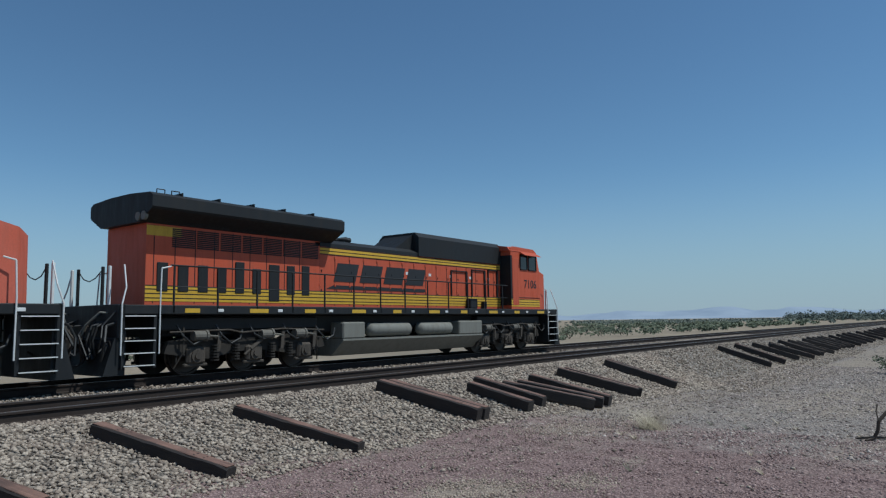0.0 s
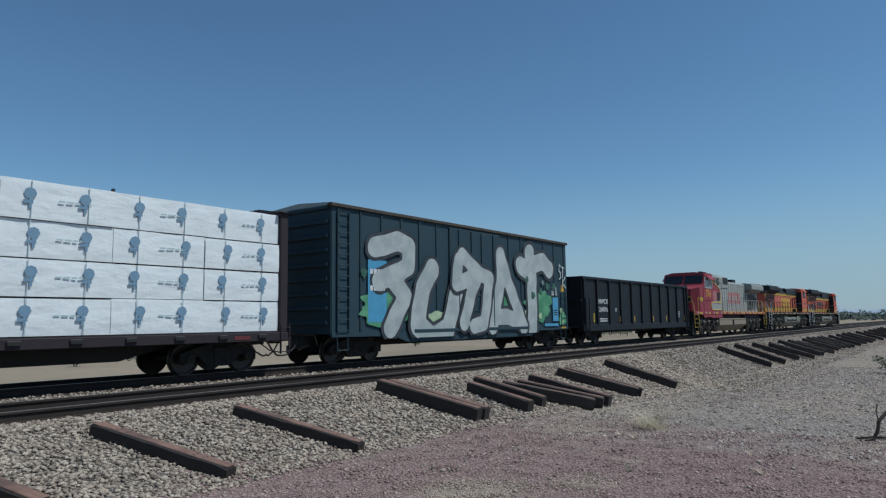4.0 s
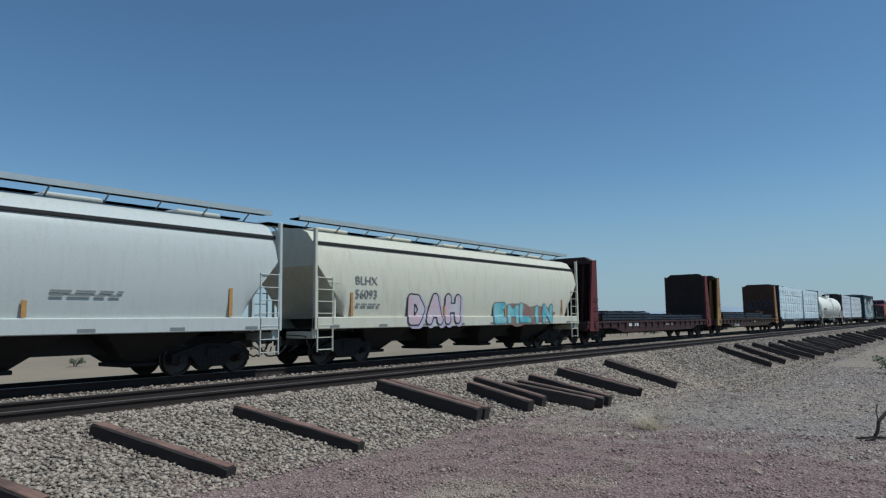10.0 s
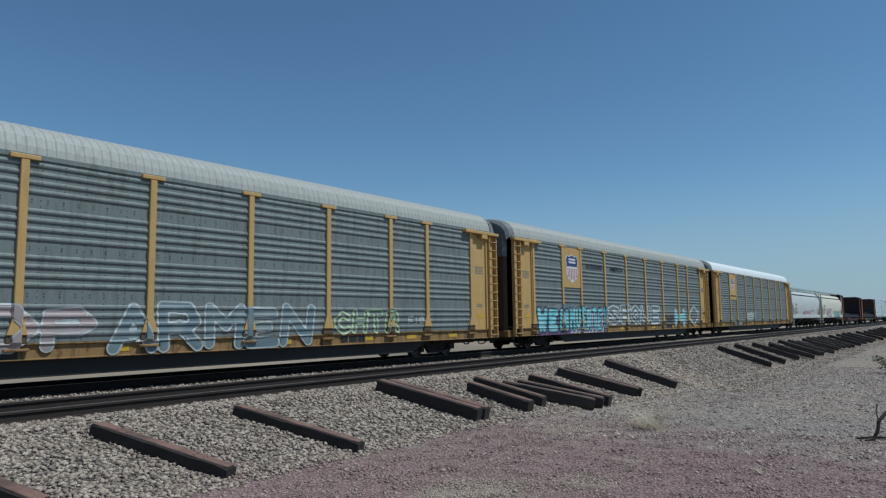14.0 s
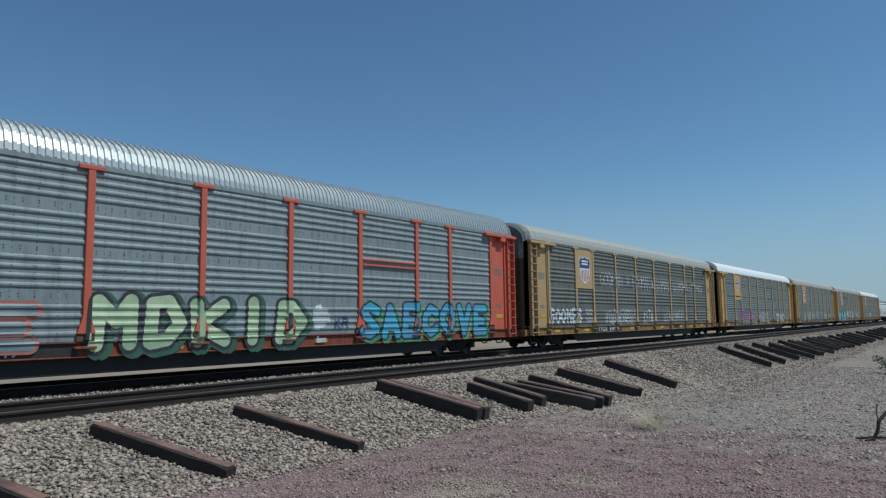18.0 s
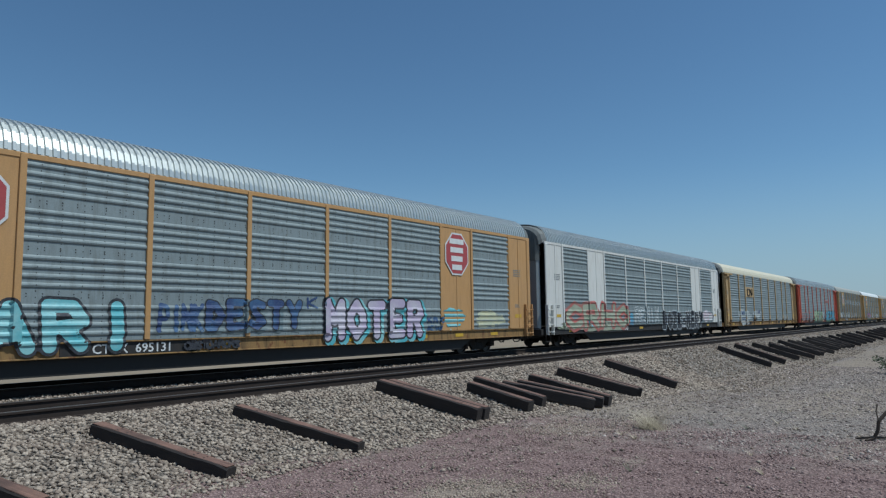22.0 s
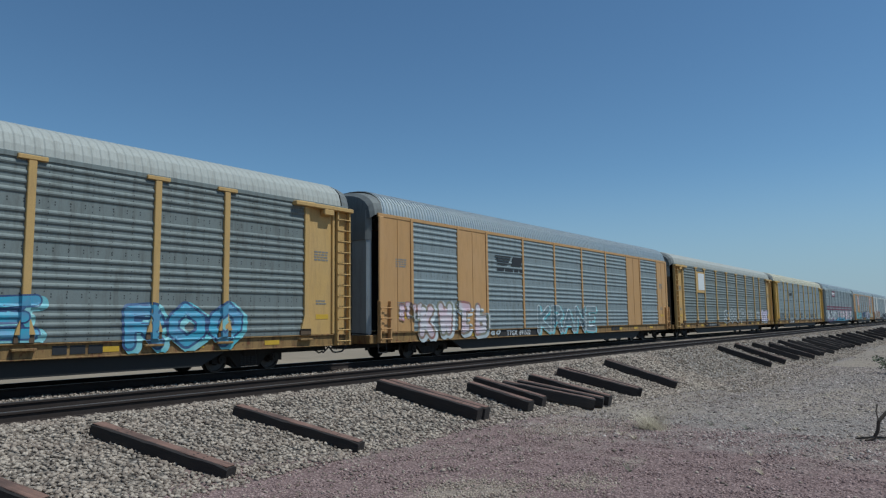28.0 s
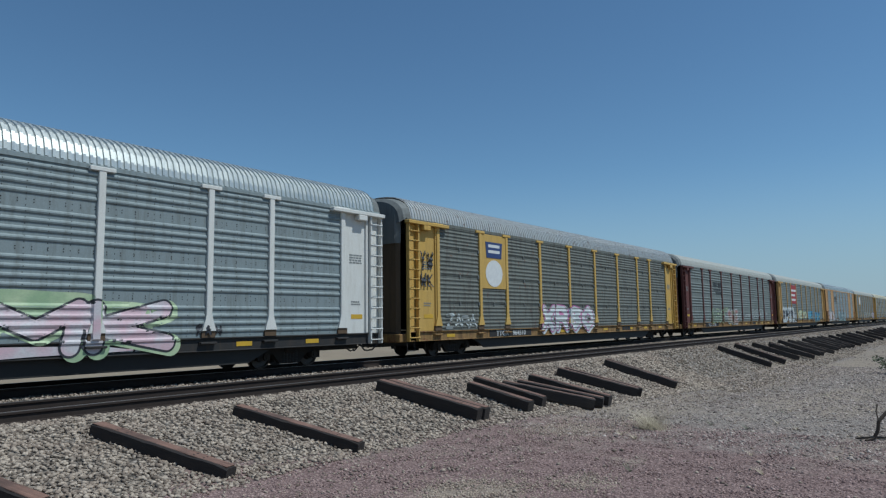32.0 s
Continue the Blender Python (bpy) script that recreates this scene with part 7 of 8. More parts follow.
# thin hand-styled scrawls
for q, (k, o0, o1, z0, z1, ink, word) in enumerate((
        (17, 8.02, 10.92, 3.0, 3.85, "chalk", "GOOMAN"), (17, 11.5, 11.9, 3.2, 3.8, "chalk", "&"), (17, 12.33, 15.11, 2.98, 3.85, "chalk", "GOOMAN"), (17, 15.3, 15.65, 3.1, 3.7, "chalk", "&"), (17, 15.91, 18.37, 2.95, 3.8, "chalk", "GOOMAN"),
        (17, 19.08, 21.52, 2.95, 3.8, "chalk", "GOOMAN"), (17, 21.75, 22.1, 3.1, 3.7, "chalk", "&"), (17, 22.5, 25.2, 2.95, 3.75, "chalk", "GOOMAN"), (17, 6.2, 6.95, 1.5, 1.85, "chalk", "GOO"), (17, 6.2, 6.95, 1.1, 1.45, "chalk", "MAN"),
        (17, 8.5, 12.7, .98, 1.9, "chalk", ""), (17, 8.9, 12.2, .98, 1.6, "white", ""), (17, 13.8, 15.4, .98, 1.9, "white", ""), (17, 17.2, 18.5, 1.05, 1.9, "chalk", ""), (17, 18.85, 21.1, 1.1, 1.9, "chalk", ""),
        (19, 5.34, 6.7, 1.5, 1.9, "navy", "2 TRAINZ"), (19, 10.9, 12.1, 1.6, 1.95, "navy", "2 TRAINZ"), (19, 9.4, 10.8, .97, 1.3, "black", "29TRANZ"), (19, 5.6, 7.0, 1.0, 1.35, "navy", "XAYO"),
        (23, 7.5, 9.3, 1.15, 1.7, "black", "DTWRK"), (23, 10.36, 11.45, 1.15, 1.65, "black", "PAHT"), (23, 13.1, 14.5, 1.42, 1.7, "black", "POECH"), (23, 13.2, 14.4, 1.12, 1.38, "black", "SANTO"), (23, 16.2, 18.0, 1.2, 1.6, "black", "JWOPU"),
        (23, 18.8, 21.25, 1.2, 1.6, "black", "WISER OESER"), (23, 21.74, 23.3, 1.15, 1.6, "black", "SERFO"), (23, 23.6, 25.4, 1.1, 1.5, "lime", ""), (23, 2.9, 5.0, 1.05, 1.75, "black", ""), (23, 5.4, 6.9, 1.1, 1.6, "black", ""),
        (14, 18.9, 20.5, 1.05, 1.5, "black", "BOOZER"), (15, 22.3, 23.2, 1.2, 1.5, "chalk", "FIG"), (27, 10.6, 11.2, 1.15, 1.45, "chalk", "FTH"), (27, 10.5, 11.6, 1.7, 2.15, "lime", ""), (27, 14.35, 15.3, 1.1, 1.7, "chalk", ""), (27, 16.6, 18.3, 1.35, 1.6, "chalk", ""),
        (27, 23.6, 24.6, 1.5, 1.75, "chalk", ""), (28, 1.4, 2.2, 3.1, 3.9, "black", ""), (28, 1.4, 2.2, 2.5, 3.1, "black", ""), (29, 21.1, 21.8, 1.0, 1.3, "black", "RAIN"), (29, 18.9, 20.0, 1.35, 1.6, "black", ""), (26, 8.2, 9.7, 1.1, 1.6, "white", "HOOC"),
        (26, 7.4, 8.2, 1.95, 2.25, "cream", "SH"), (26, 1.4, 2.2, 1.2, 1.8, "black", ""), (25, 7.3, 8.1, .70, .92, "white", ""), (22, 1.3, 2.3, 1.0, 2.0, "navy", ""), (21, 14.8, 15.4, 1.7, 2.1, "navy", ""), (21, 10.97, 12.6, .66, .92, "black", "CESTDARORS"),
        (21, 20.5, 21.6, 1.2, 1.5, "navy", ""), (21, 20.5, 21.4, .95, 1.2, "navy", ""), (18, 17.4, 18.1, 1.1, 1.5, "navy", ""), (18, 16.6, 17.2, .70, .92, "white", ""))):
    spray(RACK_CARS[k], o0 - 14.275, o1 - 14.275, z0, z1, 500 + q, None, ink, max(1, int((o1 - o0) / .34)), thin=True, word=word)
for k, o0, o1, z0, z1, sd, ink in ((21, 21.4, 22.9, .98, 1.9, 1, "turquoise"), (21, 23.4, 25.8, .98, 1.75, 2, "cream"), (16, 5.6, 12.4, .66, 1.3, 3, "green"), (20, 1.6, 10.6, .62, 1.5, 4, "olive"), (20, 10.2, 11.0, .9, 1.7, 17, "cyan"), (20, 5.0, 5.7, .8, 1.5, 18, "cyan"), (20, 23.4, 26.2, .98, 1.9, 20, "rose"), (20, 24.9, 26.4, 1.0, 1.7, 21, "white"), (20, 7.7, 8.4, .9, 1.9, 19, "cyan"), (22, 2.0, 26.0, .62, .96, 5, "cyan"),
                               (22, 3.2, 9.0, .66, 1.4, 6, "pink"), (22, 11.0, 19.0, .70, 1.25, 11, "cyan"), (19, 4.3, 8.9, .62, 2.1, 7, "chalk"), (19, 9.4, 12.6, 1.2, 2.0, 12, "chalk"), (29, 11.8, 19.6, .62, .95, 8, "rose"), (29, 12.6, 20.8, 1.2, 2.1, 9, "lime"), (14, 2.0, 10.4, .62, .95, 10, "brick"),
                               (14, 2.6, 10.2, 1.2, 2.12, 13, "slate"), (18, 16.5, 17.3, 1.05, 1.9, 14, "white"), (26, 2.4, 9.0, 1.0, 2.2, 15, "rose"), (25, 10.9, 17.3, .9, 1.9, 16, "slate")):
    blotch(RACK_CARS[k], o0 - 14.275, o1 - 14.275, z0, z1, sd, ink)

flat = lambda d: (lambda X, Z: np.full(X.shape, d))


def shapes(car, lines, r, edge, fill, line, depth, box, cell=.05):
    """Broad sprayed strokes along the given lines, with a dark outline."""
    S = [(p, q) for ln in lines for p, q in zip(ln, ln[1:])]

    def dist(X, Z):
        out = np.full(X.shape, 9.0)
        for (ax, az), (bx, bz) in S:
            dx, dz = bx - ax, bz - az
            t = np.clip(((X - ax) * dx + (Z - az) * dz) / max(1e-6, dx * dx + dz * dz), 0, 1)
            out = np.minimum(out, np.hypot(X - ax - t * dx, Z - az - t * dz))
        return out + .03 * np.sin(X * 5.1) * np.sin(Z * 4.3)
    masked_sheet("spray_paint", lambda X, Z: dist(X, Z) - r - edge, *box, cell, depth, .004, INK[line], car)
    masked_sheet("spray_paint", lambda X, Z: dist(X, Z) - r, *box, cell, depth, .008, INK[fill], car)


skin = flat(1.566)
for sd, (a, b, c, d, ink) in enumerate(((3.6, 6.3, 1.2, 2.75, "green"), (-.8, 2.6, 1.3, 2.6, "green"), (-6.9, -3.4, 1.1, 2.4, "green"), (6.75, 7.6, .98, 1.75, "green"), (2.4, 4.6, 1.0, 1.8, "lime"), (-4.0, -1.2, 1.0, 1.7, "lime"))):
    blotch(BOX, a, b, c, d, 31 + sd, ink, skin)
shapes(BOX, [[(-5.88, 3.75), (-4.73, 4.08), (-4.12, 3.93), (-4.19, 3.23), (-5.13, 2.81), (-5.65, 2.67)], [(-5.13, 2.81), (-4.34, 2.20), (-5.13, 1.10)]], 0.34, 0.12, "chalk", "black", flat(1.574), (-7.6, -3.4, .75, 4.9))
shapes(BOX, [[(-2.88, 3.17), (-3.42, 2.47), (-3.73, 1.18), (-2.89, 0.74), (-1.94, 1.01), (-1.33, 2.57), (-1.02, 3.47)]], 0.4, 0.13, "chalk", "black", flat(1.6), (-4.6, 1.8, .75, 4.9))
shapes(BOX, [[(-1.03, 3.81), (0.11, 3.21), (-0.47, 2.34), (-0.94, 1.25)], [(-1.23, 3.65), (-1.41, 2.70), (0.11, 3.21), (0.85, 2.97), (0.41, 1.23), (-0.29, 1.10)]], 0.3, 0.12, "chalk", "black", flat(1.625), (-1.9, 2.2, .75, 4.9))
shapes(BOX, [[(1.76, 4.03), (1.73, 2.87), (1.07, 1.07)], [(1.76, 4.03), (2.28, 2.91), (3.50, 1.02)], [(1.31, 1.51), (2.99, 1.35)]], 0.33, 0.13, "chalk", "black", flat(1.6), (0.6, 5.4, .75, 4.9))
shapes(BOX, [[(3.40, 3.71), (3.90, 3.50), (4.45, 3.80), (5.38, 3.97), (5.93, 3.65)], [(4.17, 4.29), (4.34, 3.02), (4.31, 1.00)]], 0.4, 0.16, "chalk", "black", flat(1.574), (2.6, 7.4, .75, 4.9))
for sd, (x, z, q, ink) in enumerate(((5.72, 2.85, .20, "moss"), (6.35, 2.86, .17, "moss"), (5.1, 2.6, .17, "moss"), (5.0, 1.5, .16, "lime"), (7.0, 1.75, .15, "lime"), (7.15, 1.2, .12, "lime"), (4.4, 2.4, .2, "moss"), (3.9, 3.1, .16, "moss"), (.2, 2.7, .2, "moss"), (-3.3, 2.8, .22, "moss"), (5.3, 3.0, .14, "slate"), (-6.4, 2.9, .18, "moss"))):
    blotch(BOX, x - q, x + q, z - q, z + q, 71 + sd, ink, flat(1.585))
spray(BOX, 6.85, 7.45, 3.15, 4.0, 310, None, "white", 2, thin=True, depth=skin)
spray(BOX, 7.1, 7.65, 2.75, 3.4, 311, None, "white", 1, thin=True, depth=skin)


def hopper_depth(X, Z):
    return np.interp(Z, [1.0, 1.10, 1.48, 1.50, 1.9, 2.5, 3.05], [1.60, 1.61, 1.61, 1.57, 1.58, 1.60, 1.57])


spray(HOP1, -4.45, -1.31, 1.08, 2.45, 401, "rose", "black", 3, .17, .035, depth=hopper_depth, word="DAH", shadow="lilac")
blotch(HOP1, .7, 6.3, 1.05, 2.1, 45, "brick", hopper_depth)
spray(HOP1, 1.0, 5.95, 1.06, 2.15, 402, "turquoise", "slate", 5, .17, .04, depth=hopper_depth, word="EMLIN")
spray(HOP2, -2.3, 1.4, 1.62, 2.0, 403, None, "pink", 12, thin=True, depth=hopper_depth, word="WHAT UP DOOF")


# ---- emblems and lettering on the auto racks ----
def shield(car, xc, zc, w, h, y, lower="stripes"):
    pts = [(-.50, .30), (-.40, .44), (-.22, .40), (0, .48), (.22, .40), (.40, .44), (.50, .30), (.44, .05), (.46, -.20), (.34, -.40), (.12, -.47), (0, -.54), (-.12, -.47), (-.34, -.40), (-.46, -.20), (-.44, .05)]
    edge = [(xc + a * w * 1.08, zc + b * h * 1.06) for a, b in pts]
    base = polygon(car, edge, y, M["letter_white"], "shield", "white-edged railway shield", t=.004)
    polygon(base, [(xc + a * w, zc + b * h) for a, b in pts if b > .0] + [(xc - .44 * w, zc + .05 * h)], y - .005, M["shield_blue"], "shield_field")
    for j, f in enumerate((.20, .31)):
        part("emblem_bar", Shape().box(xc - .30 * w, xc + .30 * w, y - .016, y - .009, zc + (f - .03) * h, zc + (f + .035) * h), M["letter_white"], base)
    if lower == "stripes":
        for i in range(6):
            x = xc + (-.36 + i * .145) * w
            b = -.36 if i in (0, 5) else -.45
            part("shield_stripe", Shape().box(x - .028 * w, x + .028 * w, y - .010, y - .003, zc + b * h, zc - .02 * h), M["shield_red"], base)
    return base


def bay_plate(car, i, z0, z1, mat, name="sign_board", label=""):
    a, b = POSTS[i] - 14.275 + .09, POSTS[i + 1] - 14.275 - .09
    return part(name, Shape().box(a, b, -RACK_Y - .048, -RACK_Y, z0, z1, .006), mat, car, label), a, b


Y_SIGN = -RACK_Y - .052
for k, z0, sc, text, low in ((13, 2.75, .9, True, "stripes"), (14, 2.85, 1.25, False, "stripes"), (15, 2.85, 1.2, False, "stripes"), (16, 2.75, .9, True, "stripes"), (17, 2.85, 1.25, False, "stripes"), (28, 2.60, 1.1, False, "plain")):
    car = RACK_CARS[k]
    b_, a, b = bay_plate(car, 1, z0, 4.80, {17: M["rack_tan"], 28: M["rack_bright"]}.get(k, M["rack_yellow"]), label="painted sign board")
    xc = (a + b) / 2
    if low == "plain":
        polygon(car, [(xc + .62 * math.cos(q * .314), 3.22 + .55 * math.sin(q * .314)) for q in range(20)], Y_SIGN, M["letter_white"], "white_disc")
        polygon(car, [(xc - .62, 4.5), (xc + .62, 4.5), (xc + .55, 3.85), (xc - .55, 3.85)], Y_SIGN - .004, M["shield_blue"], "shield_field")
        for z in (4.05, 4.28):
            part("emblem_bar", Shape().box(xc - .42, xc + .42, Y_SIGN - .012, Y_SIGN - .005, z, z + .12), M["letter_white"], car)
    else:
        shield(car, xc, (z0 + 4.8) / 2 + (.22 if text else 0), .95 * sc, 1.05 * sc, Y_SIGN, low)
    if text:
        letters(car, "BUILDING AMERICA", xc, Y_SIGN - .004, z0 + .25, .16, M["letter_black"], wide=1.05)
letters(RACK_CARS[14], "BUILDING", 8.75 - 14.275, -RACK_Y - .036, 3.90, .36, M["letter_black"], wide=1.15)
letters(RACK_CARS[14], "AMERICA", 11.55 - 14.275, -RACK_Y - .036, 3.90, .36, M["letter_black"], wide=1.15)
bay_plate(RACK_CARS[24], 1, 3.1, 4.6, M["rack_yellow"])
plate(RACK_CARS[24], 5.65 - 14.275, 7.1 - 14.275, Y_SIGN, 3.3, 4.5, M["letter_white"], "white_patch", "painted-out white patch")
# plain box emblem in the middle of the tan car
b_, a, b = bay_plate(RACK_CARS[19], 2, 3.06, 3.92, M["rack_tan"])
xc = (a + b) / 2
part("emblem", Shape().path([(xc - .1, Y_SIGN - .01, 3.74), (xc - .72, Y_SIGN - .01, 3.74), (xc - .80, Y_SIGN - .01, 3.66), (xc - .80, Y_SIGN - .01, 3.28), (xc - .70, Y_SIGN - .01, 3.20), (xc - .02, Y_SIGN - .01, 3.20), (xc + .02, Y_SIGN - .01, 3.66), (xc + .12, Y_SIGN - .01, 3.74), (xc + .22, Y_SIGN - .01, 3.68), (xc + .55, Y_SIGN - .01, 3.26), (xc + .68, Y_SIGN - .01, 3.20), (xc + .78, Y_SIGN - .01, 3.28), (xc + .78, Y_SIGN - .01, 3.76)], .048, 6), M["letter_black"], RACK_CARS[19], "dark looping line emblem")
# red octagons
for bay in (1, 7):
    xc = (POSTS[bay] + POSTS[bay + 1]) / 2 - 14.275
    y = -RACK_Y - .034
    o = [(xc + .80 * math.cos(math.pi / 8 + q * math.pi / 4), 3.85 + .87 * math.sin(math.pi / 8 + q * math.pi / 4)) for q in range(8)]
    base = polygon(RACK_CARS[21], o, y, M["letter_white"], "octagon_sign", "red octagonal emblem with white bars")
    polygon(base, [(xc + (px - xc) * .92, 3.85 + (pz - 3.85) * .92) for px, pz in o], y - .006, M["shield_red"], "octagon_field")
    for j in range(4):
        z = 4.33 - j * .33
        part("emblem_bar", Shape().box(xc - .48 + .05 * j, xc + .42 - .04 * j, y - .018, y - .011, z - .10, z + .10), M["rail_white"], base)
# maroon stripe and sign of the grey car
for a, b in zip(POSTS, POSTS[1:]):
    for j in range(2):
        z = 2.16 + j * .33
        part("stripe", Shape().box(a - 14.275 + .09, b - 14.275 - .09, -RACK_Y - .036, -RACK_Y, z, z + .20), M["maroon"], RACK_CARS[22])
b_, a, b = bay_plate(RACK_CARS[22], 2, 4.0, 4.76, M["maroon"], label="maroon sign board")
part("emblem_bar", Shape().box(a + .75, b - .3, Y_SIGN - .01, Y_SIGN, 4.34, 4.56), M["letter_white"], b_)
part("emblem_bar", Shape().box(a + .95, b - .7, Y_SIGN - .01, Y_SIGN, 4.14, 4.22), M["letter_white"], b_)
polygon(b_, [(a + .42 + .24 * math.cos(q * .523), 4.42 + .24 * math.sin(q * .523)) for q in range(12)], Y_SIGN, M["letter_white"], "round_emblem")
# bracketed block
xc = 8.5 - 14.275
y = -RACK_Y - .03
for s in (-1, 1):
    br = Shape().box(xc + s * .95, xc + s * .88, y - .008, y, 3.35, 4.0).box(xc + s * .95, xc + s * .72, y - .008, y, 3.35, 3.42).box(xc + s * .95, xc + s * .72, y - .008, y, 3.93, 4.0)
    part("bracket", br, M["letter_black"], RACK_CARS[23])
for i in range(3):
    polygon(RACK_CARS[23], [(xc - .60 + i * .42, 3.54), (xc - .24 + i * .42, 3.54), (xc - .20 + i * .42, 3.84), (xc - .56 + i * .42, 3.84)], y, M["letter_black"], "letter_block", t=.01)
# dark speed lines with a block, and a line of small print
for k, mat in ((25, "letter_black"), (27, "letter_black")):
    x0 = 7.75 - 14.275
    for j in range(4):
        z = 3.95 - j * .11
        part("speed_line", Shape().box(x0 + .06 * j, x0 + 1.25 - .1 * j, -RACK_Y - .038, -RACK_Y - .03, z, z + .055), M[mat], RACK_CARS[k])
    polygon(RACK_CARS[k], [(x0 + 1.25, 3.62), (x0 + 2.05, 3.62), (x0 + 2.15, 4.0), (x0 + 1.4, 4.0)], -RACK_Y - .034, M[mat], "letter_block")
    bars(RACK_CARS[k], x0 + 1.15, -RACK_Y - .036, 3.42, 2.0, .14, 1, M[mat], gap=.1)
    bars(RACK_CARS[k], x0 + 1.35, -RACK_Y - .036, 3.18, 1.5, .14, 1, M[mat], gap=.1) if k == 27 else None
# red sign board with three white bars
b_, a, b = bay_plate(RACK_CARS[26], 2, 2.72, 4.72, M["sign_red"], label="red sign board with white bars")
for j, w in enumerate((1.0, .78, .85)):
    part("emblem_bar", Shape().box(a + .14, a + .14 + (b - a - .3) * w, Y_SIGN - .008, Y_SIGN, 4.02 - j * .5, 4.24 - j * .5), M["letter_white"], b_)
# orange hand rail on the orange car
x0, x1 = POSTS[6] - 14.275 + .1, POSTS[7] - 14.275 - .1
part("side_bar", Shape().box(x0, x1, -RACK_Y - .07, -RACK_Y - .02, 3.12, 3.19, .01).box(x0, x1, -RACK_Y - .07, -RACK_Y - .02, 3.30, 3.36, .01), M["rack_orange"], RACK_CARS[18])
letters(RACK_CARS[14], "LEVEL", 26.8 - 14.275 + .05, -RACK_Y + .012, 1.55, .26, INK["black"], wide=1.05, label="black sprayed words")
letters(RACK_CARS[14], "UP", 26.8 - 14.275 + .05, -RACK_Y + .012, 1.27, .26, INK["black"], wide=1.05)

# number boards on the side sills, data panels on the door bays
NUMBERS = {13: "TTGX   990257", 14: "TTGX  850978", 15: "TTGX  994411", 17: "TTGX  974559", 18: "803119", 19: "CNA   712743", 20: "UCRY 1040", 21: "CTTX  695131", 22: "TTGX 705710", 23: "TTGX  942087", 25: "TTGX  691522", 26: "TTGX  701004", 27: "TTGX 974180", 28: "TTGX   964510"}
NUMBER_AT = {13: 7.5, 14: 8.6, 15: 8.4, 17: 9.0, 18: 8.2, 19: 7.3, 20: 9.4, 21: 9.7, 22: 8.5, 23: 8.7, 25: 9.57, 26: 8.48, 27: 7.25, 28: 7.5}
for k, car in RACK_CARS.items():
    xc = NUMBER_AT.get(k, 8.9) - 14.275
    part("number_board", Shape().box(xc - 1.65, xc + 1.65, -1.582, -1.55, .65, .925), M["sill_dark"], car, "black number board")
    if k in NUMBERS:
        letters(car, NUMBERS[k], xc, -1.588, .685, .30, M["letter_white"], wide={13: 1.25, 17: 1.45, 23: 1.3, 28: 1.2}.get(k, 1.05))
    else:
        bars(car, xc, -1.586, .79, 1.7, .13, 1, M["letter_grey"], gap=.05)
    bars(car, 19.7 - 14.275, -1.578, .79, 1.1, .2, 1, M["letter_black"] if k not in (20, 22, 29) else M["letter_white"], gap=.05)
    for o in (3.3, 6.4, 12.2, 17.0, 20.4, 22.6, 25.0):
        part("reflector", Shape().box(o - 14.575, o - 14.575 + .5, -1.579, -1.56, .72, .84), M["reflector"], car)
    yy = -RACK_Y + (.016 if not RACKS[k - 13][5] else -.014)
    for xo in (1.85, 26.75):
        bars(car, xo - 14.275, yy, 3.3, .55, .32, 4, M["letter_grey"])
        bars(car, xo - 14.275, yy, 1.9, .4, .16, 2, M["letter_grey"])
        part("sticker", Shape().box(xo - 14.475, xo - 13.975, yy - .004, yy + .002, 1.42, 1.56), M["reflector"], car)


# ---- surroundings ----
TIE_AT = [  # far end x, y; heading in degrees; length
    (5.13, 10.45, -72, 2.45), (7.64, 10.5, -74.5, 2.55), (11.6, 10.72, -82, 2.55), (13.93, 9.9, -90, 1.75),
    (14.75, 10.3, -84, 1.95), (15.1, 9.72, -62, 2.35), (15.9, 9.74, -70, 2.25), (16.95, 9.97, -86, 2.35),
    (19.2, 10.32, -69, 2.45), (23.0, 10.5, -65, 2.5), (36.9, 10.57, -72, 2.6), (40.0, 10.57, -78, 2.6),
    (43.2, 10.4, -62, 2.6), (46.0, 10.1, -62, 2.6), (49.4, 10.3, -62, 2.6), (52.0, 10.2, -50, 2.6),
    (56.7, 10.17, -55, 2.6), (60.8, 10.2, -52, 2.6), (64, 10.1, -60, 2.6), (67.8, 10.12, -64, 2.6),
    (72, 10.1, -60, 2.6), (75.9, 10.17, -75, 2.6), (79.3, 10.13, -60, 2.6), (85, 10.1, -70, 2.6),
    (90.6, 10.0, -80, 2.6), (96, 10.1, -70, 2.6), (100.5, 10.1, -85, 2.6), (106, 10.2, -70, 2.6),
    (111, 10.3, -70, 2.6), (3.05, 9.75, -70, 1.5),
    (11.87, 10.66, -82, 2.5), (19.5, 10.27, -69, 2.4), (23.28, 10.56, -65, 2.5), (40.32, 10.6, -78, 2.6), (46.35, 10.2, -62, 2.6), (49.75, 10.1, -58, 2.6), (53.2, 9.9, -52, 2.6), (58.6, 10.2, -52, 2.6), (62.4, 10.1, -56, 2.6),
]


def tie_mesh(length, seed, w=.118, h=.108):
    """A used cross tie: split ends, worn corners, a few gouges along the top."""
    rng = random.Random(seed)
    rings = []
    n = 12
    for i in range(n + 1):
        x = length * i / n
        e = .012 if i in (0, n) else 0
        ww, hh = w - e + rng.uniform(-.004, .004), h - e + rng.uniform(-.005, .004)
        c = rng.uniform(.010, .03)
        rings.append([(x, -ww + c, -hh), (x, ww - c, -hh), (x, ww, -hh + c), (x, ww, hh - c), (x, ww - c * 1.4, hh), (x, -ww + c * 1.4, hh), (x, -ww, hh - c), (x, -ww, -hh + c)])
    return Shape().loft(rings)


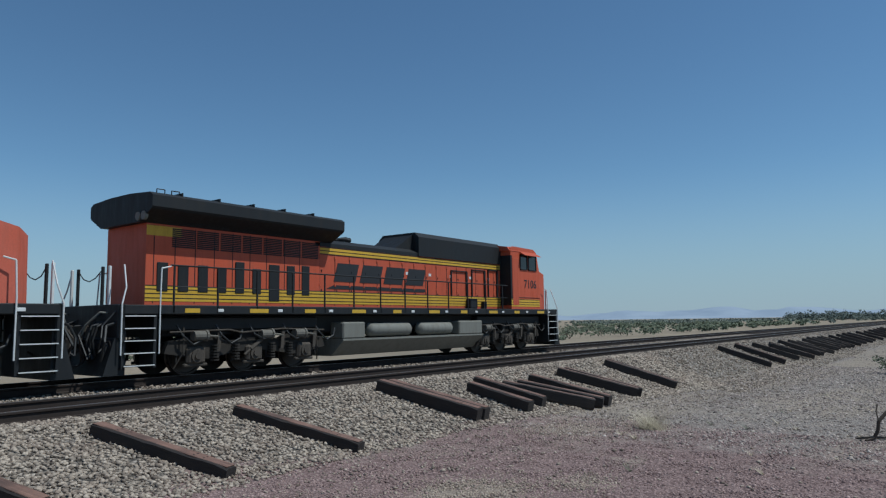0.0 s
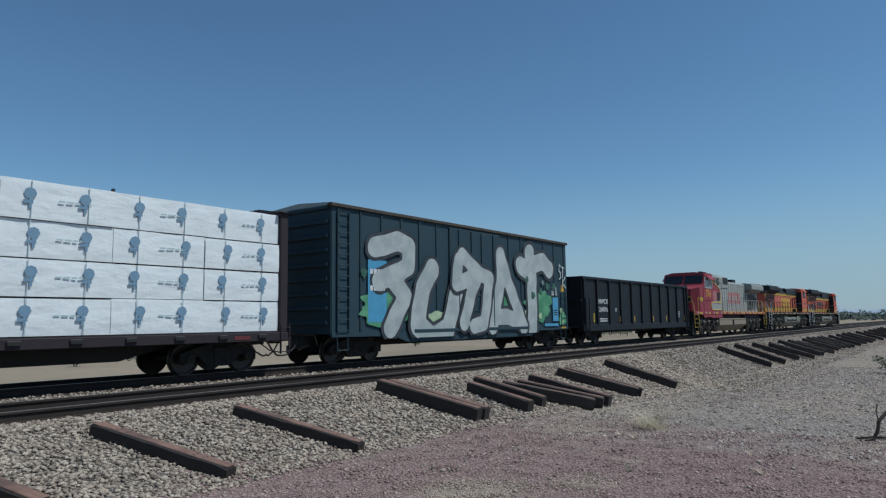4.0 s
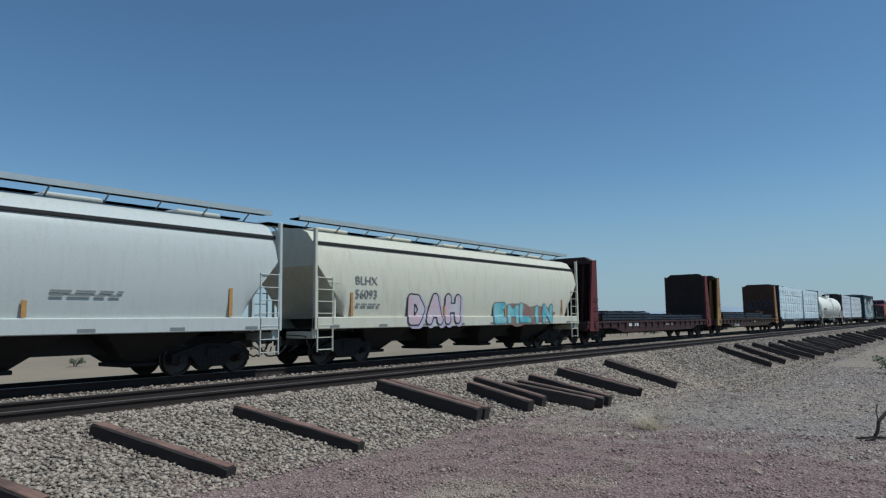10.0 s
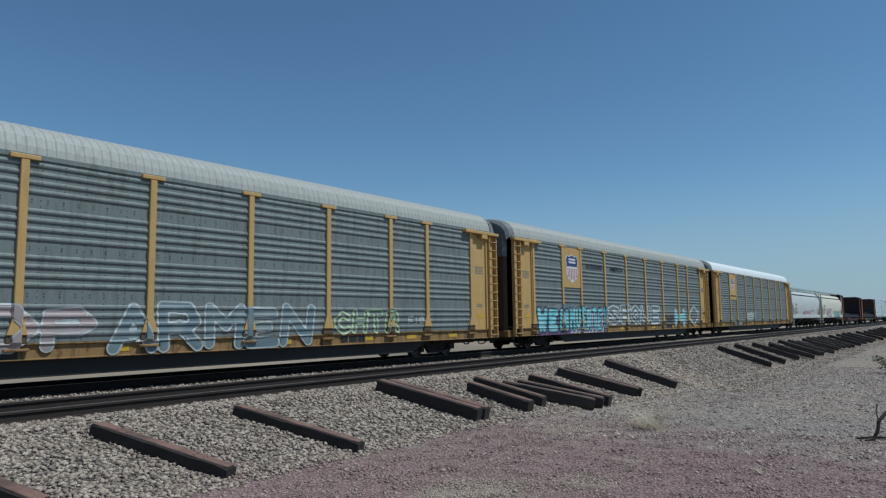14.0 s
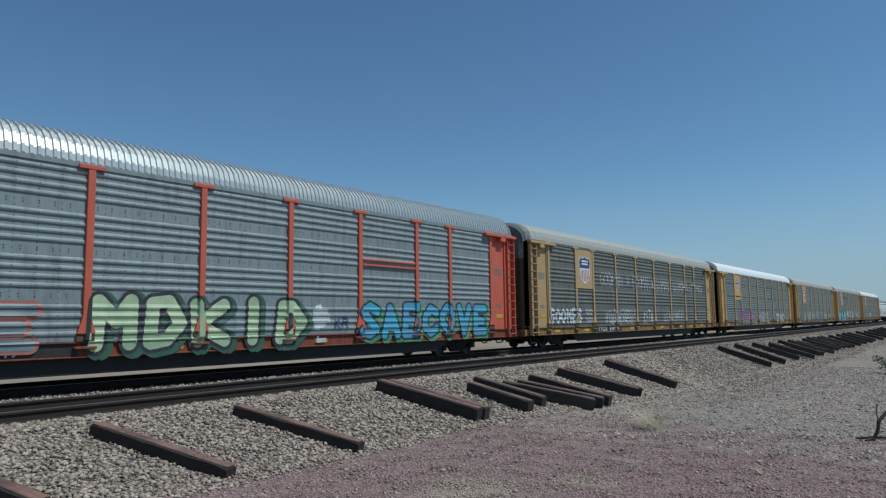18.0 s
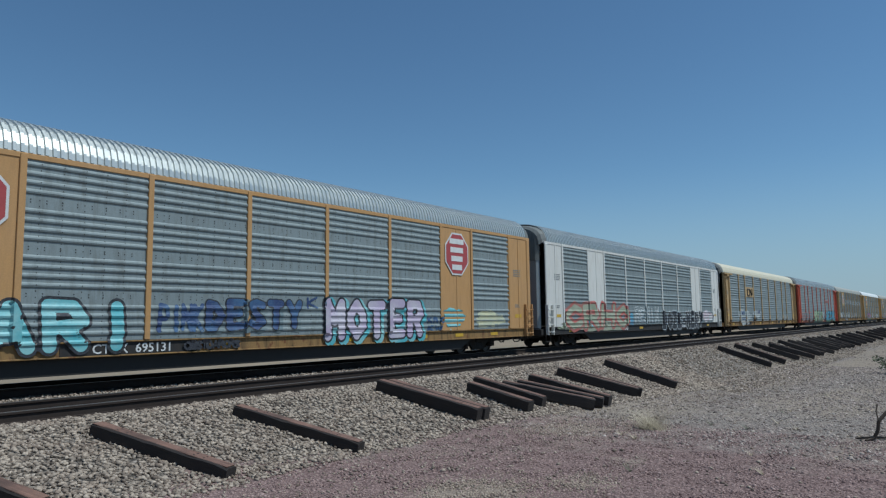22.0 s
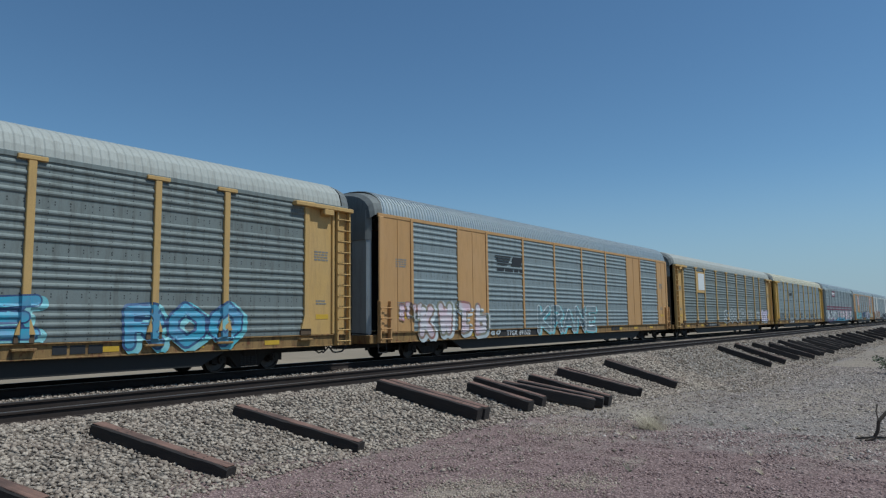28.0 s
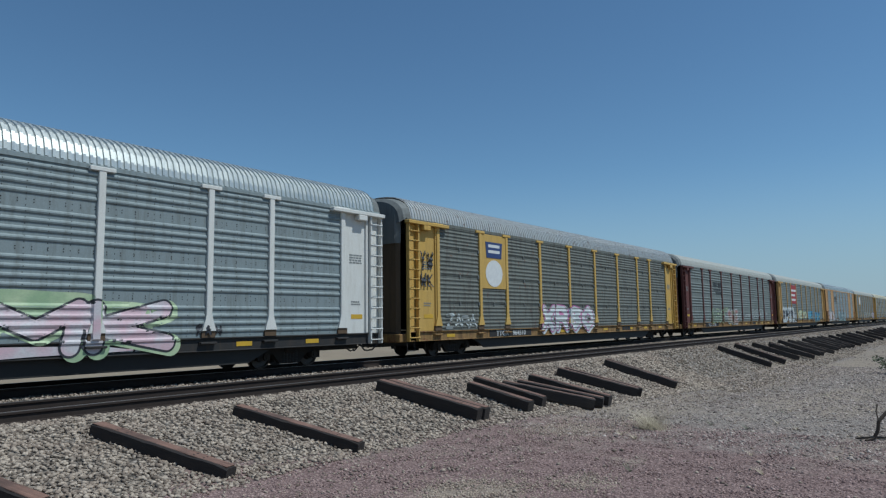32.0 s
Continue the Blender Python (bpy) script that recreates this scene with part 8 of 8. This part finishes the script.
def build_loose_ties():
    for i, (x, y, head, ln) in enumerate(TIE_AT):
        r = radians(head)
        x1, y1 = x + math.cos(r) * ln, y + math.sin(r) * ln
        lift = (.075, .060) if i in (0, 1, 29) else (.125, .150)
        z0, z1 = ground_height(x, y) + lift[0], ground_height(x1, y1) + lift[1]
        if 7.6 < y1 < 10:
            zm = max(ground_height(x + (x1 - x) * f, y + (y1 - y) * f) + .045 - (z0 + (z1 - z0) * f) for f in (.25, .5, .75))
            z0, z1 = z0 + max(0, zm) * .5, z1 + max(0, zm) * .5
        pitch = math.degrees(math.atan2(z1 - z0, ln))
        ob = new("loose_tie", tie_mesh(ln, i, *((.118, .108) if i in (0, 1, 29) else (.135, .135))).data("loose_tie", M["tie_loose"]))
        ob.matrix_basis = Matrix.Translation((x, y, z0)) @ pose(0, 0, 0, 0, 0, head) @ pose(0, 0, 0, 0, -pitch, 0)
        tagged(ob, "old black creosoted railway tie with rusty brown top on ballast", "railway tie", "loose ties beside the track")
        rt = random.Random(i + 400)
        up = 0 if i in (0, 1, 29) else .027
        # Separate lighter top: sunlit top and shaded sides split by colour, besides wear.
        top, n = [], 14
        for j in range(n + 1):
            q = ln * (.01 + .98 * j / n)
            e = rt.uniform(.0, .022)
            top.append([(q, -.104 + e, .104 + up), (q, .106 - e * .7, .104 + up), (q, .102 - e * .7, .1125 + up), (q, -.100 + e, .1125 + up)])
        part("weathered_top", Shape().loft(top), M["tie_top"], ob, "worn rusty brown top, painted lit against dark sides")
        if i < 9:
            hole = Shape()
            for d in (.45, .62, ln - .62, ln - .45):
                hole.box(d - .012, d + .012, -.05, -.03, .108 + up, .115 + up).box(d - .012, d + .012, .03, .05, .108 + up, .115 + up)
            tagged(part("spike_holes", hole, M["steel_black"], ob), kind="stuff")


def tie_material(name, lo, hi, grime=.75):
    m, nt, b = nodes_of(name)
    geo = nt.nodes.new("ShaderNodeTexCoord")
    g = tex_noise(nt, 5, 7, 0.7, (0.5, 6.0, 6.0))
    col = mixed(nt, ramp(nt, g, 0.3, 0.7), lo, hi)
    n = tex_noise(nt, 1.8, 4, 0.6)
    col = mixed(nt, ramp(nt, n, 0.42, 0.66, 0, grime), col, (0.026, 0.021, 0.019))
    nt.links.new(col, b.inputs["Base Color"])
    b.inputs["Roughness"].default_value = 0.8
    bumped(nt, b, g, 0.6, 0.012)
    return m


# Creosote and worn wood, with side shade and top light in the colours.
M["tie_loose"] = tie_material("creosoted_shade_wood", (0.013, 0.011, 0.010), (0.042, 0.030, 0.024))
M["tie_top"] = tie_material("worn_lit_tie_wood", (0.11, 0.058, 0.042), (0.29, 0.165, 0.12), .55)
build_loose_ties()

M["stone_pale"] = stone_material("pale_crushed_stone", (0.14, 0.110, 0.088), (0.58, 0.485, 0.385), (0.36, 0.275, 0.215))
M["stone_purple"] = stone_material("purple_gravel", (0.135, 0.085, 0.080), (0.52, 0.38, 0.34), (0.32, 0.225, 0.195))
M["stone_grey"] = stone_material("grey_roadside_gravel", (0.13, 0.104, 0.092), (0.60, 0.51, 0.445), (0.36, 0.28, 0.24))

scatter_stones("ballast_stones", "pale angular ballast stones", M["stone_pale"], 30000,
               lambda r, n: 2.6 + 26 * r.random(n) ** 1.35, lambda r, n: 7.9 + 3.85 * r.random(n), lambda r, n, x: r.uniform(.020, .046, n) * (1 + x / 60), 1)
scatter_stones("ballast_stones", "pale angular ballast stones between the tracks", M["stone_pale"], 9000,
               lambda r, n: 3.5 + 60 * r.random(n) ** 1.5, lambda r, n: 13.55 + 2.65 * r.random(n), lambda r, n, x: r.uniform(.022, .045, n) * (1 + x / 60), 2)
scatter_stones("ballast_stones", "pale angular ballast stones farther along", M["stone_pale"], 14000,
               lambda r, n: 26 + 80 * r.random(n) ** 1.4, lambda r, n: 6.6 + 5.1 * r.random(n) ** .8, lambda r, n, x: r.uniform(.03, .07, n), 3)
scatter_stones("side_gravel", "small purple gravel on the service road", M["stone_purple"], 42000,
               lambda r, n: 4.0 + 10.5 * r.random(n) ** .9, lambda r, n: .2 + 8.2 * r.random(n) ** .85, lambda r, n, x: r.uniform(.008, .022, n) * (1 + .8 * (r.random(n) < .05)), 4, -.05)
scatter_stones("side_gravel", "grey and tan gravel on the roadside", M["stone_grey"], 30000,
               lambda r, n: 12.0 + 30 * r.random(n) ** 1.2, lambda r, n: -1.0 + 9.4 * r.random(n), lambda r, n, x: r.uniform(.009, .021, n) * (1 + x / 26) * (1 + .9 * (r.random(n) < .08)), 5, -.08)
scatter_stones("side_gravel", "pale stones scattered over the verge", M["stone_pale"], 4200,
               lambda r, n: 5 + 34 * r.random(n) ** 1.2, lambda r, n: 5.4 + 3.2 * r.random(n) ** .7, lambda r, n, x: r.uniform(.010, .026, n) * (1 + x / 50), 6)
M["stone_tan"] = stone_material("sandy_grit", (0.26, 0.205, 0.155), (0.50, 0.41, 0.325), (0.40, 0.32, 0.25))
for q, (sx, sy, sr, cnt) in enumerate(((7.3, 5.2, .50, 2600), (12.6, 6.5, .6, 2200), (8.6, 4.3, .28, 700))):
    scatter_stones("sandy_grit", "pale tan sandy grit on the purple gravel", M["stone_tan"], cnt,
                   lambda r, n: r.normal(sx, sr * 1.1, n), lambda r, n: r.normal(sy, sr * .8, n), lambda r, n, x: r.uniform(.008, .024, n), 30 + q, .15)
scatter_stones("side_gravel", "loose pale stones on the purple gravel", M["stone_pale"], 420,
               lambda r, n: 5 + 12 * r.random(n), lambda r, n: .6 + 7.2 * r.random(n), lambda r, n, x: r.uniform(.014, .042, n), 8)
scatter_stones("side_gravel", "coarse gravel on the far verge", M["stone_grey"], 9000,
               lambda r, n: 36 + 75 * r.random(n) ** 1.3, lambda r, n: -4 + 12 * r.random(n), lambda r, n, x: r.uniform(.022, .055, n), 7, -.2)


# ---- plants ----
def leaf_material(name, c1, c2):
    m, nt, b = nodes_of(name)
    geo = nt.nodes.new("ShaderNodeNewGeometry")
    col = mixed(nt, ramp(nt, geo.outputs["Random Per Island"], 0, 1), c1, c2)
    nt.links.new(col, b.inputs["Base Color"])
    b.inputs["Roughness"].default_value = 0.75
    return m


M["leaf"] = leaf_material("creosote_leaves", (0.060, 0.078, 0.042), (0.135, 0.150, 0.085))
M["leaf_far"] = leaf_material("far_tree_leaves", (0.050, 0.068, 0.058), (0.095, 0.115, 0.090))
M["straw"] = leaf_material("dry_straw", (0.36, 0.30, 0.20), (0.52, 0.45, 0.33))
M["twig"] = plain("grey_brown_twig", (0.075, 0.055, 0.04), 0.85)


def leaves(sh, rng, cx, cy, cz, rx, rz, n, size):
    """Small folded leaf clumps through an uneven crown."""
    for _ in range(n):
        a, b, r = rng.uniform(0, 6.28), rng.uniform(-.5, 1.57), rng.random() ** .45
        x, y, z = cx + rx * r * math.cos(a) * math.cos(b), cy + rx * r * math.sin(a) * math.cos(b), cz + rz * r * math.sin(b)
        s = size * rng.uniform(.6, 1.4)
        d = Vector((rng.uniform(-1, 1), rng.uniform(-1, 1), rng.uniform(-.4, 1))).normalized() * s
        e = d.orthogonal().normalized() * s * .6
        p = Vector((x, y, z))
        sh.add([p - d, p + e, p + d, p - e], [(0, 1, 2, 3)])


def bush(x, y, h, r, seed, label, n=420, leaf="leaf"):
    rng = random.Random(seed)
    b = thing("desert_bush", label, "bush", pose(x, y, ground_height(x, y)), "desert bushes")
    for _ in range(8):
        a, t = rng.uniform(0, 6.28), rng.uniform(.3, .9)
        part("stem", Shape().path([(0, 0, -.05), (r * .35 * t * math.cos(a), r * .35 * t * math.sin(a), h * .4), (r * .8 * t * math.cos(a + .3), r * .8 * t * math.sin(a + .3), h * .85)], .012 + .01 * h * .3, 5), M["twig"], b)
    crown = Shape()
    for _ in range(9):
        a, q = rng.uniform(0, 6.28), rng.random() ** .6 * r * .7
        leaves(crown, rng, q * math.cos(a), q * math.sin(a), h * rng.uniform(.3, .7), r * rng.uniform(.3, .5), h * rng.uniform(.2, .38), n // 9, .035 + .02 * h)
    part("crown", crown.data("crown", M[leaf], fix=False), None, b)


bush(37.5, 3.2, .95, .75, 1, "dark green creosote bush beside the road")
bush(44.0, 1.8, .7, .6, 2, "low grey-green desert bush")
for i, (x, y, h, r) in enumerate(((72, 37, 1.5, 1.5), (77, 40, 1.6, 1.7), (70, 36.5, 1.2, 1.2), (84, 39, 1.5, 1.7), (74, 39, 1.0, 1.0), (80, 44, 1.4, 1.5), (95, 46, 1.5, 1.7), (101, 50, 1.2, 1.4), (88, 40, .9, 1.1), (118, 56, 1.6, 1.9), (138, 50, 1.5, 1.9), (150, 47, 1.7, 2.4), (165, 52, 1.6, 2.2), (128, 62, 1.4, 1.8),
                                  (17.9, 39.0, .5, .6), (27, 47, .45, .6), (22, 41, .35, .5), (33, 52, .6, .8), (12, 44, .5, .7), (41, 55, .5, .8), (48, 40, .45, .5))):
    bush(x, y, h, r, 20 + i, "rounded creosote bush on the desert floor", 360)


# Paler, greyer leaf colour carries the haze over the far scrub.
M["leaf_hazy"] = leaf_material("haze_tinted_scrub_leaves", (0.095, 0.115, 0.095), (0.17, 0.185, 0.135))


def build_scrub():
    """Low scrub that covers the plain out to the far tree line, thicker in drifts."""
    rng = random.Random(77)
    near, far = Shape(), Shape()
    count = 0
    while count < 2600:
        az = rng.uniform(2.5, 27) if rng.random() < .8 else rng.uniform(27, 75)
        a = radians(az)
        r = 75 + 700 * rng.random() ** 1.5
        x, y = r * math.cos(a), r * math.sin(a)
        count += 1
        if y < 34 or noise.noise((x * .012, y * .03, 2)) < rng.uniform(-.3, .25):
            continue
        h = rng.uniform(.5, 1.5) * (1.0 if az < 27 else .55) * (1.25 if r > 300 else 1)
        w = h * rng.uniform(.9, 1.8)
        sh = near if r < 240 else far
        g = ground_height(x, y)
        for _ in range(14 if r < 240 else 9):
            leaves(sh, rng, x + rng.uniform(-w, w) * .6, y + rng.uniform(-w, w) * .6, g + h * rng.uniform(.15, .75), w * .4, h * .28, 4, .13 + .0009 * r)
    ob = new("desert_scrub", near.data("desert_scrub", M["leaf"], fix=False))
    tagged(ob, "scattered olive green creosote scrub across the plain", "scrub", kind="stuff")
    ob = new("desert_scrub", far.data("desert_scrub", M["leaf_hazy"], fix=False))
    tagged(ob, "far grey-green scrub across the plain, leaves paled for haze", "scrub", kind="stuff")
    sh = Shape()
    for i in range(190):
        a = radians(1.5 + 9.5 * (i / 190) ** .8)
        r = rng.uniform(430, 640)
        x, y = r * math.cos(a), r * math.sin(a)
        h = rng.uniform(2.4, 5.0) * (1.0 if rng.random() < .8 else 1.4)
        for _ in range(14):
            leaves(sh, rng, x + rng.uniform(-2.5, 2.5), y + rng.uniform(-2.5, 2.5), -1 + h * rng.uniform(.15, .78), 1.6, h * .24, 5, .55)
    ob = new("far_tree_line", sh.data("far_tree_line", M["leaf_far"], fix=False))
    tagged(ob, "distant dark green line of trees", "trees", kind="stuff")


build_scrub()


def tree(x, y, h, r, seed):
    rng = random.Random(seed)
    t = thing("desert_tree", "small dark desert tree beside far sheds", "tree", pose(x, y, ground_height(x, y)), "far trees")
    part("trunk", Shape().rod((0, 0, -.1), (.05, .05, h * .45), .16, 8, .10), M["twig"], t)
    for _ in range(5):
        a = rng.uniform(0, 6.28)
        part("limb", Shape().rod((.05, .05, h * .4), (r * .6 * math.cos(a), r * .6 * math.sin(a), h * .75), .07, 6, .03), M["twig"], t)
    sh = Shape()
    for _ in range(16):
        a, q = rng.uniform(0, 6.28), rng.random() ** .6 * r * .75
        leaves(sh, rng, q * math.cos(a), q * math.sin(a), h * rng.uniform(.45, .85), r * .38, h * .15, 26, .2)
    part("crown", sh.data("crown", M["leaf_far"], fix=False), None, t)


for i, (az, d, h) in enumerate(((63.9, 300, 4.6), (62.2, 310, 4.4), (61.3, 290, 3.6), (60.4, 300, 5.0), (66.5, 320, 3.4), (58.6, 330, 3.0))):
    tree(d * math.cos(radians(az)), d * math.sin(radians(az)), h, h * .55, 60 + i)
M["shed"] = plain("pale_shed_wall", (0.55, 0.54, 0.50), 0.8)
M["shed_roof"] = plain("dull_shed_roof", (0.25, 0.24, 0.23), 0.8)
for az, d, w in ((59.2, 340, 9), (57.6, 350, 6), (65.2, 360, 5)):
    x, y = d * math.cos(radians(az)), d * math.sin(radians(az))
    z = ground_height(x, y)
    sd = thing("shed", "pale low shed far across the desert", "shed", pose(x, y, z, 0, 0, az - 90), "far sheds")
    part("wall", Shape().box(-w / 2, w / 2, -2, 2, -.2, 2.4), M["shed"], sd)
    part("roof", Shape().prism_x([(-2.2, 2.4), (0, 3.1), (2.2, 2.4)], -w / 2 - .2, w / 2 + .2), M["shed_roof"], sd)
    part("door", Shape().box(-.6, .6, -2.04, -2.0, 0, 2.0), M["shed_roof"], sd)
# dry grass tuft, dead branch
tg = thing("grass_tuft", "pale dry grass tuft on the gravel", "grass", pose(13.6, 5.25, ground_height(13.6, 5.25)))
rng_ = random.Random(5)
gs = Shape()
for _ in range(280):
    a, l = rng_.uniform(0, 6.28), rng_.uniform(.25, .70)
    o = (rng_.gauss(0, .16), rng_.gauss(0, .14))
    tip = (o[0] + l * .75 * math.cos(a), o[1] + l * .75 * math.sin(a), l * .72)
    gs.add([(o[0] - .009, o[1], 0), (o[0] + .009, o[1], 0), tip], [(0, 1, 2)])
tagged(part("blades", gs.data("blades", M["straw"], fix=False), None, tg), kind="stuff")
br = thing("dead_branch", "dark dead branch bent up from the gravel", "branch", pose(14.4, 1.52, ground_height(14.4, 1.52)))
part("limb", Shape().path([(-.1, .15, .0), (.0, .03, .05), (.03, -.03, .18), (.04, -.05, .34), (.14, -.18, .50), (.42, -.50, .66)], .03, 6), M["twig"], br)
part("limb", Shape().path([(-.1, .3, .03), (.05, .05, .05), (.25, -.1, .03), (.5, -.4, .04)], .022, 5), M["twig"], br)
part("limb", Shape().path([(.04, -.05, .34), (.06, -.02, .5), (.12, -.04, .62)], .012, 5), M["twig"], br)
for i in range(26):
    x, y = rng_.uniform(9, 34), rng_.uniform(.8, 5.6)
    w = thing("weed", "small dry weed on the roadside", "weed", pose(x, y, ground_height(x, y)), "roadside weeds")
    ws = Shape()
    for _ in range(40):
        a, l = rng_.uniform(0, 6.28), rng_.uniform(.06, .20)
        ws.add([(-.006, 0, 0), (.006, 0, 0), (l * math.cos(a), l * math.sin(a), l * .8)], [(0, 1, 2)])
    tagged(part("blades", ws.data("blades", M["straw"] if i % 3 else M["leaf"], fix=False), None, w), kind="stuff")


# ---- far hills ----
def build_hills():
    m, nt, b = nodes_of("haze_painted_hills")
    # Distance haze is put into the blue-grey colour and a weak glow.
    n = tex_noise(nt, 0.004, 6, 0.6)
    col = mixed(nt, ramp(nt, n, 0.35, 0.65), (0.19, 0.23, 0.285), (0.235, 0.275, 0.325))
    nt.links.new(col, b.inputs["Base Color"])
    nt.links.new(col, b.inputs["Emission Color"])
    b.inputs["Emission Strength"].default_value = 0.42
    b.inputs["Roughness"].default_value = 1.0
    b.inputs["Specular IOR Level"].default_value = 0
    for k, (dist, base, amp, seed) in enumerate(((4200, 44, 34, 3), (3700, 15, 16, 8))):
        g = []
        for i in range(161):
            a = radians(-25 + 125 * i / 160)
            p = base + amp * noise.fractal((a * 11 + seed, seed, 0), 0.7, 2.2, 6)
            hump = 34 * math.exp(-((math.degrees(a) - 14.5) / 5.5) ** 2) + 16 * math.exp(-((math.degrees(a) - 22.5) / 2.6) ** 2) if k == 0 else 0
            fade = min(1, max(.15, (38 - abs(math.degrees(a) - 10)) / 20))
            h = max(4, (p * fade * .55 + hump * .8) * 1.3)
            row = [(dist * math.cos(a), dist * math.sin(a), -4), ((dist + 150) * math.cos(a), (dist + 150) * math.sin(a), h * .55), ((dist + 320) * math.cos(a), (dist + 320) * math.sin(a), h), ((dist + 600) * math.cos(a), (dist + 600) * math.sin(a), -4)]
            g.append(row)
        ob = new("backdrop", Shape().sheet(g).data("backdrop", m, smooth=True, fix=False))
        tagged(ob, "desert hills on the horizon with haze painted pale blue", "hills", kind="structure")


build_hills()


# ---- what moves ----
TRAVEL = [(0.0, -0.00), (1.0, 21.43), (2.0, 42.97), (3.0, 64.42), (5.5, 118.06), (6.0, 128.79), (7.0, 150.24), (8.0, 171.75), (9.0, 193.37), (10.0, 215.10), (11.0, 236.84), (12.0, 258.48), (13.0, 280.06), (14.0, 301.81), (14.5, 312.71), (16.5, 356.19), (17.0, 367.06), (18.0, 388.83), (19.0, 410.57), (20.0, 432.25), (21.0, 454.01), (22.0, 475.90), (23.0, 497.87), (24.0, 519.71), (25.0, 541.46), (25.5, 552.41), (27.5, 596.44), (28.0, 607.39), (29.0, 629.17), (30.0, 650.84), (31.0, 672.61), (32.0, 694.50)]
COUPLING = [7.53, -14.83, -37.12, -54.59, -72.1, -96.24, -114.64, -138.62, -160.98, -183.18, -201.7, -220.17, -248.78, -277.32, -305.85, -334.4, -362.95, -391.49, -420.05, -448.59, -477.13, -505.68, -534.25, -562.79, -591.32, -619.88, -648.43, -676.96]
FRONT = COUPLING[0] + 22.3


def motions():
    """The whole train runs along the far track, away from the camera, faster by a little towards the end."""
    for ob, k, turned in TRAIN:
        rear = COUPLING[k - 1] if k <= len(COUPLING) else COUPLING[-1] - 28.55
        ahead = COUPLING[k - 2] if k > 1 else FRONT
        mid = (rear + ahead) / 2
        walk(ob, [(t, pose(mid + s, TRACK_FAR, 0, 0, 0, 180 if turned else 0)) for t, s in TRAVEL])


motions()
